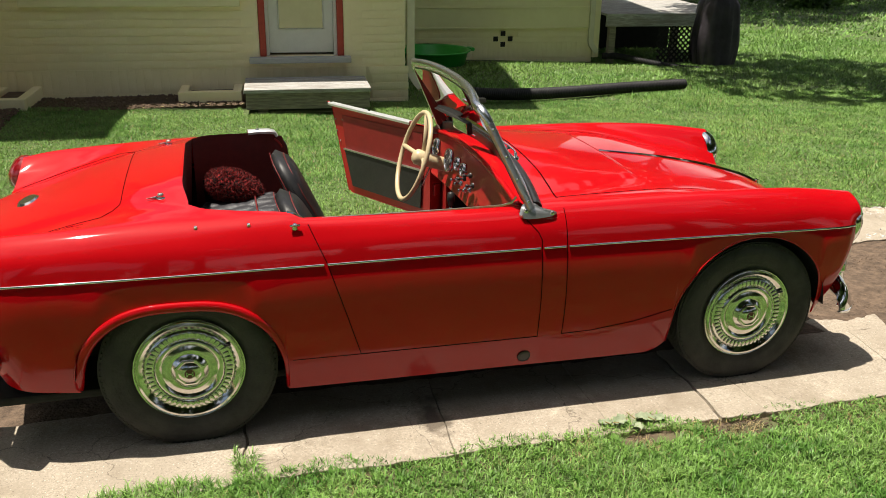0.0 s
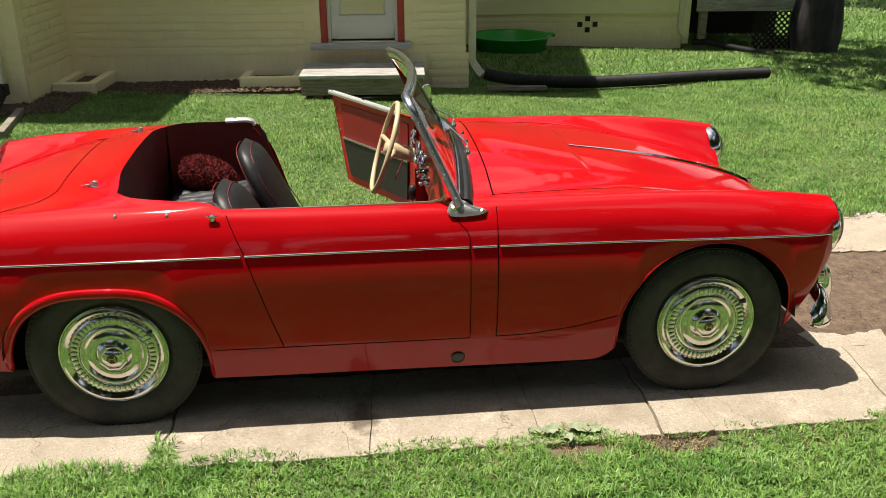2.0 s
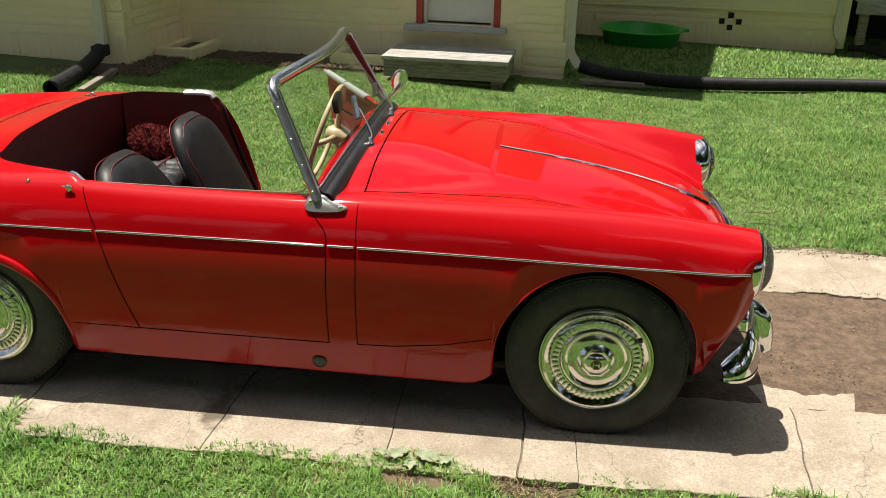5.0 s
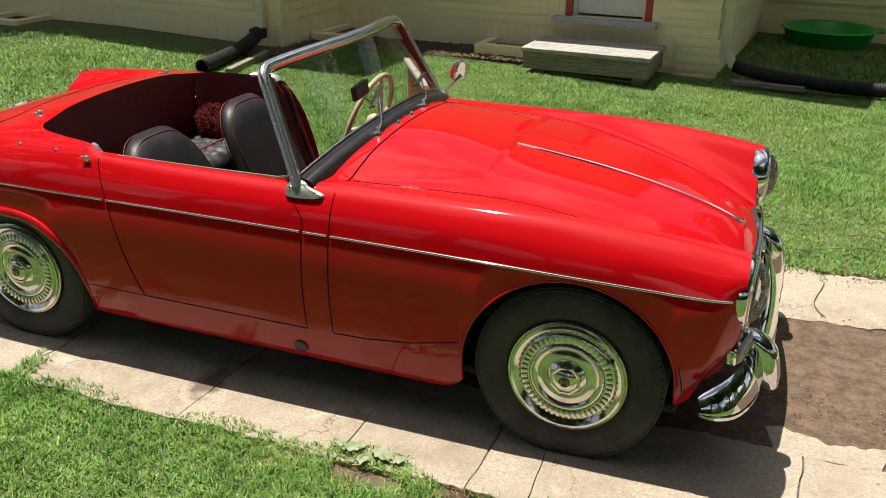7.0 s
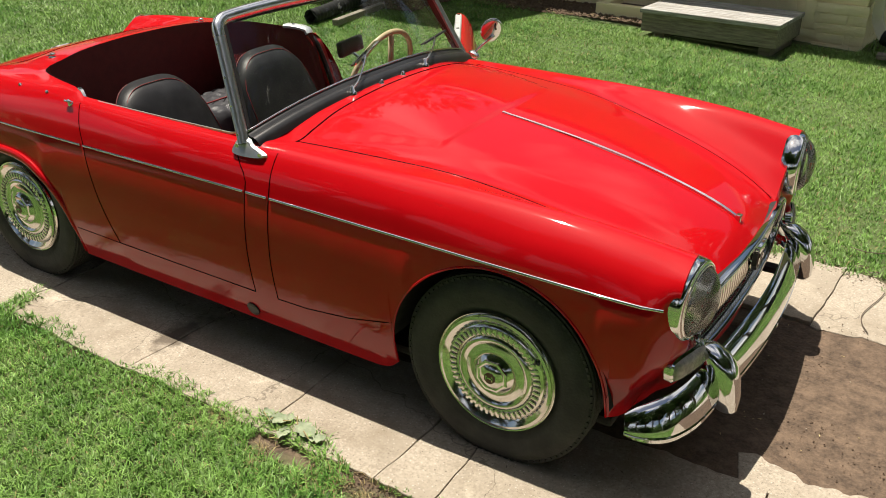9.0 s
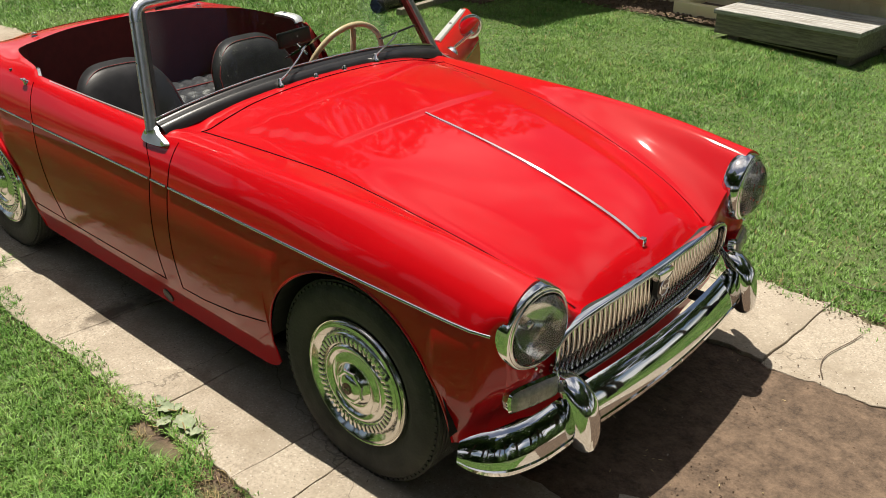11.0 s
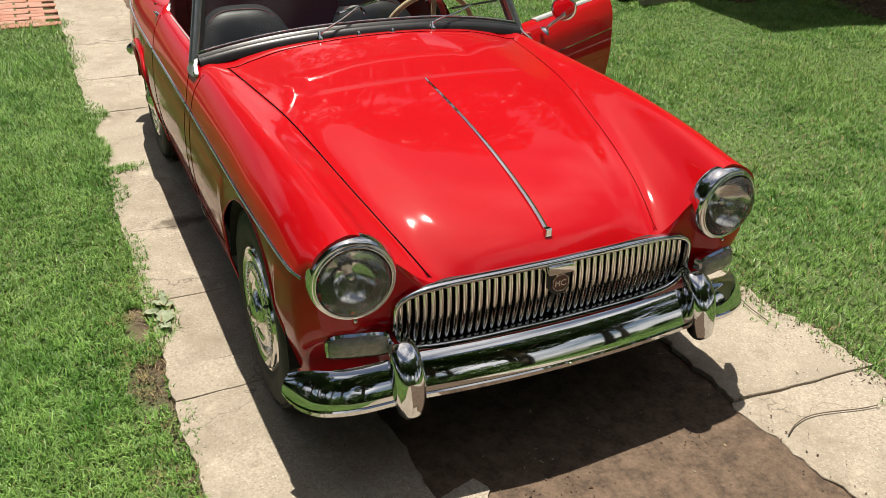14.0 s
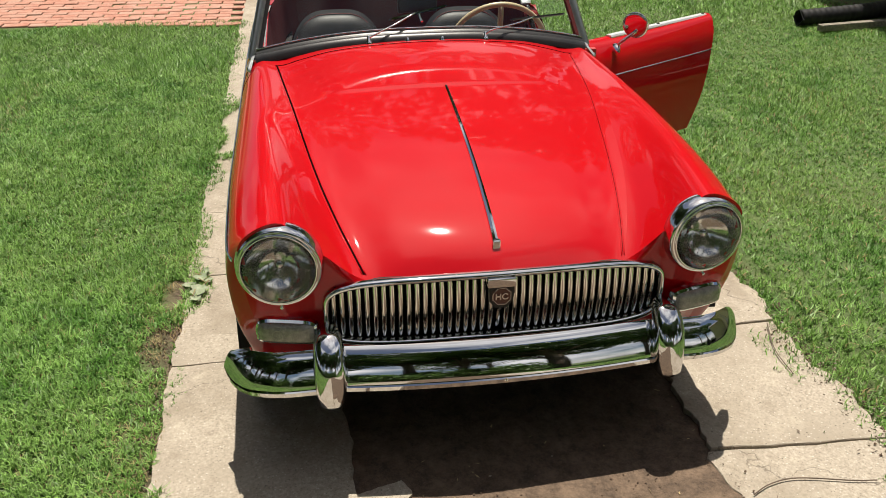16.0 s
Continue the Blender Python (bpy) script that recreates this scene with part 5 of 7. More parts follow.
bumper = new("front_bumper")
bumper.parent = car
bumper["label"] = "curved chrome bumper with two overriders"
ys = np.concatenate([np.linspace(-0.694, -0.56, 13), np.linspace(-0.53, 0.53, 37), np.linspace(0.56, 0.694, 13)])
rows = []
bm = bmesh.new()
shape = [(-0.036, 0.050), (-0.026, 0.0455), (-0.013, 0.0325), (-0.002, 0.015), (0.007, -0.005), (0.0135, -0.024), (0.0155, -0.032), (0.0125, -0.0355), (0.0165, -0.039), (0.0160, -0.050), (0.004, -0.056), (-0.02, -0.055), (-0.022, -0.05), (-0.002, -0.044), (-0.004, -0.01), (-0.022, 0.030), (-0.038, 0.044)]
for y in ys:
    a = abs(y)
    k = math.sqrt(max(0.01, 1.0 - (max(0.0, a - 0.60) / 0.1015) ** 3.2))
    zc = 0.318 - 0.034 * max(0.0, (a - 0.40) / 0.28)
    lead = (bumper_line(y + 0.002) - bumper_line(y - 0.002)) / 0.004
    nx, ny = 1 / math.hypot(1, lead), -lead / math.hypot(1, lead)
    rows.append([bm.verts.new((bumper_line(y) + dx * k * nx, y + dx * k * ny, zc + dz * k)) for dx, dz in shape])
for r0, r1 in zip(rows, rows[1:]):
    for j in range(len(shape)):
        bm.faces.new((r0[j], r0[(j + 1) % len(shape)], r1[(j + 1) % len(shape)], r1[j]))
bm.faces.new(rows[0])
bm.faces.new(rows[-1][::-1])
part("blade", bm, CHROME, bumper, "polished chrome bumper blade", auto=50)
for s in (-1, 1):
    y = s * 0.432
    bm = bmesh.new()
    rings = []
    for z, wy, d0, d1 in [(q[0], q[1] * 1.15, q[2], q[3] + 0.008) for q in ((0.236, 0.020, 0.018, 0.052), (0.250, 0.029, 0.008, 0.062), (0.285, 0.034, -0.01, 0.062), (0.325, 0.035, -0.02, 0.056), (0.365, 0.034, -0.03, 0.044), (0.392, 0.031, -0.045, 0.020), (0.408, 0.024, -0.06, -0.005), (0.414, 0.012, -0.06, -0.022))]:
        x0 = bumper_x(y) - 0.012
        rings.append([bm.verts.new((x0 + (d0 + d1) / 2 + (d1 - d0) / 2 * math.copysign(abs(math.cos(t)) ** 0.8, math.cos(t)), y + wy * math.copysign(abs(math.sin(t)) ** 0.8, math.sin(t)), z)) for t in np.linspace(0, 2 * math.pi, 21)[:-1]])
    for r0, r1 in zip(rings, rings[1:]):
        for j in range(20):
            bm.faces.new((r0[j], r0[(j + 1) % 20], r1[(j + 1) % 20], r1[j]))
    bm.faces.new(rings[0][::-1])
    bm.faces.new(rings[-1])
    part("overrider", bm, CHROME, bumper, "upright chrome overrider", smooth=True)
    part("bumper_bolt", lathe([(0, 0.008), (0.006, 0.006), (0.008, 0)], 12, Matrix.Translation((1.446, s * 0.615, 0.250)) @ pose(0, 0, 0, 0, 0, s * 35), "x"), CHROME_OLD, bumper)
part("bumper_bolt", lathe([(0, 0.008), (0.006, 0.006), (0.008, 0)], 12, Matrix.Translation((1.584, 0, 0.274)), "x"), CHROME_OLD, bumper)
for s in (-1, 1):
    part("bumper_bracket", box((1.36, s * 0.30 - 0.02, 0.295), (1.54, s * 0.30 + 0.02, 0.315), 0.003), DARK, bumper)
# rear bumper corner piece
for s in (-1, 1):
    part("rear_overrider", lathe([(0.0, 0.075), (0.02, 0.072), (0.03, 0.055), (0.033, 0.0), (0.03, -0.07), (0.018, -0.085), (0.0, -0.088)], 20, Matrix.Translation((-1.74, s * 0.46, 0.37)), "z"), CHROME, car, "upright chrome rear overrider", smooth=True)
    part("rear_quarter_bumper", tube([(-1.58, s * 0.655, 0.36), (-1.66, s * 0.62, 0.36), (-1.73, s * 0.53, 0.36), (-1.74, s * 0.38, 0.36)], 0.03, 10), CHROME, car, "short chrome rear bumper", smooth=True)
    m = Matrix.Translation((-1.666, s * 0.536, 0.650)) @ pose(0, 0, 0, 0, 28, 0) @ Matrix.Diagonal((0.5, 0.98, 1.02, 1))
    part("tail_lamp", lathe([(0.0, -0.10), (0.036, -0.093), (0.062, -0.062), (0.074, -0.01), (0.076, 0.015)], 32, m, "x"), RED_LENS, car, "round red tail lamp", smooth=True)
    part("tail_lamp_rim", lathe([(0.072, -0.004), (0.081, 0.0), (0.083, 0.010), (0.076, 0.018)], 32, m, "x"), CHROME, car, smooth=True)

# long chrome strip down the bonnet
strip = [top_at(x, 0.0) for x in np.linspace(0.66, 1.432, 30)]
part("bonnet_strip", add_sweep(bmesh.new(), strip, [(-0.0075, -0.002), (0.0075, -0.002), (0.006, 0.006), (0.0, 0.009), (-0.006, 0.006)], up=(0, 0, 1), scale=[0.6 + 0.5 * k / 29 for k in range(30)]), CHROME, BODY["bonnet"], "long chrome bonnet strip", auto=40)
part("strip_foot", box((1.424, -0.010, 0.566), (1.440, 0.010, 0.590), 0.003, Matrix.Translation((0, 0, 0.0))), CHROME, BODY["bonnet"])
# bonnet badge on the boot lid
part("boot_badge", lathe([(0, 0.006), (0.045, 0.006), (0.055, 0.0)], 32, Matrix.Translation(top_at(-1.55, 0.0)) @ pose(0, 0, 0, 0, -17, 0) @ Matrix.Diagonal((0.7, 1.1, 1, 1)), "z"), CHROME_OLD, BODY["boot_lid"], "oval metal boot badge")

# ---------------------------------------------------------------- windscreen
screen = new("windscreen")
screen.parent = car
screen["label"] = "curved windscreen in an aluminium frame"


def ws_base(t):
    """Base of the screen, t from -1 (right) to 1 (left)."""
    a = abs(t)
    return Vector((0.186 - 0.038 * a ** 2.2, 0.606 * t, 0.818 - 0.066 * a ** 2.4))


def ws_top(t):
    a = abs(t)
    return Vector((0.035 - 0.060 * a ** 2.0, 0.505 * t, 1.078 - 0.020 * a ** 4))


FRAME_SECTION = [(-0.017, -0.008), (-0.012, -0.013), (0.012, -0.013), (0.017, -0.008), (0.0175, 0.004), (0.013, 0.011), (0.005, 0.0145), (-0.005, 0.0145), (-0.013, 0.011), (-0.0175, 0.004)]
ts = np.linspace(-1, 1, 41)
vs, fs = [], []
for t in ts:
    a, b = ws_base(t), ws_top(t)
    for k in range(7):
        vs.append(a + (b - a) * (k / 6))
for i in range(len(ts) - 1):
    for k in range(6):
        q = i * 7 + k
        fs.append((q, q + 7, q + 8, q + 1))
g = obj("glass", vs, fs, GLASS, screen, "clear laminated glass", smooth=True)
g.visible_shadow = False
seal = [ws_base(t) + Vector((0.004, 0, 0.002)) for t in ts]
part("seal", add_sweep(bmesh.new(), seal, [(-0.022, -0.030), (0.031, -0.036), (0.030, -0.018), (0.022, -0.004), (0.012, 0.002), (0.006, 0.001), (0.002, 0.006), (-0.004, 0.014), (-0.014, 0.016), (-0.018, 0.004)], up=(-0.25, 0, 1)), RUBBER, screen, "thick black rubber base seal", auto=50)
part("seal_bead", tube([p + Vector((-0.010, 0, 0.017)) for p in seal], 0.0036, 8), CHROME, screen, smooth=True)
for s in (-1, 1):
    foot, head = Vector((0.142, s * 0.622, 0.738)), Vector((0.006, s * 0.544, 1.024))
    d = head - foot
    shaft = [foot + d * k / 8 for k in range(9)]
    part("pillar", add_sweep(bmesh.new(), shaft, FRAME_SECTION, up=(0.88, 0, 0.47)), GREY_STEEL, screen, "satin grey metal windscreen pillar", auto=40)
    part("pillar_lip", add_sweep(bmesh.new(), [p + Vector((-0.002, -s * 0.019, 0.0)) for p in shaft], [(-0.005, -0.007), (0.005, -0.007), (0.005, 0.007), (-0.005, 0.007)], up=(0.88, 0, 0.47)), RUBBER, screen, "black glazing rubber", auto=40)
    for k in (0.10, 0.36, 0.62, 0.93):
        q = foot + d * k + Vector((0.0, s * 0.0165, 0.0))
        part("pillar_screw", lathe([(0, 0.003), (0.004, 0.002), (0.005, 0)], 10, Matrix.Translation(q) @ Matrix.Diagonal((1, s, 1, 1))), CHROME, screen)
    # cast foot
    bm = bmesh.new()
    ring = spline([(0.103, 0.711, 0), (0.150, 0.706, 0), (0.222, 0.712, 0), (0.230, 0.724, 0), (0.180, 0.739, 0), (0.160, 0.752, 0), (0.122, 0.756, 0), (0.104, 0.736, 0)], 5, closed=True)
    n = len(ring)
    lo = [bm.verts.new((p.x, s * (0.636 - 0.45 * (p.y - 0.700)), p.y)) for p in ring]
    c = Vector((0.155, 0, 0.725))
    hi = [bm.verts.new((p.x + (c.x - p.x) * 0.12, s * (0.647 - 0.45 * (p.y - 0.700)), p.y + (c.z - p.y) * 0.12)) for p in ring]
    for i in range(n):
        bm.faces.new((lo[i], lo[(i + 1) % n], hi[(i + 1) % n], hi[i]))
    bm.faces.new(hi)
    part("pillar_foot", bm, ALU, screen, "cast alloy pillar foot", auto=45)
    for bx_, bz_ in ((0.121, 0.732), (0.214, 0.720)):
        part("foot_bolt", lathe([(0, 0.004), (0.007, 0.003), (0.009, 0)], 12, Matrix.Translation((bx_, s * (0.646 - 0.45 * (bz_ - 0.700)), bz_)) @ Matrix.Diagonal((1, s, 1, 1))), CHROME_OLD, screen)
bend = [Vector((0.008, -0.545, 1.019)), Vector((0.001, -0.5415, 1.034)), Vector((-0.006, -0.534, 1.048)), Vector((-0.0115, -0.521, 1.058)), Vector((-0.0145, -0.503, 1.0645))]
rail = bend + [ws_top(t) + Vector((0, 0, 0.003)) for t in np.linspace(-0.92, 0.92, 25)] + [Vector((p.x, -p.y, p.z)) for p in bend[::-1]]
part("top_rail", add_sweep(bmesh.new(), rail, [(q * 1.05, w * 1.05) for q, w in FRAME_SECTION], up=(0.88, 0, 0.47)), RAIL, screen, "bright alloy top rail with rounded corners", auto=45)
part("rail_lip", add_sweep(bmesh.new(), [p + Vector((0.002, 0, -0.018)) for p in rail[5:-5]], [(-0.005, -0.007), (0.005, -0.007), (0.005, 0.007), (-0.005, 0.007)], up=(0.88, 0, 0.47)), RUBBER, screen, "black glazing rubber", auto=40)
for s in (-1, 1):
    inner = [Vector((0.128, s * 0.592, 0.765)) + (Vector((-0.004, s * 0.520, 1.045)) - Vector((0.128, s * 0.592, 0.765))) * k / 8 for k in range(9)]
    part("inner_frame", add_sweep(bmesh.new(), inner, [(-0.012, -0.006), (0.012, -0.006), (0.012, 0.006), (-0.012, 0.006)], up=(0, s, 0)), TRIM_RED if s > 0 else BLACK, screen, "dark red inner post" if s > 0 else "black inner post")


def build_wiper(y, ty):
    w = new("wiper")
    w.parent = car
    w["label"] = "chrome wiper arm with black blade"
    b = top_at(0.226, abs(y), -1 if y < 0 else 1)
    part("spindle", lathe([(0, 0.030), (0.006, 0.028), (0.007, 0.012), (0.011, 0.010), (0.013, 0.0)], 14, Matrix.Translation(b) @ pose(0, 0, 0, 0, -8, 0), "z"), CHROME_OLD, w, smooth=True)
    tip = Vector((0.142, y + 0.175, 0.880)) if y < 0 else Vector((0.126, y + 0.205, 0.848))
    part("arm", tube(spline([b + Vector((0, 0, 0.020)), b + Vector((-0.004, 0.03 * ty, 0.034)), b + (tip - b) * 0.6 + Vector((0.012, 0, 0.010)), tip + Vector((0.008, 0, 0.004))], 5), 0.0034, 8), CHROME, w, smooth=True)
    d = Vector((-0.045, 0.155, 0.022)) if y < 0 else Vector((-0.03, 0.155, 0.004))
    part("blade", add_sweep(bmesh.new(), [tip - d * 0.55, tip, tip + d * 0.75], [(-0.004, -0.006), (0.004, -0.006), (0.003, 0.007), (-0.003, 0.007)], up=(1, 0, 0.4)), CHROME if y < 0 else BLACK, w)
    part("blade_rubber", add_sweep(bmesh.new(), [tip - d * 0.6 + Vector((-0.008, 0, -0.002)), tip + d * 0.8 + Vector((-0.008, 0, -0.002))], [(-0.002, -0.006), (0.002, -0.006), (0.002, 0.006), (-0.002, 0.006)], up=(1, 0, 0.4)), RUBBER, w)


build_wiper(-0.206, 1)
build_wiper(0.216, 1)
for y in (-0.070, 0.055):
    part("washer_jet", lathe([(0, 0.014), (0.005, 0.012), (0.007, 0.004), (0.010, 0)], 12, Matrix.Translation(top_at(0.240, abs(y), -1 if y < 0 else 1)), "z"), CHROME, car, smooth=True)
for x, w in ((-1.067, 0.377),):
    for s in (-1, 1):
        q = top_at(x, w, s)
        part("hood_stud", lathe([(0, 0.018), (0.008, 0.017), (0.012, 0.010), (0.009, 0.006), (0.016, 0.0)], 14, Matrix.Translation(q), "z"), CHROME_OLD, car, "chrome hood fastener", smooth=True)
        part("stud_tail", tube([q + Vector((-0.012, 0, 0.003)), q + Vector((-0.045, 0, 0.001))], 0.005, 8, scale=[1, 0.3]), CHROME, car, smooth=True)
for x, z in ((-0.798, 0.742), (-0.96, 0.742)):
    q = side_at(x, z)
    part("press_stud", lathe([(0, 0.006), (0.005, 0.005), (0.007, 0)], 10, Matrix.Translation(q) @ pose(0, 0, 0, -70, 0, 0) @ Matrix.Diagonal((1, -1, 1, 1))), CHROME, car)
# door lock handle
q = side_at(-0.655, 0.728)
hd = part("door_handle", lathe([(0, 0.018), (0.006, 0.017), (0.007, 0.008), (0.009, 0.006), (0.011, 0.0)], 16, Matrix.Translation(q) @ pose(0, 0, 0, -55, 0, 0) @ Matrix.Diagonal((1, -1, 1, 1))), CHROME, car, "small chrome door knob", smooth=True)
part("handle_lever", tube([q + Vector((-0.016, -0.010, 0.010)), q + Vector((0.016, -0.010, 0.010))], 0.0042, 8), CHROME, hd, smooth=True)
# cockpit edge caps behind the doors, and bright beading along the cockpit rim
for s in (-1, 1):
    if s < 0:
        cap = [Vector((-0.672, -0.566, 0.766)), Vector((-0.655, -0.570, 0.762)), Vector((-0.628, -0.581, 0.745)), Vector((-0.612, -0.582, 0.730)), Vector((-0.606, -0.582, 0.710))]
        sec = [(-0.007, -0.005), (0.007, -0.005), (0.005, 0.003), (-0.005, 0.003)]
    else:
        cap = [Vector((-0.745, 0.566, 0.769)), Vector((-0.700, 0.571, 0.770)), Vector((-0.655, 0.576, 0.768)), Vector((-0.632, 0.579, 0.762)), Vector((-0.622, 0.580, 0.746))]
        sec = [(-0.023, -0.006), (0.023, -0.006), (0.023, 0.004), (0.018, 0.0075), (-0.018, 0.0075), (-0.023, 0.004)]
    part("cockpit_cap", add_sweep(bmesh.new(), cap, sec, up=(0.3, 0, 1)), ALU_PALE if s > 0 else CHROME_OLD, car, "bright aluminium cockpit corner cap", auto=40)
part("cap_bolt", lathe([(0, 0.006), (0.006, 0.005), (0.008, 0)], 12, Matrix.Translation((-0.705, 0.572, 0.777)), "z"), CHROME, car, smooth=True)
bead = [Vector((-0.605, -0.579, 0.735)), Vector((-0.585, -0.580, 0.728))] + [Vector((x, -0.582, 0.742 + 0.002 * math.sin(x * 5))) for x in np.linspace(-0.56, 0.05, 24)] + [Vector((0.085, -0.584, 0.752)), Vector((0.10, -0.585, 0.772))]
part("cockpit_bead", add_sweep(bmesh.new(), bead, [(-0.003, -0.003), (0.003, -0.003), (0.003, 0.003), (-0.003, 0.003)], up=(0, 0, 1)), ALU, car, "bright beading on the door top")

# ---------------------------------------------------------------- cockpit
tub = new("cockpit")
tub.parent = car
tub["label"] = "dark red trimmed cockpit"


def wall_strip(name, top, bottom, material, label=""):
    n = len(top)
    v = list(top) + list(bottom)
    f = [(i, i + 1, n + i + 1, n + i) for i in range(n - 1)]
    return obj(name, v, f, material, tub, label, smooth=True)


cock_r = [Vector((GRID[i, 7 * PER][0], -GRID[i, 7 * PER][1], GRID[i, 7 * PER][2])) for i, x in enumerate(ST) if -0.98 <= x <= 0.121]
wall_strip("side_trim", cock_r, [Vector((p.x, p.y * 0.95, 0.21)) for p in cock_r], TRIM_RED, "dark red side trim")
left_r = [Vector((p.x, -p.y, p.z)) for p in cock_r if p.x <= -0.585]
wall_strip("side_trim", left_r, [Vector((-0.44 if p.x > -0.66 else p.x, p.y * 0.95, 0.21)) for p in left_r], TRIM_RED, "dark red side trim")
i0 = int(np.argmin(np.abs(ST + 0.98)))
rear = [Vector((GRID[i0, j][0], -GRID[i0, j][1], GRID[i0, j][2])) for j in range(7 * PER, 10 * PER + 1)]
rear = rear + [Vector((p.x, -p.y, p.z)) for p in rear[::-1][1:]]
wall_strip("rear_trim", rear, [Vector((p.x - 0.03, p.y * 1.02, 0.40)) for p in rear], TRIM_RED, "dark red bulkhead")
part("rear_shelf", box((-1.05, -0.52, 0.40), (-0.60, 0.52, 0.434), 0.01), TRIM_RED, tub)
part("cockpit_floor", box((-0.74, -0.54, 0.20), (0.36, 0.54, 0.23), 0.01), TRIM_RED, tub)
part("tunnel", box((-0.60, -0.085, 0.22), (0.36, 0.085, 0.40), 0.05, seg=4), TRIM_RED, tub, auto=50)
part("footwell_wall", box((0.36, -0.56, 0.20), (0.38, 0.56, 0.74), 0.004), DARK, tub)
part("sill_board", box((-0.50, 0.545, 0.19), (0.20, 0.655, 0.285), 0.012), PAINT_IN, tub, "red door sill")
part("sill_tread", box((-0.46, 0.560, 0.286), (0.16, 0.640, 0.292), 0.002), BLACK, tub)
part("door_shut_face", box((0.155, 0.575, 0.27), (0.185, 0.655, 0.735), 0.006), PAINT_IN, tub, "red hinge post")
part("footwell_side", box((0.18, 0.56, 0.20), (0.36, 0.575, 0.74), 0.003), DARK, tub)
part("footwell_side", box((0.10, -0.575, 0.20), (0.36, -0.56, 0.74), 0.003), DARK, tub)
# padded black edge of the open side
edge = spline([(-0.62, 0.586, 0.735), (-0.590, 0.590, 0.70), (-0.575, 0.615, 0.62), (-0.52, 0.625, 0.45), (-0.465, 0.625, 0.30)], 6)
part("door_seal", tube(edge, 0.011, 8, up=(0, 1, 0)), RUBBER, tub, smooth=True)
part("shut_pillar", add_sweep(bmesh.new(), [p + Vector((-0.012, 0.012, 0)) for p in edge], [(-0.03, -0.004), (0.03, -0.004), (0.03, 0.004), (-0.03, 0.004)], up=(1, 0, 0.2)), PAINT_IN, tub)
# dashboard
dash = new("dashboard")
dash.parent = car
dash["label"] = "red dashboard with round dials"
js = list(range(7 * PER, 10 * PER + 1))
i1 = int(np.argmin(np.abs(ST - 0.12)))
lip = [Vector((GRID[i1, j][0], -GRID[i1, j][1], GRID[i1, j][2])) for j in js]
lip = lip + [Vector((p.x, -p.y, p.z)) for p in lip[::-1][1:]]


def dash_low(p):
    return Vector((0.115 - 0.02 * (p.y / 0.5) ** 2, p.y * 0.97, 0.565 + 0.10 * abs(p.y / 0.56) ** 3 * 0 - 0.02))


n = len(lip)
vs = []
for k in range(5):
    t = k / 4
    for p in lip:
        q = dash_low(p)
        vs.append(p.lerp(q, t) + Vector((0.018 * math.sin(math.pi * t) - 0.012 * (t > 0.1), 0, 0)))
fs = [(k * n + i, k * n + i + 1, (k + 1) * n + i + 1, (k + 1) * n + i) for k in range(4) for i in range(n - 1)]
obj("panel", vs, fs, PAINT_IN, dash, "red painted metal panel", smooth=True)
part("top_roll", tube([p + Vector((-0.004, 0, -0.004)) for p in lip], 0.011, 8), PAINT, dash, smooth=True)
part("lower_roll", tube([dash_low(p) for p in lip], 0.010, 8), PAINT_IN, dash, smooth=True)
for y, z, r in ((0.44, 0.69, 0.042), (0.22, 0.69, 0.048), (0.08, 0.71, 0.027), (-0.01, 0.71, 0.027)):
    m = Matrix.Translation((0.082, y, z)) @ pose(0, 0, 0, 0, 8, 0)
    d = part("dial", lathe([(r, 0.0), (r * 1.08, -0.008), (r * 1.0, -0.018), (r * 0.9, -0.018), (r * 0.88, -0.010)], 32, m, "x"), CHROME, dash, "chrome-rimmed dial", smooth=True)
    part("dial_face", lathe([(r * 0.89, -0.011), (0, -0.011)], 32, m, "x"), BLACK, d)
    bm = bmesh.new()
    for k in range(11):
        a = radians(-130 + 26 * k)
        add_box(bm, (-0.0125, -0.001, r * 0.68), (-0.0115, 0.001, r * 0.82), m=m @ Matrix.Rotation(a, 4, "X"))
    add_box(bm, (-0.0135, -0.0012, -0.004), (-0.0122, 0.0012, r * 0.62), m=m @ Matrix.Rotation(radians(40), 4, "X"))
    part("dial_marks", bm, DIAL, d)
for y, z in ((0.13, 0.63), (0.07, 0.63), (0.01, 0.62), (-0.06, 0.64), (-0.10, 0.67), (0.02, 0.665), (-0.06, 0.70)):
    part("switch", lathe([(0.0, -0.030), (0.006, -0.030), (0.007, -0.02), (0.004, -0.018), (0.004, -0.006), (0.012, -0.004), (0.012, 0.004)], 12, Matrix.Translation((0.088, y, z)), "x"), CHROME if z < 0.66 else BLACK, dash, smooth=True)
# steering wheel and column
sw = new("steering_wheel")
sw.parent = car
sw["label"] = "cream two-spoke steering wheel"
ax = Vector((0.372, 0, -0.123)).normalized()
mw = Matrix.Translation((-0.058, 0.322, 0.690)) @ Vector((0, 0, 1)).rotation_difference(ax).to_matrix().to_4x4()
part("rim", tube([mw @ Vector((0.193 * math.cos(a), 0.193 * math.sin(a), 0)) for a in np.linspace(0, 2 * math.pi, 57)[:-1]], 0.0105, 10, closed=True, up=ax), BEIGE, sw, "slim cream rim", smooth=True)
for a in (radians(90), radians(-90), radians(180)):
    part("spoke", tube([mw @ Vector((0.19 * math.cos(a), 0.19 * math.sin(a), 0.0)), mw @ Vector((0.09 * math.cos(a), 0.09 * math.sin(a), 0.028)), mw @ Vector((0.02 * math.cos(a), 0.02 * math.sin(a), 0.04))], 0.011, 8, up=ax), BEIGE, sw, smooth=True)
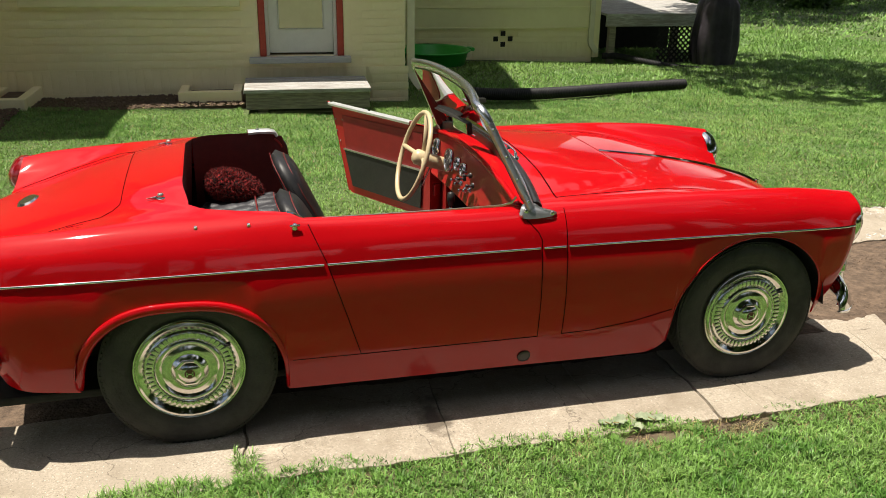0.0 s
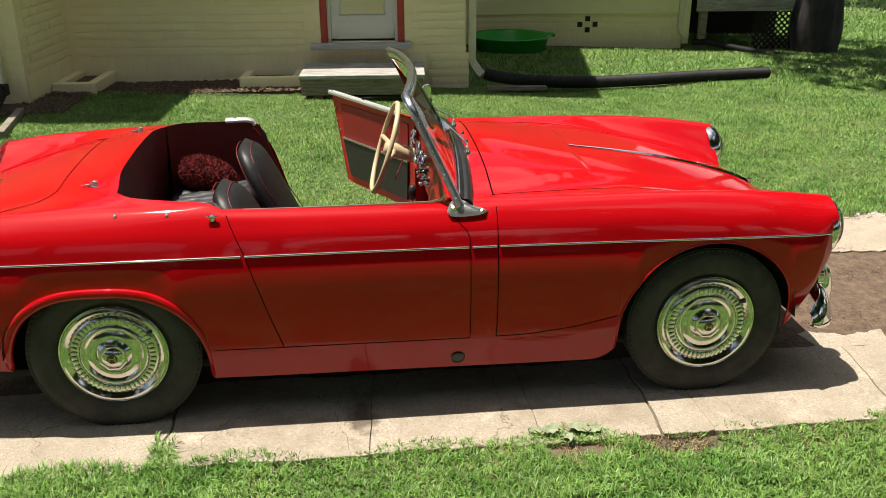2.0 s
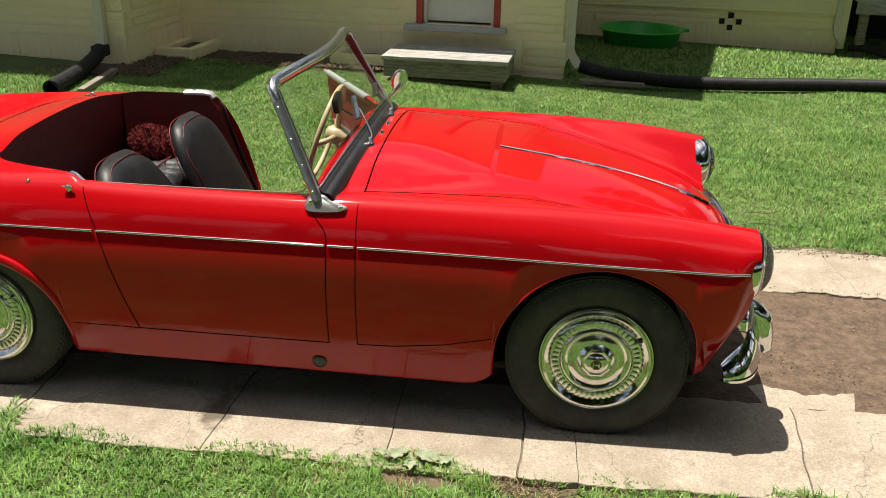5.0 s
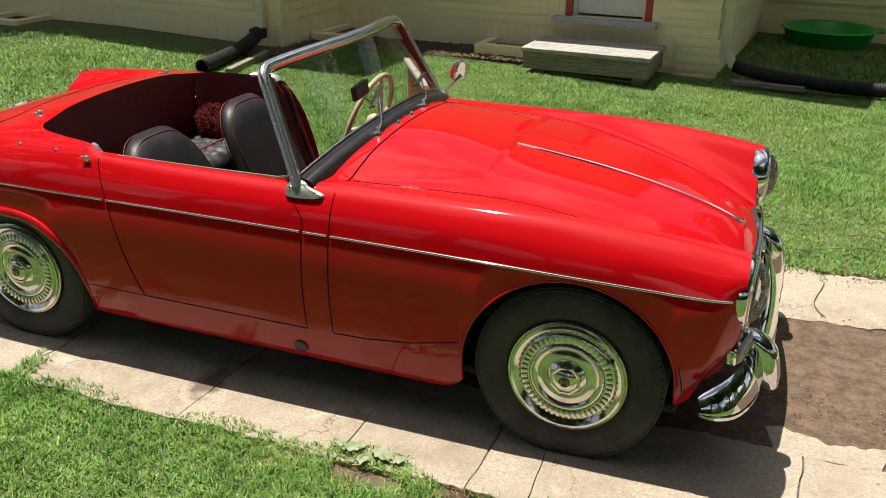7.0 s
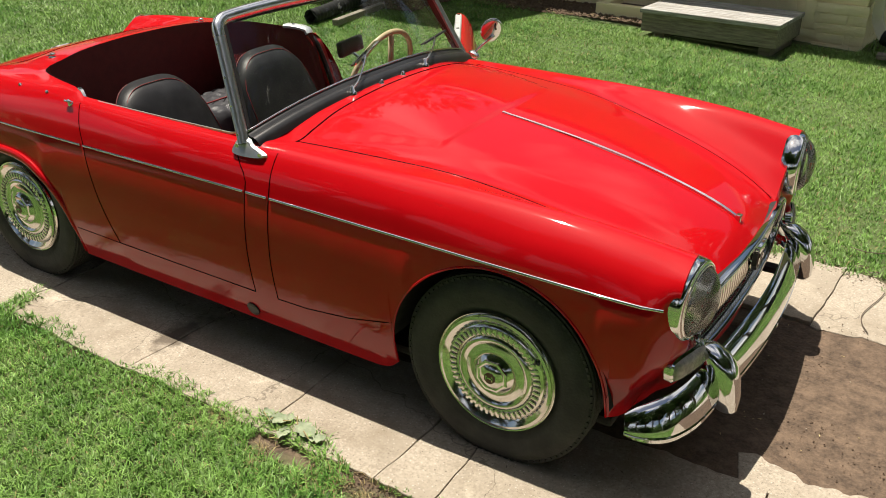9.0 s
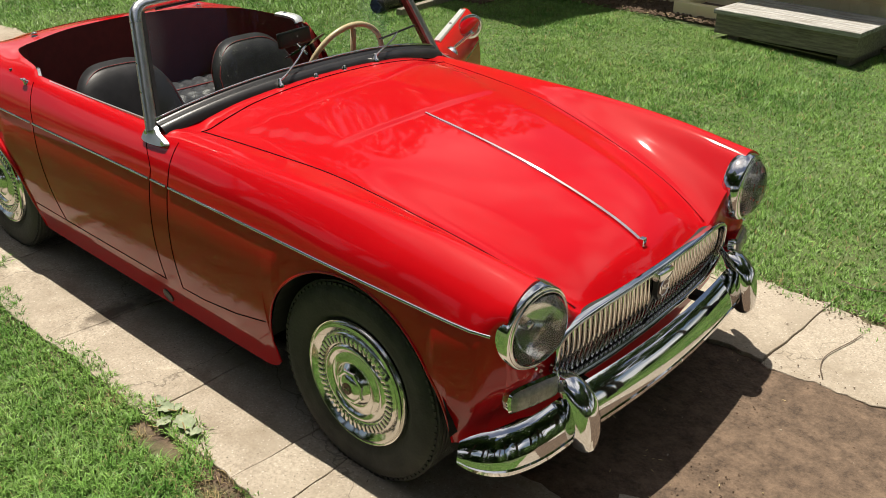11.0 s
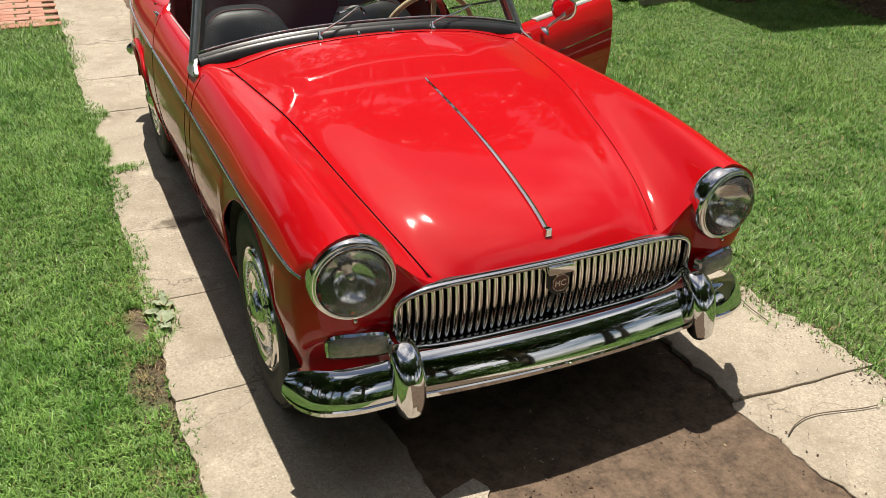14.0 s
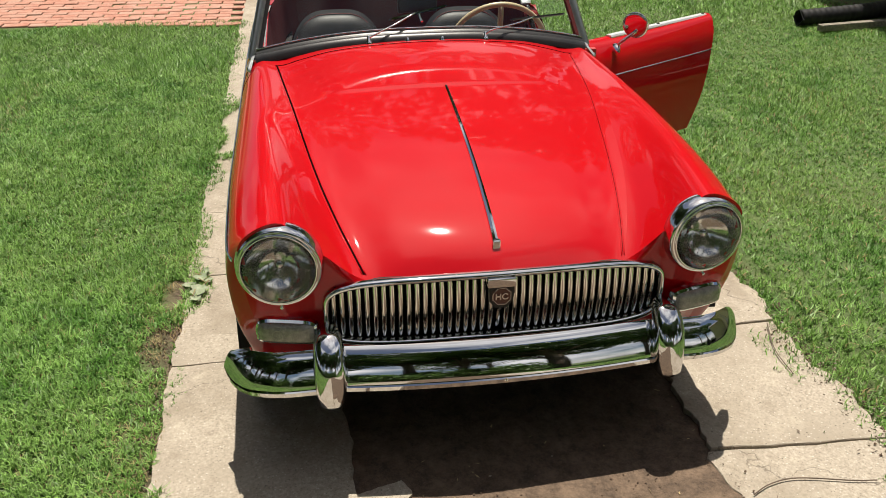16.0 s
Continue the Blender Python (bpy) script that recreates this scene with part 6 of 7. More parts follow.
part("hub", lathe([(0, -0.004), (0.022, -0.002), (0.034, 0.012), (0.036, 0.05), (0.030, 0.075), (0.030, 0.16)], 24, mw @ Matrix.Translation((0, 0, 0.0)), "z"), BEIGE, sw, smooth=True)
part("column", tube([mw @ Vector((0, 0, 0.12)), mw @ Vector((0, 0, 0.42))], 0.022, 14, up=(0, 1, 0)), CHROME_OLD, sw, smooth=True)
part("stalk", tube([mw @ Vector((0.02, 0, 0.09)), mw @ Vector((0.13, 0.02, 0.085))], 0.004, 8), CHROME, sw)
# gear lever
gl = new("gear_lever")
gl.parent = car
part("stick", tube([(0.02, 0.02, 0.39), (0.035, 0.03, 0.56)], 0.006, 8), CHROME, gl, smooth=True)
part("knob", lathe([(0, 0.06), (0.014, 0.055), (0.016, 0.03), (0.011, 0.0), (0, 0)], 16, Matrix.Translation((0.035, 0.03, 0.55)), "z"), BLACK, gl, "black knob", smooth=True)
# interior mirror
im = new("rear_view_mirror")
im.parent = car
part("mirror_body", box((-0.012, -0.075, -0.026), (0.010, 0.075, 0.026), 0.009, pose(0.068, -0.01, 0.895, 0, -8, 8), 3), BLACK, im, "black mirror housing", auto=40)
part("mirror_glass", box((-0.0145, -0.068, -0.021), (-0.0115, 0.068, 0.021), 0.001, pose(0.068, -0.01, 0.895, 0, -8, 8)), CHROME, im)
part("mirror_stem", tube([(0.075, -0.01, 0.875), (0.12, 0.0, 0.845)], 0.005, 8), CHROME, im)
# wing mirror on the open door is built with the door


def build_seat(y, lean):
    seat = new("seat")
    seat.parent = car
    seat["label"] = "black leather bucket seat with red piping"

    def bcur(h):
        return Vector((-0.45 - lean * h - 0.05 * h * h, y, 0.315 + h))
    # backrest: an arched pad
    bm = bmesh.new()
    rows = []
    H, Wd = 0.425, 0.238
    nh, nw = 16, 16
    for side in (0, 1):
        grid = []
        for i in range(nh + 1):
            h = H * i / nh
            row = []
            for j in range(nw + 1):
                u = -1 + 2 * j / nw
                arch = 1 - 0.27 * abs(u) ** 3.6
                hh = h * arch
                wd = Wd * (1 - 0.16 * (h / H) ** 2) * u
                bulge = (1 - abs(u) ** 3.0) ** 0.6 * (1 - (2 * i / nh - 1) ** 8) ** 0.6
                c = bcur(hh)
                row.append(bm.verts.new((c.x + (0.055 if side == 0 else -0.045) * bulge, y + wd, c.z)))
            grid.append(row)
        rows.append(grid)
    for s_, grid in enumerate(rows):
        for i in range(nh):
            for j in range(nw):
                bm.faces.new((grid[i][j], grid[i][j + 1], grid[i + 1][j + 1], grid[i + 1][j]))
    bmesh.ops.remove_doubles(bm, verts=bm.verts[:], dist=0.002)
    part("backrest", bm, LEATHER, seat, "black leather backrest", smooth=True)
    for off in (0.030, -0.026):
        pts = []
        for j in range(33):
            u = -1 + 2 * j / 32
            arch = 1 - 0.27 * abs(u) ** 3.6
            c = bcur(H * arch * 0.985)
            pts.append((c.x + off, y + 0.84 * Wd * u * 0.93, c.z - 0.006))
        bot = [bcur(0.05)]
        pts = [(bot[0].x + off * 1.6, y - Wd * 0.90, bot[0].z)] + pts + [(bot[0].x + off * 1.6, y + Wd * 0.90, bot[0].z)]
        part("piping", tube(pts, 0.0018, 6, up=(1, 0, 0)), PIPING, seat, "red piping", smooth=True)
    part("cushion", box((-0.42, y - 0.22, 0.24), (0.02, y + 0.22, 0.35), 0.04, seg=4), LEATHER, seat, "black leather cushion", auto=60)
    for k in range(-2, 3):
        part("pleat", tube([(-0.30, y + k * 0.06, 0.347), (-0.02, y + k * 0.06, 0.350)], 0.012, 6), LEATHER, seat, smooth=True)


build_seat(-0.285, 0.50)
build_seat(0.290, 0.44)


def quilted_pad():
    """Pleated grey pad on the shelf behind the seats."""
    pad = thing("quilted_cushion", "grey pleated vinyl cushion lying behind the seats", "cushion", at=(-0.80, 0.03, 0.435))
    nx, ny = 44, 90
    bm = bmesh.new()
    top = []
    for i in range(nx + 1):
        row = []
        for j in range(ny + 1):
            u, v = -1 + 2 * i / nx, -1 + 2 * j / ny
            x, y = 0.19 * u, 0.46 * v
            e = max(0.0, (1 - abs(u) ** 8)) ** 0.5 * max(0.0, (1 - abs(v) ** 10)) ** 0.5
            rib = 0.013 * abs(math.sin(math.pi * (y + 0.2) / 0.062)) ** 0.6
            wr = 0.004 * math.sin(y * 55 + 6 * math.sin(x * 21)) * math.sin(x * 30)
            row.append(bm.verts.new((x, y, (0.085 + rib + wr) * e + 0.02 * u)))
        top.append(row)
    for i in range(nx):
        for j in range(ny):
            bm.faces.new((top[i][j], top[i + 1][j], top[i + 1][j + 1], top[i][j + 1]))
    part("pad", bm, LEATHER_G, pad, smooth=True)
    for x in (0.06,):
        part("piping", tube([(x, y, 0.102 + 0.1 * x) for y in np.linspace(-0.43, 0.43, 9)], 0.0035, 6), PIPING, pad, smooth=True)


def shag_pillow():
    """Small red and black shaggy cushion."""
    rng = random.Random(8)
    pil = thing("shaggy_pillow", "small red and black shaggy pillow on the rear shelf", "pillow", at=(-0.82, 0.415, 0.50))
    m = pose(0, 0, 0.065, 0, 24, 6)
    bm = bmesh.new()
    bmesh.ops.create_uvsphere(bm, u_segments=32, v_segments=20, radius=1, matrix=m @ Matrix.Diagonal((0.122, 0.092, 0.072, 1)))
    part("pillow_core", bm, SHAG, pil, smooth=True)
    vs, fs = [], []
    for _ in range(5000):
        d = Vector((rng.gauss(0, 1), rng.gauss(0, 1), rng.gauss(0, 1))).normalized()
        p = m @ Vector((d.x * 0.122, d.y * 0.092, d.z * 0.072))
        o = (m.to_3x3() @ Vector((d.x / 0.122, d.y / 0.092, d.z / 0.072))).normalized()
        o = (o + Vector((rng.gauss(0, 0.5), rng.gauss(0, 0.5), rng.gauss(0, 0.5)))).normalized()
        s = o.cross(Vector((rng.gauss(0, 1), rng.gauss(0, 1), rng.gauss(0, 1)))).normalized() * 0.0022
        b = len(vs)
        vs += [p - s, p + s, p + o * rng.uniform(0.010, 0.022)]
        fs.append((b, b + 1, b + 2))
    obj("pillow_fur", vs, fs, SHAG, pil)


quilted_pad()
shag_pillow()

# ---------------------------------------------------------------- open driver's door


def build_open_door():
    door = new("driver_door")
    door.parent = car
    door["label"] = "red driver's door standing wide open"
    n, m_ = GRID.shape[:2]
    turn = Matrix.Translation((0.176, 0.672, 0)) @ pose(0, 0, 0, 0, 0, -59.5) @ Matrix.Translation((-0.176, -0.672, 0))
    idx, vs, fs = {}, [], []

    def vid(i, j):
        if (i, j) not in idx:
            p = GRID[i, j]
            idx[(i, j)] = len(vs)
            vs.append(turn @ Vector((p[0], p[1], p[2])))
        return idx[(i, j)]
    for i in range(n - 1):
        for j in range(7 * PER):
            if is_door(i, j):
                fs.append((vid(i, j + 1), vid(i + 1, j + 1), vid(i + 1, j), vid(i, j)))
    obj("outer_skin", vs, fs, PAINT, door, smooth=True)
    # inner frame, card and pocket, all in the closed door's place, then turned

    def quad(name, pts, thick, material, label="", bevel=0.004):
        bm = bmesh.new()
        a = [bm.verts.new(Vector((x, y, z))) for x, y, z in pts]
        b = [bm.verts.new(Vector((x, y - thick, z))) for x, y, z in pts]
        k = len(pts)
        bm.faces.new(a)
        bm.faces.new(b[::-1])
        for i in range(k):
            bm.faces.new((a[i], a[(i + 1) % k], b[(i + 1) % k], b[i]))
        bmesh.ops.transform(bm, matrix=turn, verts=bm.verts[:])
        return part(name, bm, material, door, label)
    y0 = 0.598
    quad("inner_panel", [(-0.590, y0, 0.728), (0.160, y0, 0.728), (0.160, y0, 0.300), (0.13, y0, 0.284), (-0.43, y0, 0.284), (-0.462, y0, 0.300)], 0.010, PAINT_IN, "red inner door panel")
    quad("door_card", [(-0.500, y0 - 0.011, 0.690), (0.110, y0 - 0.011, 0.700), (0.110, y0 - 0.011, 0.520), (-0.470, y0 - 0.011, 0.515)], 0.004, DOOR_CARD, "dark red padded upper card")
    quad("door_pocket", [(-0.478, y0 - 0.011, 0.512), (0.110, y0 - 0.011, 0.516), (0.100, y0 - 0.011, 0.325), (-0.418, y0 - 0.011, 0.325)], 0.008, BLACK_CARD, "black door pocket")
    quad("pocket_edge", [(-0.482, y0 - 0.011, 0.518), (0.112, y0 - 0.011, 0.522), (0.112, y0 - 0.011, 0.514), (-0.482, y0 - 0.011, 0.510)], 0.012, ALU, "metal strip")
    quad("rear_face", [(-0.592, 0.645, 0.70), (-0.586, y0 - 0.01, 0.728), (-0.458, y0 - 0.01, 0.292), (-0.456, 0.66, 0.285)], 0.003, PAINT_IN)
    quad("front_face", [(0.168, 0.645, 0.70), (0.162, y0 - 0.01, 0.725), (0.162, y0 - 0.01, 0.292), (0.170, 0.66, 0.285)], 0.003, PAINT_IN)
    quad("bottom_face", [(-0.456, 0.66, 0.284), (-0.44, y0 - 0.01, 0.288), (0.15, y0 - 0.01, 0.288), (0.165, 0.66, 0.284)], 0.003, PAINT_IN)
    rl = [turn @ Vector((x, 0.584, 0.737)) for x in np.linspace(-0.596, 0.03, 12)]
    part("top_rail", add_sweep(bmesh.new(), rl, [(-0.015, -0.008), (0.015, -0.008), (0.016, 0.003), (0.011, 0.009), (-0.011, 0.009), (-0.016, 0.003)], up=(0, 0, 1)), ALU_PALE, door, "bright aluminium top rail", auto=40)
    for x in (-0.585, -0.28):
        part("rail_bolt", lathe([(0, 0.006), (0.006, 0.005), (0.008, 0)], 12, turn @ Matrix.Translation((x, 0.584, 0.744)), "z"), CHROME_OLD, door)
    for x, z in ((-0.545, 0.60), (-0.555, 0.66), (-0.52, 0.55), (-0.50, 0.665), (-0.53, 0.47)):
        part("panel_screw", lathe([(0, 0.004), (0.004, 0.003), (0.006, 0)], 10, turn @ Matrix.Translation((x, y0 - 0.011, z)) @ Matrix.Diagonal((1, -1, 1, 1))), CHROME, door)
    # chrome strip outside
    pts = [turn @ Vector((p.x, -p.y, p.z)) for p in (side_at(x, 0.611) for x in np.linspace(-0.556, 0.166, 14))]
    part("side_strip", add_sweep(bmesh.new(), pts, [(-0.0046, -0.003), (0.0046, -0.003), (0.0, 0.005)], up=turn.to_3x3() @ Vector((0, 1, 0.1))), CHROME, door, "thin chrome side strip")
    # hinge strap and bent inner frame by the hinge
    part("hinge", box((0.10, 0.60, 0.40), (0.18, 0.64, 0.46), 0.008, turn), PAINT_IN, door)
    part("hinge", box((0.10, 0.60, 0.60), (0.18, 0.64, 0.65), 0.008, turn), PAINT_IN, door)
    # round mirror on a chrome stalk
    b = Vector((0.108, 0.762, 0.716))
    mir = new("wing_mirror")
    mir.parent = door
    mir["label"] = "round chrome wing mirror on a stalk"
    head = Vector((0.164, 0.806, 0.812))
    part("mirror_stalk", tube(spline([b + Vector((0, 0, -0.005)), b + Vector((0.012, 0.008, 0.02)), head + Vector((0.012, 0, -0.02))], 6), 0.006, 8), CHROME, mir, smooth=True)
    part("stalk_foot", lathe([(0, 0.012), (0.010, 0.010), (0.016, 0.003), (0.020, -0.004)], 16, Matrix.Translation(b) @ pose(0, 0, 0, -30, 20, 0) @ Matrix.Diagonal((1.5, 0.8, 1, 1)), "z"), CHROME, mir, smooth=True)
    mh = Matrix.Translation(head) @ pose(0, 0, 0, 0, 7, -37) @ Matrix.Scale(0.90, 4)
    part("mirror_shell", lathe([(0, 0.0050), (0.020, 0.0046), (0.042, 0.0034), (0.053, 0.0018), (0.055, 0.000), (0.055, -0.005), (0.052, -0.006)], 40, mh, "x"), CHROME, mir, "shallow chrome back", smooth=True)
    part("mirror_face", lathe([(0.0535, -0.0065), (0, -0.0065)], 32, mh, "x"), CHROME, mir)


build_open_door()

# ---------------------------------------------------------------- house
HOUSE = pose(0.985, 5.44, 0, 0, 0, -4)


def slab_wall(name, boxes, material, label, category="wall"):
    bm = bmesh.new()
    for lo, hi in boxes:
        add_box(bm, lo, hi)
    ob = part(name, bm, material)
    ob.matrix_world = HOUSE
    return tagged(ob, label, category, kind="structure")


# front wall with the door opening cut free
DX0, DX1, DZ0, DZ1 = -1.42, -0.60, 0.36, 2.40
wall_front = slab_wall("wall_front", [((-3.86, 0.0, -0.4), (DX0, 0.22, 3.0)), ((DX1, 0.0, -0.4), (0.0, 0.22, 3.0)), ((DX0, 0.0, -0.4), (DX1, 0.22, DZ0 - 0.001)), ((DX0, 0.0, DZ1), (DX1, 0.22, 3.0))], BRICK_PAINT, "cream painted brick house wall")
wall_side = slab_wall("wall_side", [((-0.22, 0.22, -0.5), (0.0, 4.0, 3.0))], BRICK_PAINT, "cream painted brick side wall in shade")
wall_wing = slab_wall("wall_wing", [((-9.5, -1.12, -0.4), (-3.86, -0.90, 3.0)), ((-4.08, -0.90, -0.4), (-3.86, 0.0, 3.0))], BRICK_PAINT, "cream painted brick wall of projecting wing")
wall_back = slab_wall("wall_back", [((0.0, 4.0, -0.7), (3.40, 4.22, 3.0)), ((3.18, 4.22, -0.7), (3.40, 8.0, 3.0))], BRICK_PAINT, "cream wall of rear addition, brick below boards")
wall_far = slab_wall("wall_far", [((-9.5, -0.9, -0.4), (-9.3, 8.0, 3.0)), ((-9.3, 7.8, -0.7), (3.18, 8.0, 3.0)), ((-1.6, 2.5, -0.1), (-0.4, 2.6, 3.0))], BRICK_PAINT, "plain closing house walls")


def gable(bm, x0, x1, y0, y1, z, rise, along="x"):
    """A pitched roof block with eaves at height z."""
    if along == "x":
        ym = (y0 + y1) / 2
        sec = [(y0, z), (y1, z), (y1, z + 0.10), (ym, z + rise), (y0, z + 0.10)]
        a, b = [[bm.verts.new((x, y, q)) for y, q in sec] for x in (x0, x1)]
    else:
        xm = (x0 + x1) / 2
        sec = [(x0, z), (x1, z), (x1, z + 0.10), (xm, z + rise), (x0, z + 0.10)]
        a, b = [[bm.verts.new((x, y, q)) for x, q in sec] for y in (y0, y1)]
    bm.faces.new(a[::-1])
    bm.faces.new(b)
    for i in range(5):
        bm.faces.new((a[i], a[(i + 1) % 5], b[(i + 1) % 5], b[i]))


bm = bmesh.new()
gable(bm, -9.9, 0.48, -0.35, 8.2, 3.0, 2.2)
gable(bm, -9.9, -3.38, -1.67, 3.6, 3.004, 1.5, "y")
gable(bm, 0.40, 3.7, 3.75, 8.2, 2.996, 1.1)
roof = part("roof", bm, SHINGLE)
roof.matrix_world = HOUSE
tagged(roof, "grey shingled pitched house roof", "roof", kind="structure")
# Unseen pale boards added under the eaves to bounce light onto the walls.
soffit = slab_wall("soffit", [((-3.38, -0.345, 2.955), (0.47, -0.002, 2.992)), ((-9.8, -1.66, 2.955), (-3.39, -1.125, 2.995)), ((-3.855, -1.10, 2.955), (-3.39, -0.352, 2.992)), ((0.002, 0.0, 2.955), (0.47, 3.75, 2.99)), ((0.48, 3.755, 2.955), (3.69, 3.955, 2.99))], SIDING, "cream eave boards added to bounce light onto the walls", "eaves")
floor_in = slab_wall("floor", [((-9.3, 0.22, 0.30), (-0.22, 7.8, 0.34))], GREY_WOOD, "plain house floor", "floor")


def brick_mesh(name, lx, lz, depth=0.012, seed=1):
    """A hand-laid, thickly painted brick: wavy rims, dented face."""
    rng = random.Random(seed)
    bm = bmesh.new()
    nx = 6 if lx > lz else 2
    nz = 2 if lx > lz else 6
    rows = []
    for j in range(nz + 1):
        row = []
        for i in range(nx + 1):
            u, v = -0.5 + i / nx, -0.5 + j / nz
            ez, ex = j in (0, nz), i in (0, nx)
            row.append(bm.verts.new((u * lx + (rng.uniform(-0.0012, 0.0012) if lx < lz else 0.0), -depth + rng.uniform(-0.0018, 0.0018) + (0.0045 if ez and lx > lz or ex and lx < lz else 0.0), v * lz + (rng.uniform(-0.0022, 0.0022) if lx > lz else 0.0))))
        rows.append(row)
    for r0, r1 in zip(rows, rows[1:]):
        for k in range(nx):
            bm.faces.new((r0[k], r0[k + 1], r1[k + 1], r1[k]))
    rim = rows[0] + [r[-1] for r in rows[1:]] + rows[-1][::-1][1:] + [r[0] for r in rows[::-1][1:-1]]
    back = [bm.verts.new((v.co.x, 0.004, v.co.z)) for v in rim]
    for k in range(len(rim)):
        q = (k + 1) % len(rim)
        bm.faces.new((rim[k], back[k], back[q], rim[q]))
    ob = part(name, bm, BRICK_PAINT, auto=70)
    me = ob.data
    bpy.data.objects.remove(ob)
    return me


LONG = [brick_mesh("brick_long", 0.2112, 0.0680, seed=k) for k in range(5)]
HALF = [brick_mesh("brick_half", 0.1056, 0.0680, seed=9 + k) for k in range(2)]
SOLDIER = [brick_mesh("brick_soldier", 0.0757, 0.218, seed=20 + k) for k in range(3)]


def lay(parent, me, x, y, z, rng, face=0.0):
    o = new("brick", rng.choice(me))
    o.parent = parent
    o.matrix_basis = pose(x + rng.uniform(-0.0006, 0.0006), y + rng.uniform(-0.0015, 0.001), z + rng.uniform(-0.002, 0.002), rng.uniform(-0.8, 0.8), rng.uniform(-0.5, 0.5), face + rng.uniform(-0.25, 0.25))


def brick_face(parent, x0, x1, y, z_low, z_soldier, z_top, seed, skip=None, limit=300, face=0.0, along="x", fixed=0.0):
    """Courses of painted brick: some below, one soldier course, stretchers above."""
    rng = random.Random(seed)
    count = 0

    def put(me, u, z):
        nonlocal count
        if count >= limit or (skip and skip(u, z)):
            return
        if along == "x":
            lay(parent, me, u, y, z, rng, face)
        else:
            lay(parent, me, fixed, u, z, rng, face)
        count += 1
    z = z_soldier - 0.0385
    while z > z_low:
        u = x1 - 0.105
        while u > x0:
            put(LONG, u, z)
            u -= 0.211
        z -= 0.077
    if z_soldier < 5:
        u = x1 - 0.04
        while u > x0:
            put(SOLDIER, u, z_soldier + 0.113)
            u -= 0.0765
    z, r = z_soldier + 0.226 + 0.0385, 0
    while z < z_top:
        u = x1 - 0.105 - (r % 2) * 0.105
        if r % 2:
            put(HALF, x1 - 0.05, z)
        while u > x0 + 0.08:
            put(LONG, u, z)
            u -= 0.211
        z += 0.077
        r += 1


def door_gap(u, z):
    return DX0 - 0.14 < u < DX1 + 0.14 and z > 0.28


brick_face(wall_front, -3.84, 0.0, 0.0, -0.02, 0.03, 1.02, 1, door_gap)
brick_face(wall_wing, -6.9, -3.86, -1.12, -0.02, 0.05, 0.62, 2, None, 200)
brick_face(wall_wing, -1.10, -0.02, 0, -0.02, 0.05, 0.98, 3, None, 90, 90, "y", -3.86)
brick_face(wall_back, 0.02, 3.40, 4.0, -0.36, -0.30, 0.10, 4, lambda u, z: abs(u - 2.02) < 0.17 and z > -0.12)
brick_face(wall_side, 0.0, 3.9, 0, -0.2, -0.05, 0.7, 5, None, 220, 90, "y", 0.0)


def loose(name, bm, material, label, category, smooth=False, auto=None, kind=""):
    ob = part(name, bm, material, smooth=smooth, auto=auto)
    ob.matrix_world = HOUSE
    return tagged(ob, label, category, kind=kind)


# corner pilaster of larger painted blocks
pil = slab_wall("pilaster", [((-0.30, -0.030, -0.3), (0.028, 0.0, 0.25)), ((-0.02, -0.01, 0.25), (0.0, 0.0, 3.0))], BRICK_PAINT, "cream painted brick corner pier", "pier")
rng = random.Random(21)
for k, z in enumerate(np.arange(-0.10, 0.24, 0.078)):
    for x in ((-0.205, 0.0) if k % 2 else (-0.235, -0.05)):
        lay(pil, LONG if x < -0.06 or k % 2 == 0 else HALF, x - 0.02, -0.030, z, rng)

# back door
door = tagged(new("door_1"), "white panelled back door with cream lower panel, closed", "door", kind="structure")
door.matrix_world = HOUSE
part("door_leaf", box((DX0 + 0.10, 0.09, DZ0 + 0.02), (DX1 - 0.10, 0.13, DZ1 - 0.04), 0.003), DOOR_WHITE, door)
for z0, z1 in ((0.62, 1.02), (1.12, 1.62), (1.72, 2.22)):
    part("door_panel", box((DX0 + 0.20, 0.078, z0), (DX1 - 0.20, 0.092, z1), 0.006), DOOR_CREAM, door, "cream raised panel")
    part("panel_bead", add_sweep(bmesh.new(), [(DX0 + 0.19, 0.086, z0 - 0.01), (DX1 - 0.19, 0.086, z0 - 0.01), (DX1 - 0.19, 0.086, z1 + 0.01), (DX0 + 0.19, 0.086, z1 + 0.01)], [(-0.008, -0.006), (0.008, -0.006), (0.0, 0.008)], up=(0, -1, 0), closed=True), DOOR_WHITE, door)
for x0, x1 in ((DX0 + 0.004, DX0 + 0.065), (DX1 - 0.065, DX1 - 0.004)):
    part("door_frame", box((x0, -0.012, DZ0), (x1, 0.10, DZ1 - 0.004), 0.004), DOOR_RED, door, "red painted frame post")
for x0, x1 in ((DX0 + 0.066, DX0 + 0.098), (DX1 - 0.098, DX1 - 0.066)):
    part("door_stop", box((x0, 0.03, DZ0), (x1, 0.125, DZ1 - 0.004), 0.003), DOOR_WHITE, door)
part("threshold", box((DX0 - 0.10, -0.11, DZ0 - 0.055), (DX1 + 0.06, 0.12, DZ0 - 0.002), 0.006), GREY_SILL, door, "grey painted timber sill")
part("door_knob", lathe([(0, 0.05), (0.02, 0.045), (0.024, 0.03), (0.012, 0.012), (0.02, 0.0)], 20, Matrix.Translation((DX1 - 0.15, 0.09, 1.30)) @ Matrix.Diagonal((1, -1, 1, 1))), CHROME_OLD, door, smooth=True)

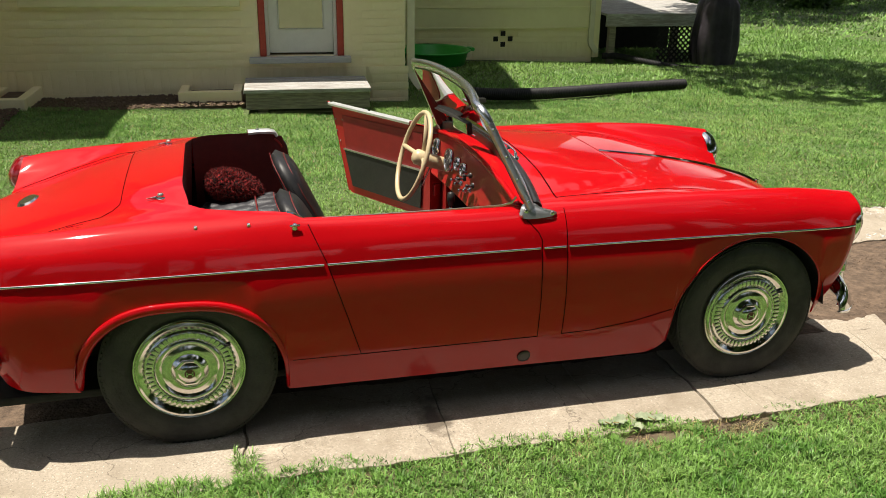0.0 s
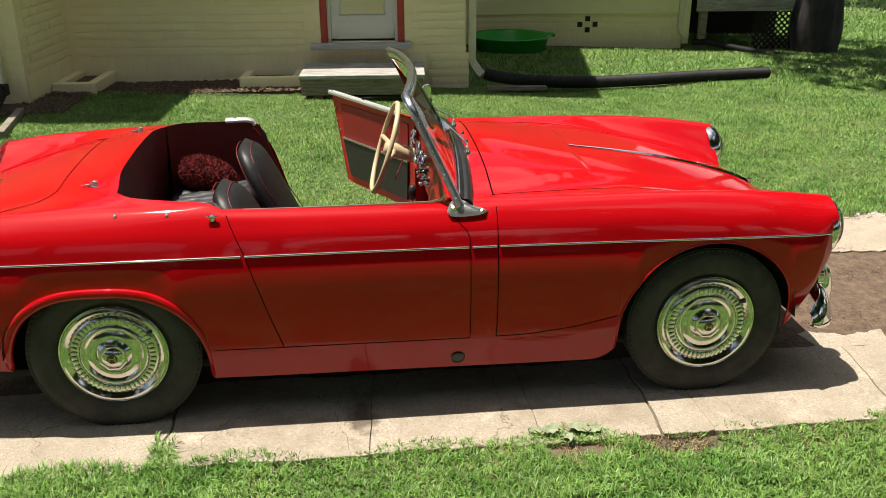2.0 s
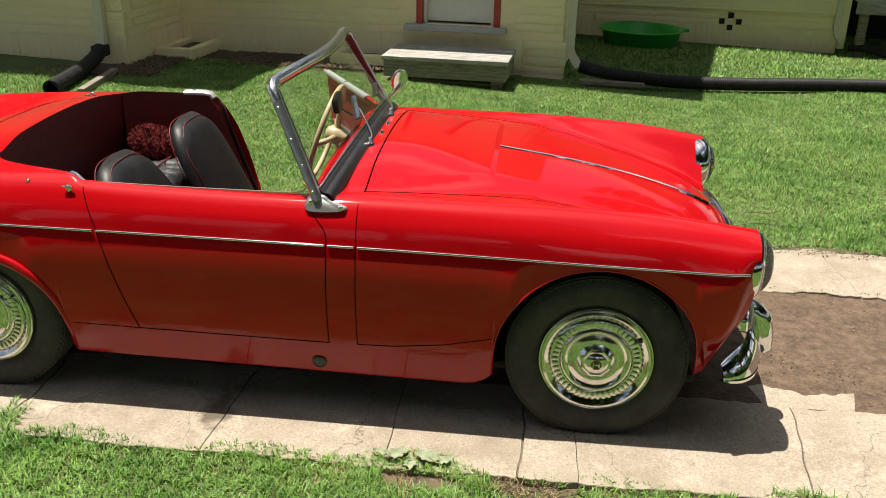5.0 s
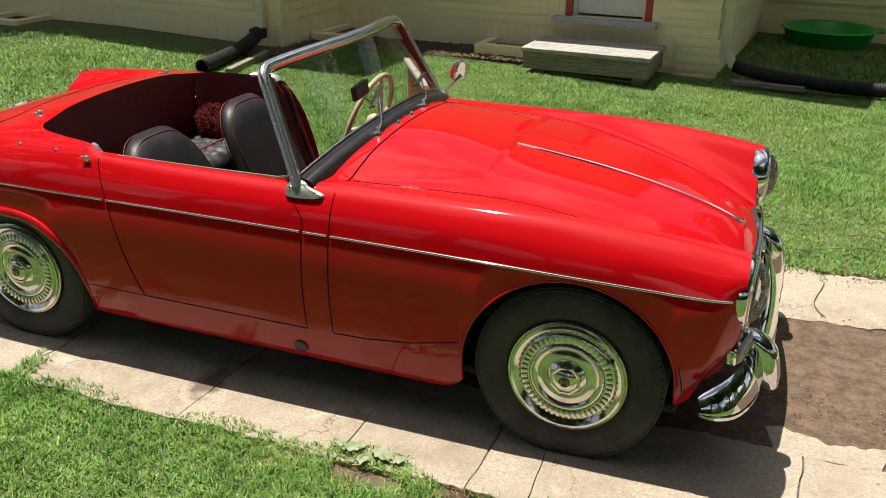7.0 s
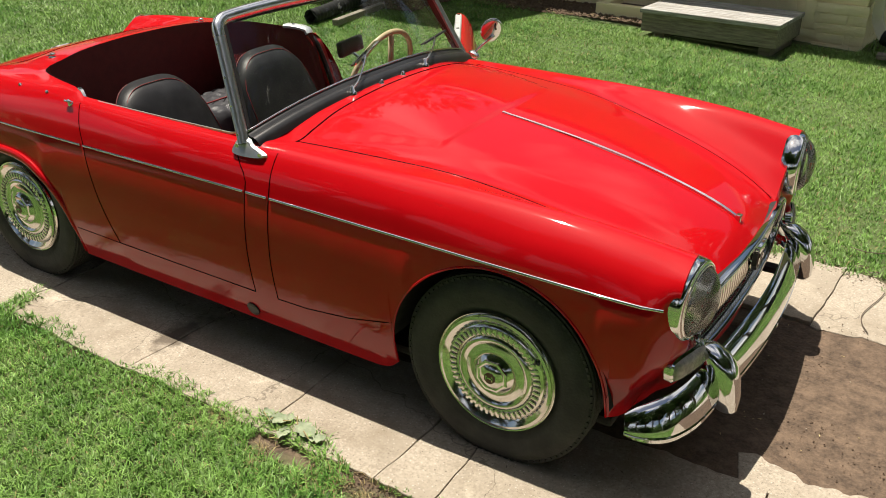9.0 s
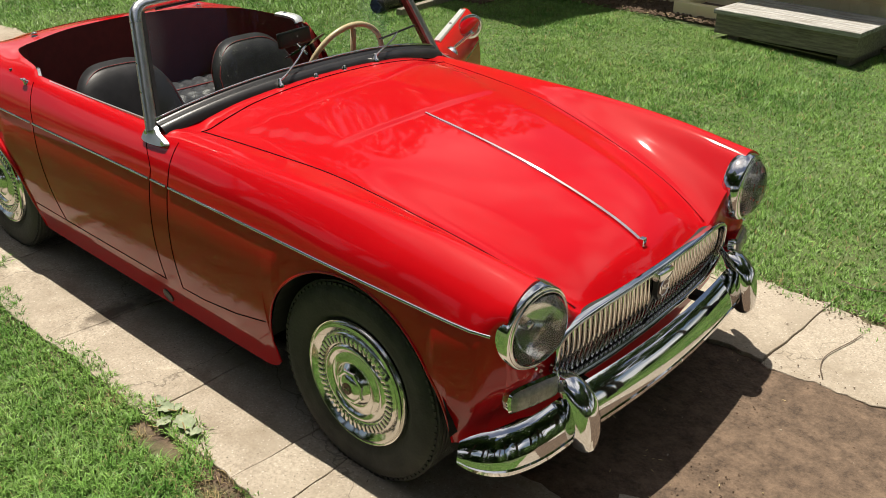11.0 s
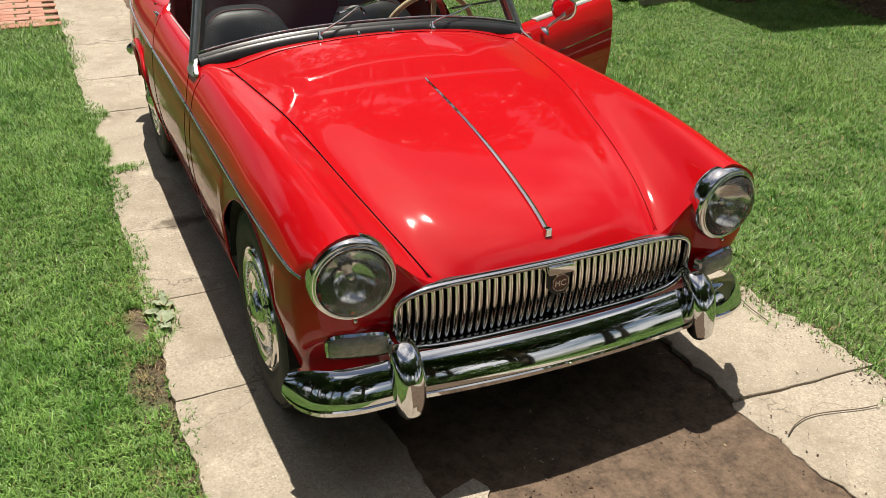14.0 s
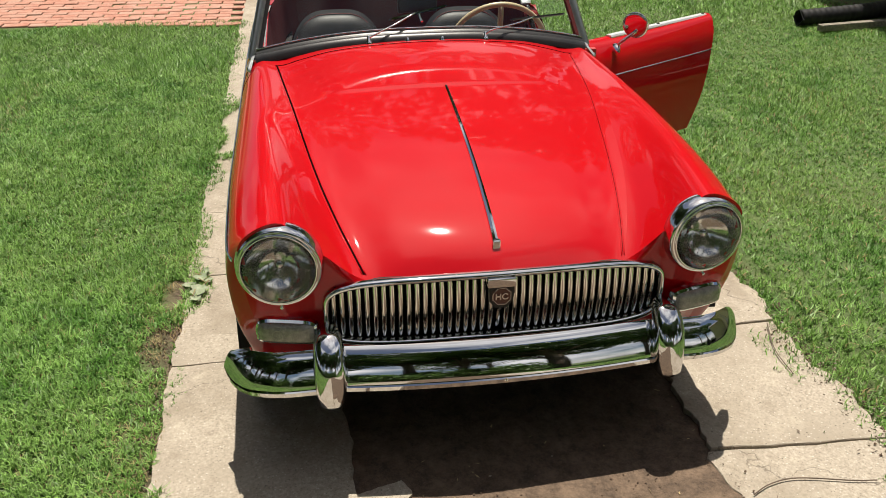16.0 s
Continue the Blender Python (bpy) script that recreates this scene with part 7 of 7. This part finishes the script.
# wall ledge above the left part of the front wall
ledge = loose("window_ledge", box((-3.55, -0.055, 0.835), (DX0 - 0.16, 0.0, 0.98), 0.008), SIDING, "pale painted board ledge under window", "ledge", kind="structure")

# wooden step
step = thing("wooden_step", "weathered grey plank step below the back door", "step")
step.matrix_world = HOUSE
SX0, SX1, SY0, SY1, SZ = -1.55, -0.435, -0.80, -0.16, 0.185
for k in range(3):
    y0 = SY0 + k * (SY1 - SY0) / 3
    part("tread_board", box((SX0 - 0.015, y0 + 0.003, SZ - 0.035), (SX1 + 0.015, y0 + (SY1 - SY0) / 3 - 0.003, SZ), 0.006), GREY_WOOD, step, "silver-grey weathered board")
part("riser_board", box((SX0, SY0 + 0.008, SZ - 0.185), (SX1, SY0 + 0.045, SZ - 0.037), 0.004), BROWN_WOOD, step, "brown front board")
part("side_board", box((SX0, SY0 + 0.046, SZ - 0.185), (SX0 + 0.036, SY1, SZ - 0.037), 0.004), BROWN_WOOD, step)
part("side_board", box((SX1 - 0.036, SY0 + 0.046, SZ - 0.185), (SX1, SY1, SZ - 0.037), 0.004), BROWN_WOOD, step)
for x in (SX0 + 0.10, SX1 - 0.14):
    part("step_foot", box((x, SY0 + 0.06, -0.14), (x + 0.09, SY1, SZ - 0.15), 0.004), BROWN_WOOD, step)
part("tread_nosing", box((SX0 - 0.016, SY0 - 0.012, SZ - 0.036), (SX1 + 0.016, SY0 + 0.002, SZ - 0.001), 0.004), GREY_WOOD, step)


def planter(x0, x1, y0, y1, z0, z1):
    pl = thing("planter_curb", "low cream painted block planter against the wall", "planter")
    pl.matrix_world = HOUSE
    t = 0.085
    part("planter_wall", box((x0, y0, z0), (x1, y0 + t, z1), 0.012), BRICK_PAINT, pl)
    part("planter_wall", box((x0, y0 + t + 0.003, z0), (x0 + t, y1, z1 - 0.003), 0.012), BRICK_PAINT, pl)
    part("planter_wall", box((x1 - t, y0 + t + 0.003, z0), (x1, y1, z1 - 0.003), 0.012), BRICK_PAINT, pl)
    part("planter_soil", box((x0 + t, y0 + t, z0), (x1 - t, y1, z1 - 0.05), 0.006), DIRT, pl, "dark soil")


planter(-2.18, -1.60, -0.40, -0.002, -0.10, 0.10)
planter(-3.84, -3.45, -0.66, -0.002, -0.08, 0.115)
planter(-7.40, -6.80, -1.62, -1.13, -0.02, 0.14)
bedding = slab_wall("planting_bed", [((-3.2, -0.42, -0.06), (-0.5, -0.002, 0.0)), ((-9.0, -1.55, -0.06), (-3.9, -1.122, 0.035))], DIRT, "strip of bare dark soil along house wall", "soil")


def downpipe(name, x, y, z0, z1, w=0.075, d=0.06, kick=(0.08, -0.10)):
    dp = thing(name, "cream painted square metal downpipe", "downpipe")
    dp.matrix_world = HOUSE
    prof = [(-w / 2, -d / 2), (w / 2, -d / 2), (w / 2, d / 2), (-w / 2, d / 2)]
    pts = [(x, y, z1), (x, y, z0 + 0.16), (x + kick[0] * 0.15, y + kick[1] * 0.15, z0 + 0.11), (x + kick[0] * 0.6, y + kick[1] * 0.6, z0 + 0.045), (x + kick[0], y + kick[1], z0)]
    part("pipe", add_sweep(bmesh.new(), pts, prof, up=(0, -1, 0.05)), PIPE_CREAM, dp, auto=40)
    part("bracket", box((x - w / 2 - 0.02, y - 0.002, z0 + 0.9), (x + w / 2 + 0.02, y + d / 2 + 0.004, z0 + 0.93), 0.002), PIPE_CREAM, dp)
    return dp


downpipe("downpipe", 0.075, 0.09, 0.02, 2.98, kick=(0.10, -0.07))
downpipe("downpipe", -4.06, -1.165, 0.17, 2.98, kick=(0.02, -0.06))
downpipe("downpipe", 3.36, 3.955, -0.22, 2.98, kick=(0.10, -0.02))


def corrugated(name, pts, r, label, pitch=0.022, depth=0.12, smooth_ends=0):
    """Ribbed black drain hose along a curve."""
    path = spline(pts, 60)
    total = sum((b - a).length for a, b in zip(path, path[1:]))
    n = int(total / pitch * 4)
    acc, out, i, run = [0.0], [], 0, 0.0
    for a, b in zip(path, path[1:]):
        acc.append(acc[-1] + (b - a).length)
    P = np.array([tuple(p) for p in path])
    s = np.linspace(0, acc[-1], n)
    Q = [Vector([np.interp(v, acc, P[:, c]) for c in range(3)]) for v in s]
    sc = [1.0 - depth * (1 if k % 4 in (0, 1) else 0) for k in range(n)]
    h = thing(name, label, "hose")
    bm = add_sweep(bmesh.new(), Q, disc_profile(r, 14), scale=sc, caps=False)
    part("ribbed_hose", bm, PIPE_BLACK, h, auto=60)
    part("hose_bore", add_sweep(bmesh.new(), [Q[0] - (Q[1] - Q[0]) * 0, Q[n // 12]], disc_profile(r * 0.84, 14), caps=False), DARK, h)
    part("hose_bore", add_sweep(bmesh.new(), [Q[-1], Q[-1 - n // 12]], disc_profile(r * 0.84, 14), caps=False), DARK, h)
    e = (Q[-1] - Q[-2]).normalized()
    part("hose_lip", tube([Q[-1] + v * r for v in [Vector((0, 0, 1)), e.cross(Vector((0, 0, 1))).normalized(), Vector((0, 0, -1)), -e.cross(Vector((0, 0, 1))).normalized()]], r * 0.10, 6, closed=True, up=e), PIPE_BLACK, h)
    return h


corrugated("drain_hose", [(1.16, 5.30, 0.06), (1.40, 5.25, 0.015), (2.0, 5.28, -0.045), (2.75, 5.50, -0.088), (3.5, 5.76, -0.115), (4.1, 5.94, -0.138), (4.46, 6.03, -0.148)], 0.062, "long ribbed black drain hose lying on the lawn")
corrugated("drain_hose", [(4.78, 9.06, -0.27), (5.0, 8.95, -0.265), (5.3, 8.75, -0.32), (5.7, 8.5, -0.375), (6.1, 8.25, -0.395)], 0.05, "thin ribbed grey drain hose by the deck")
corrugated("drain_spout", [(-3.13, 4.46, 0.19), (-3.12, 4.34, 0.14), (-3.09, 4.05, 0.10), (-3.05, 3.70, 0.085), (-3.02, 3.38, 0.075)], 0.064, "short black plastic spout below the downpipe", 0.05, 0.05)
collar = thing("spout_collar", "square black adaptor joining downpipe and spout", "adaptor")
part("collar", box((-3.19, 4.40, 0.13), (-3.07, 4.53, 0.225), 0.012), PIPE_BLACK, collar)
splash = thing("wooden_splash_board", "narrow weathered board lying beside the spout", "board")
part("board", box((-0.03, -0.42, 0), (0.03, 0.42, 0.05), 0.006, pose(-2.86, 3.85, 0.02, 0, 0, 8)), BROWN_WOOD, splash)
plank = thing("timber_plank", "grey timber offcut lying below the drain hose", "board")
part("board", box((-0.30, -0.045, 0), (0.30, 0.045, 0.04), 0.005, pose(1.46, 5.17, -0.085, 0, 1.5, 2)), BROWN_WOOD, plank)

# siding on the rear addition, lap by lap
for k in range(10):
    z0 = 0.13 + 0.29 * k
    if z0 > 2.9:
        break
    b = part("siding_board", box((0.002, 3.972, z0), (3.40, 3.9995, z0 + 0.288), 0.003, Matrix.Translation((0, 0, 0)) ), SIDING, wall_back)
    part("siding_lip", box((0.002, 3.958, z0), (3.40, 3.9715, z0 + 0.022), 0.003), SIDING, wall_back)
part("corner_board", box((3.402, 3.94, -0.30), (3.49, 4.03, 2.95), 0.004), SIDING, wall_back)
# four vent blocks; dark plates stand in for the shade inside them
for dx, dz in ((-0.11, 0), (0.11, 0), (0, 0.078), (0, -0.078)):
    part("vent_hole", box((2.02 + dx - 0.036, 3.984, -0.02 + dz - 0.036), (2.02 + dx + 0.036, 3.992, -0.02 + dz + 0.036), 0.003), DARK, wall_back, "square dark plate for the shade inside a vent")

# green tub
def build_tub():
    t = thing("plastic_tub", "bright green plastic paddling tub on the lawn in shade", "tub", at=(2.06, 8.70, -0.285))
    part("shell", lathe([(0.0, 0.02), (0.38, 0.02), (0.42, 0.04), (0.465, 0.19), (0.505, 0.205), (0.52, 0.192), (0.505, 0.184), (0.48, 0.18), (0.435, 0.02), (0.40, 0.0), (0.0, 0.0)], 64, Matrix.Diagonal((1.05, 1.05, 1.12, 1)), "z"), GREEN_PLASTIC, t, smooth=True)
    part("handle", box((0.52, -0.08, 0.195), (0.60, 0.08, 0.240), 0.018, seg=3), GREEN_PLASTIC, t, auto=50)


build_tub()

# deck, lattice and covered grill
deck = thing("deck", "raised grey timber deck with dark lattice below", "deck")
deck.matrix_world = HOUSE
for k in range(16):
    part("deck_board", box((3.52, 3.80 + k * 0.15, 0.32), (5.62, 3.944 + k * 0.15, 0.355), 0.004), GREY_WOOD, deck)
part("deck_fascia", box((3.52, 3.76, 0.17), (5.62, 3.797, 0.353), 0.004), GREY_WOOD, deck, "grey edge board")
for x in (3.6, 4.6, 5.5):
    part("deck_post", box((x, 3.82, -0.6), (x + 0.1, 3.92, 0.32), 0.005), BROWN_WOOD, deck)
part("deck_back", box((3.52, 6.2, -0.7), (5.62, 6.24, 0.32), 0.004), DARK, deck)
for k in range(-8, 30):
    for d in (-1, 1):
        x = 4.35 + k * 0.085
        seg = []
        for t in np.linspace(0, 1, 13):
            q = (x + d * (t - 0.5) * 0.55, 3.80 + 0.006 * d, -0.36 + t * 0.55)
            if 4.35 <= q[0] <= 5.58:
                seg.append(q)
        if len(seg) > 1:
            part("lattice_strip", add_sweep(bmesh.new(), [seg[0], seg[-1]], [(-0.012, -0.003), (0.012, -0.003), (0.012, 0.003), (-0.012, 0.003)], up=(0, 1, 0)), DARK, deck)


def build_grill():
    gr = thing("covered_grill", "barbecue grill under a loose black cover", "grill", at=(6.44, 8.75, -0.43))
    bm = bmesh.new()
    rows = []
    for i in range(25):
        h = i / 24
        row = []
        for j in range(48):
            a = 2 * math.pi * j / 48
            rx, ry = 0.27 + 0.045 * math.sin(h * 5), 0.27
            sq = (abs(math.cos(a)) ** 4 + abs(math.sin(a)) ** 4) ** -0.25
            fold = 1 + 0.06 * math.sin(a * 9 + 3 * h) * (1 - h * 0.5) + 0.03 * math.sin(a * 17 - 5 * h)
            k = (1 - 0.45 * max(0, h - 0.75) / 0.25) * fold
            row.append(bm.verts.new((rx * sq * k * math.cos(a), ry * sq * k * math.sin(a), 0.06 + 1.15 * h)))
        rows.append(row)
    for r0, r1 in zip(rows, rows[1:]):
        for j in range(48):
            bm.faces.new((r0[j], r0[(j + 1) % 48], r1[(j + 1) % 48], r1[j]))
    bm.faces.new(rows[-1])
    part("cover", bm, COVER, gr, "wrinkled black cover", smooth=True)
    for x in (-0.2, 0.2):
        part("wheel", lathe([(0, -0.02), (0.06, -0.02), (0.07, 0), (0.06, 0.02), (0, 0.02)], 20, Matrix.Translation((x, 0, 0.07))), BLACK, gr, smooth=True)


build_grill()

# ---------------------------------------------------------------- plants and litter


def leaf_cloud(rng, blobs, n, size):
    vs, fs = [], []
    for _ in range(n):
        c, r = rng.choice(blobs)
        d = Vector((rng.gauss(0, 1), rng.gauss(0, 1), rng.gauss(0, 1))).normalized()
        p = Vector(c) + Vector((d.x * r[0], d.y * r[1], d.z * r[2])) * rng.uniform(0.45, 1.0) ** 0.5
        a = Vector((rng.gauss(0, 1), rng.gauss(0, 1), rng.gauss(0, 0.6))).normalized()
        b = a.cross(Vector((rng.gauss(0, 1), rng.gauss(0, 1), rng.gauss(0, 1)))).normalized()
        s = size * rng.uniform(0.6, 1.3)
        k = len(vs)
        vs += [p - a * s, p + b * s * 0.45, p + a * s, p - b * s * 0.45]
        fs.append((k, k + 1, k + 2, k + 3))
    return vs, fs


def build_tree(x, y, h, spread, seed, leaves=9000, size=0.16, lean=(0, 0)):
    rng = random.Random(seed)
    z = float(sheet_z(np.array([x]), np.array([y]))[0])
    t = thing("tree", "tall broad-leaved tree with dense green crown, out of view", "tree", "trees round the lawn", (x, y, z))
    limbs = bmesh.new()
    top = Vector((rng.uniform(-0.3, 0.3), rng.uniform(-0.3, 0.3), h * 0.55))
    trunk = spline([(0, 0, -0.1), (0.05, 0.03, h * 0.2), tuple(top)], 6)
    part("trunk", tube(trunk, 0.2 * h / 9, 12, scale=[1.15 - 0.55 * k / (len(trunk) - 1) for k in range(len(trunk))], up=(1, 0, 0)), BARK, t, smooth=True)
    blobs = []
    for k in range(9):
        a = k * 2.4 + rng.uniform(-0.4, 0.4)
        hh = h * rng.uniform(0.50, 0.92)
        r = spread * rng.uniform(0.35, 0.85)
        e = Vector((r * math.cos(a) + lean[0], r * math.sin(a) + lean[1], hh))
        s = Vector((0, 0, h * rng.uniform(0.28, 0.5)))
        pts = spline([s, s.lerp(e, 0.5) + Vector((0, 0, 0.2)), e], 5)
        part("limb", tube(pts, 0.07 * h / 9, 7, scale=[1 - 0.75 * q / (len(pts) - 1) for q in range(len(pts))], up=(1, 0, 0.3)), BARK, t, smooth=True)
        rad = spread * rng.uniform(0.30, 0.46)
        blobs.append((e, (rad, rad, rad * 0.72)))
    blobs.append((Vector((lean[0], lean[1], h * 0.92)), (spread * 0.4, spread * 0.4, h * 0.12)))
    vs, fs = leaf_cloud(rng, blobs, leaves, size)
    obj("crown", vs, fs, LEAF, t, "ragged green leafy crown")
    return t


# Last six are unseen, added to keep low sky light off the car's side.
for k, (x, y, h, s) in enumerate(((12.5, 19.0, 11, 4.2), (17.5, 12.5, 12, 5.0), (18.0, 22.0, 12, 5.0), (-10.5, 11.5, 12, 5.0), (-13.5, -2.5, 11, 4.5), (-11.0, 5.0, 12, 4.0), (14.0, -4.0, 9, 4.0), (9.0, -13.0, 10, 4.5), (-2.0, -16.0, 10, 4.5), (20.0, 3.0, 10, 4.5), (11.5, 0.8, 9, 3.2), (10.5, -6.5, 9, 3.4), (-9.0, -13.0, 11, 4.5), (8.2, -8.6, 8, 3.3), (12.5, -10.5, 10, 4.0), (13.2, 4.0, 9, 3.4), (4.0, -12.0, 9, 3.8), (9.6, -2.6, 9, 3.6), (10.0, 3.2, 10, 3.8), (13.0, -0.8, 11, 4.2), (-5.5, -10.5, 12, 4.6), (0.8, -10.8, 12, 4.6), (6.0, -10.0, 11, 4.2), (-9.5, -9.0, 12, 4.6), (-2.4, -9.6, 12, 4.8), (3.5, -9.4, 11, 4.4))):
    build_tree(x, y, h, s, 30 + k, 7000, 0.20)
build_tree(10.2, 6.2, 8.5, 3.6, 51, 6000, 0.17, (-3.6, 0.4))
build_tree(9.5, 22.5, 11, 4.6, 52, 9000, 0.18, (1.0, 0))


def build_shrub(x, y, r, seed):
    rng = random.Random(seed)
    z = float(sheet_z(np.array([x]), np.array([y]))[0])
    sh = thing("shrub", "loose green garden shrub at the lawn's edge, nearer rows added unseen", "shrub", "far shrubs", (x, y, z))
    blobs = [(Vector((rng.uniform(-r, r) * 0.6, rng.uniform(-r, r) * 0.4, r * rng.uniform(0.3, 0.8))), (r * 0.6, r * 0.5, r * 0.5)) for _ in range(6)]
    vs, fs = leaf_cloud(rng, blobs, 1800, 0.09)
    obj("foliage", vs, fs, BUNCH, sh)
    for k in range(5):
        part("stem", tube([(0, 0, -0.05), (rng.uniform(-r, r) * 0.5, rng.uniform(-r, r) * 0.4, r * 0.7)], 0.02, 6), BARK, sh)


for k in range(16):
    build_shrub(6.5 + k * 1.45, 21.5 + 1.5 * math.sin(k * 1.9) - 0.25 * k, 1.1 + 0.35 * math.sin(k * 2.7), 60 + k)

# Unseen row added to fill bright horizon gaps mirrored in the bumper.
for k in range(14):
    build_shrub(9.2 + 1.2 * math.sin(k * 2.3), -9.5 + k * 0.86, 1.15 + 0.3 * math.sin(k * 1.7), 90 + k)

# Another unseen row, added to block the bright horizon from the car's side.
for k in range(18):
    build_shrub(-11.0 + k * 1.15, -8.3 + 0.5 * math.sin(k * 2.1), 1.35 + 0.35 * math.sin(k * 1.3), 120 + k)

# dead leaves by the strip's edge
def dead_leaf(x, y, z, size, yaw, tilt, seed):
    rng = random.Random(seed)
    lf = thing("fallen_leaf", "curled pale green fallen leaf on the drive's edge", "leaf", "fallen leaves", (x, y, z))
    bm = bmesh.new()
    n = 9
    rows = []
    for i in range(n):
        u = i / (n - 1)
        w = size * 0.36 * math.sin(math.pi * min(1, u * 0.92 + 0.06)) ** 0.7 * (1 + 0.25 * math.sin(u * 19 + seed))
        rows.append([bm.verts.new(pose(0, 0, 0, 0, tilt, yaw) @ Vector((size * (u - 0.5), w * v, size * (0.05 * math.sin(u * 3.1 + seed) + 0.13 * v * v + 0.04 * rng.uniform(-1, 1))))) for v in (-1, -0.5, 0, 0.5, 1)])
    for r0, r1 in zip(rows, rows[1:]):
        for j in range(4):
            bm.faces.new((r0[j], r0[j + 1], r1[j + 1], r1[j]))
    part("blade", bm, DEAD_LEAF, lf, smooth=True)
    part("stalk", tube([pose(0, 0, 0, 0, tilt, yaw) @ Vector((-size * 0.5, 0, 0)), pose(0, 0, 0, 0, tilt, yaw) @ Vector((-size * 0.85, 0.02, 0.012))], 0.002, 5), DRY, lf)


for k, (x, y, s, yaw, tl) in enumerate(((0.42, -0.870, 0.15, 20, -6), (0.52, -0.868, 0.18, -12, 5), (0.47, -0.905, 0.12, 100, -12), (0.37, -0.860, 0.12, 165, 6), (0.57, -0.875, 0.12, 30, 4), (0.44, -0.840, 0.08, 130, 8))):
    dead_leaf(x, y, 0.010, s * 0.42, yaw, tl * 0.3, k)
# fallen twigs on the far strip
for k, pts in enumerate(([(1.796, 0.60, 0.003), (1.767, 0.66, 0.004), (1.758, 0.74, 0.004), (1.79, 0.877, 0.004), (1.80, 0.935, 0.006)], [(1.628, 1.23, 0.030), (1.72, 1.216, 0.034), (1.937, 1.327, 0.034), (2.054, 1.326, 0.032)], [(1.915, 1.491, 0.030), (1.98, 1.50, 0.034), (2.10, 1.49, 0.034)], [(1.05, 1.02, 0.012), (1.20, 0.97, 0.010), (1.33, 0.96, 0.010)])):
    tw = thing("twig", "thin dry brown twig on the ground", "twig", "fallen twigs")
    part("stem", tube(spline(pts, 6), 0.0018, 6), BARK, tw)
build_pavers()
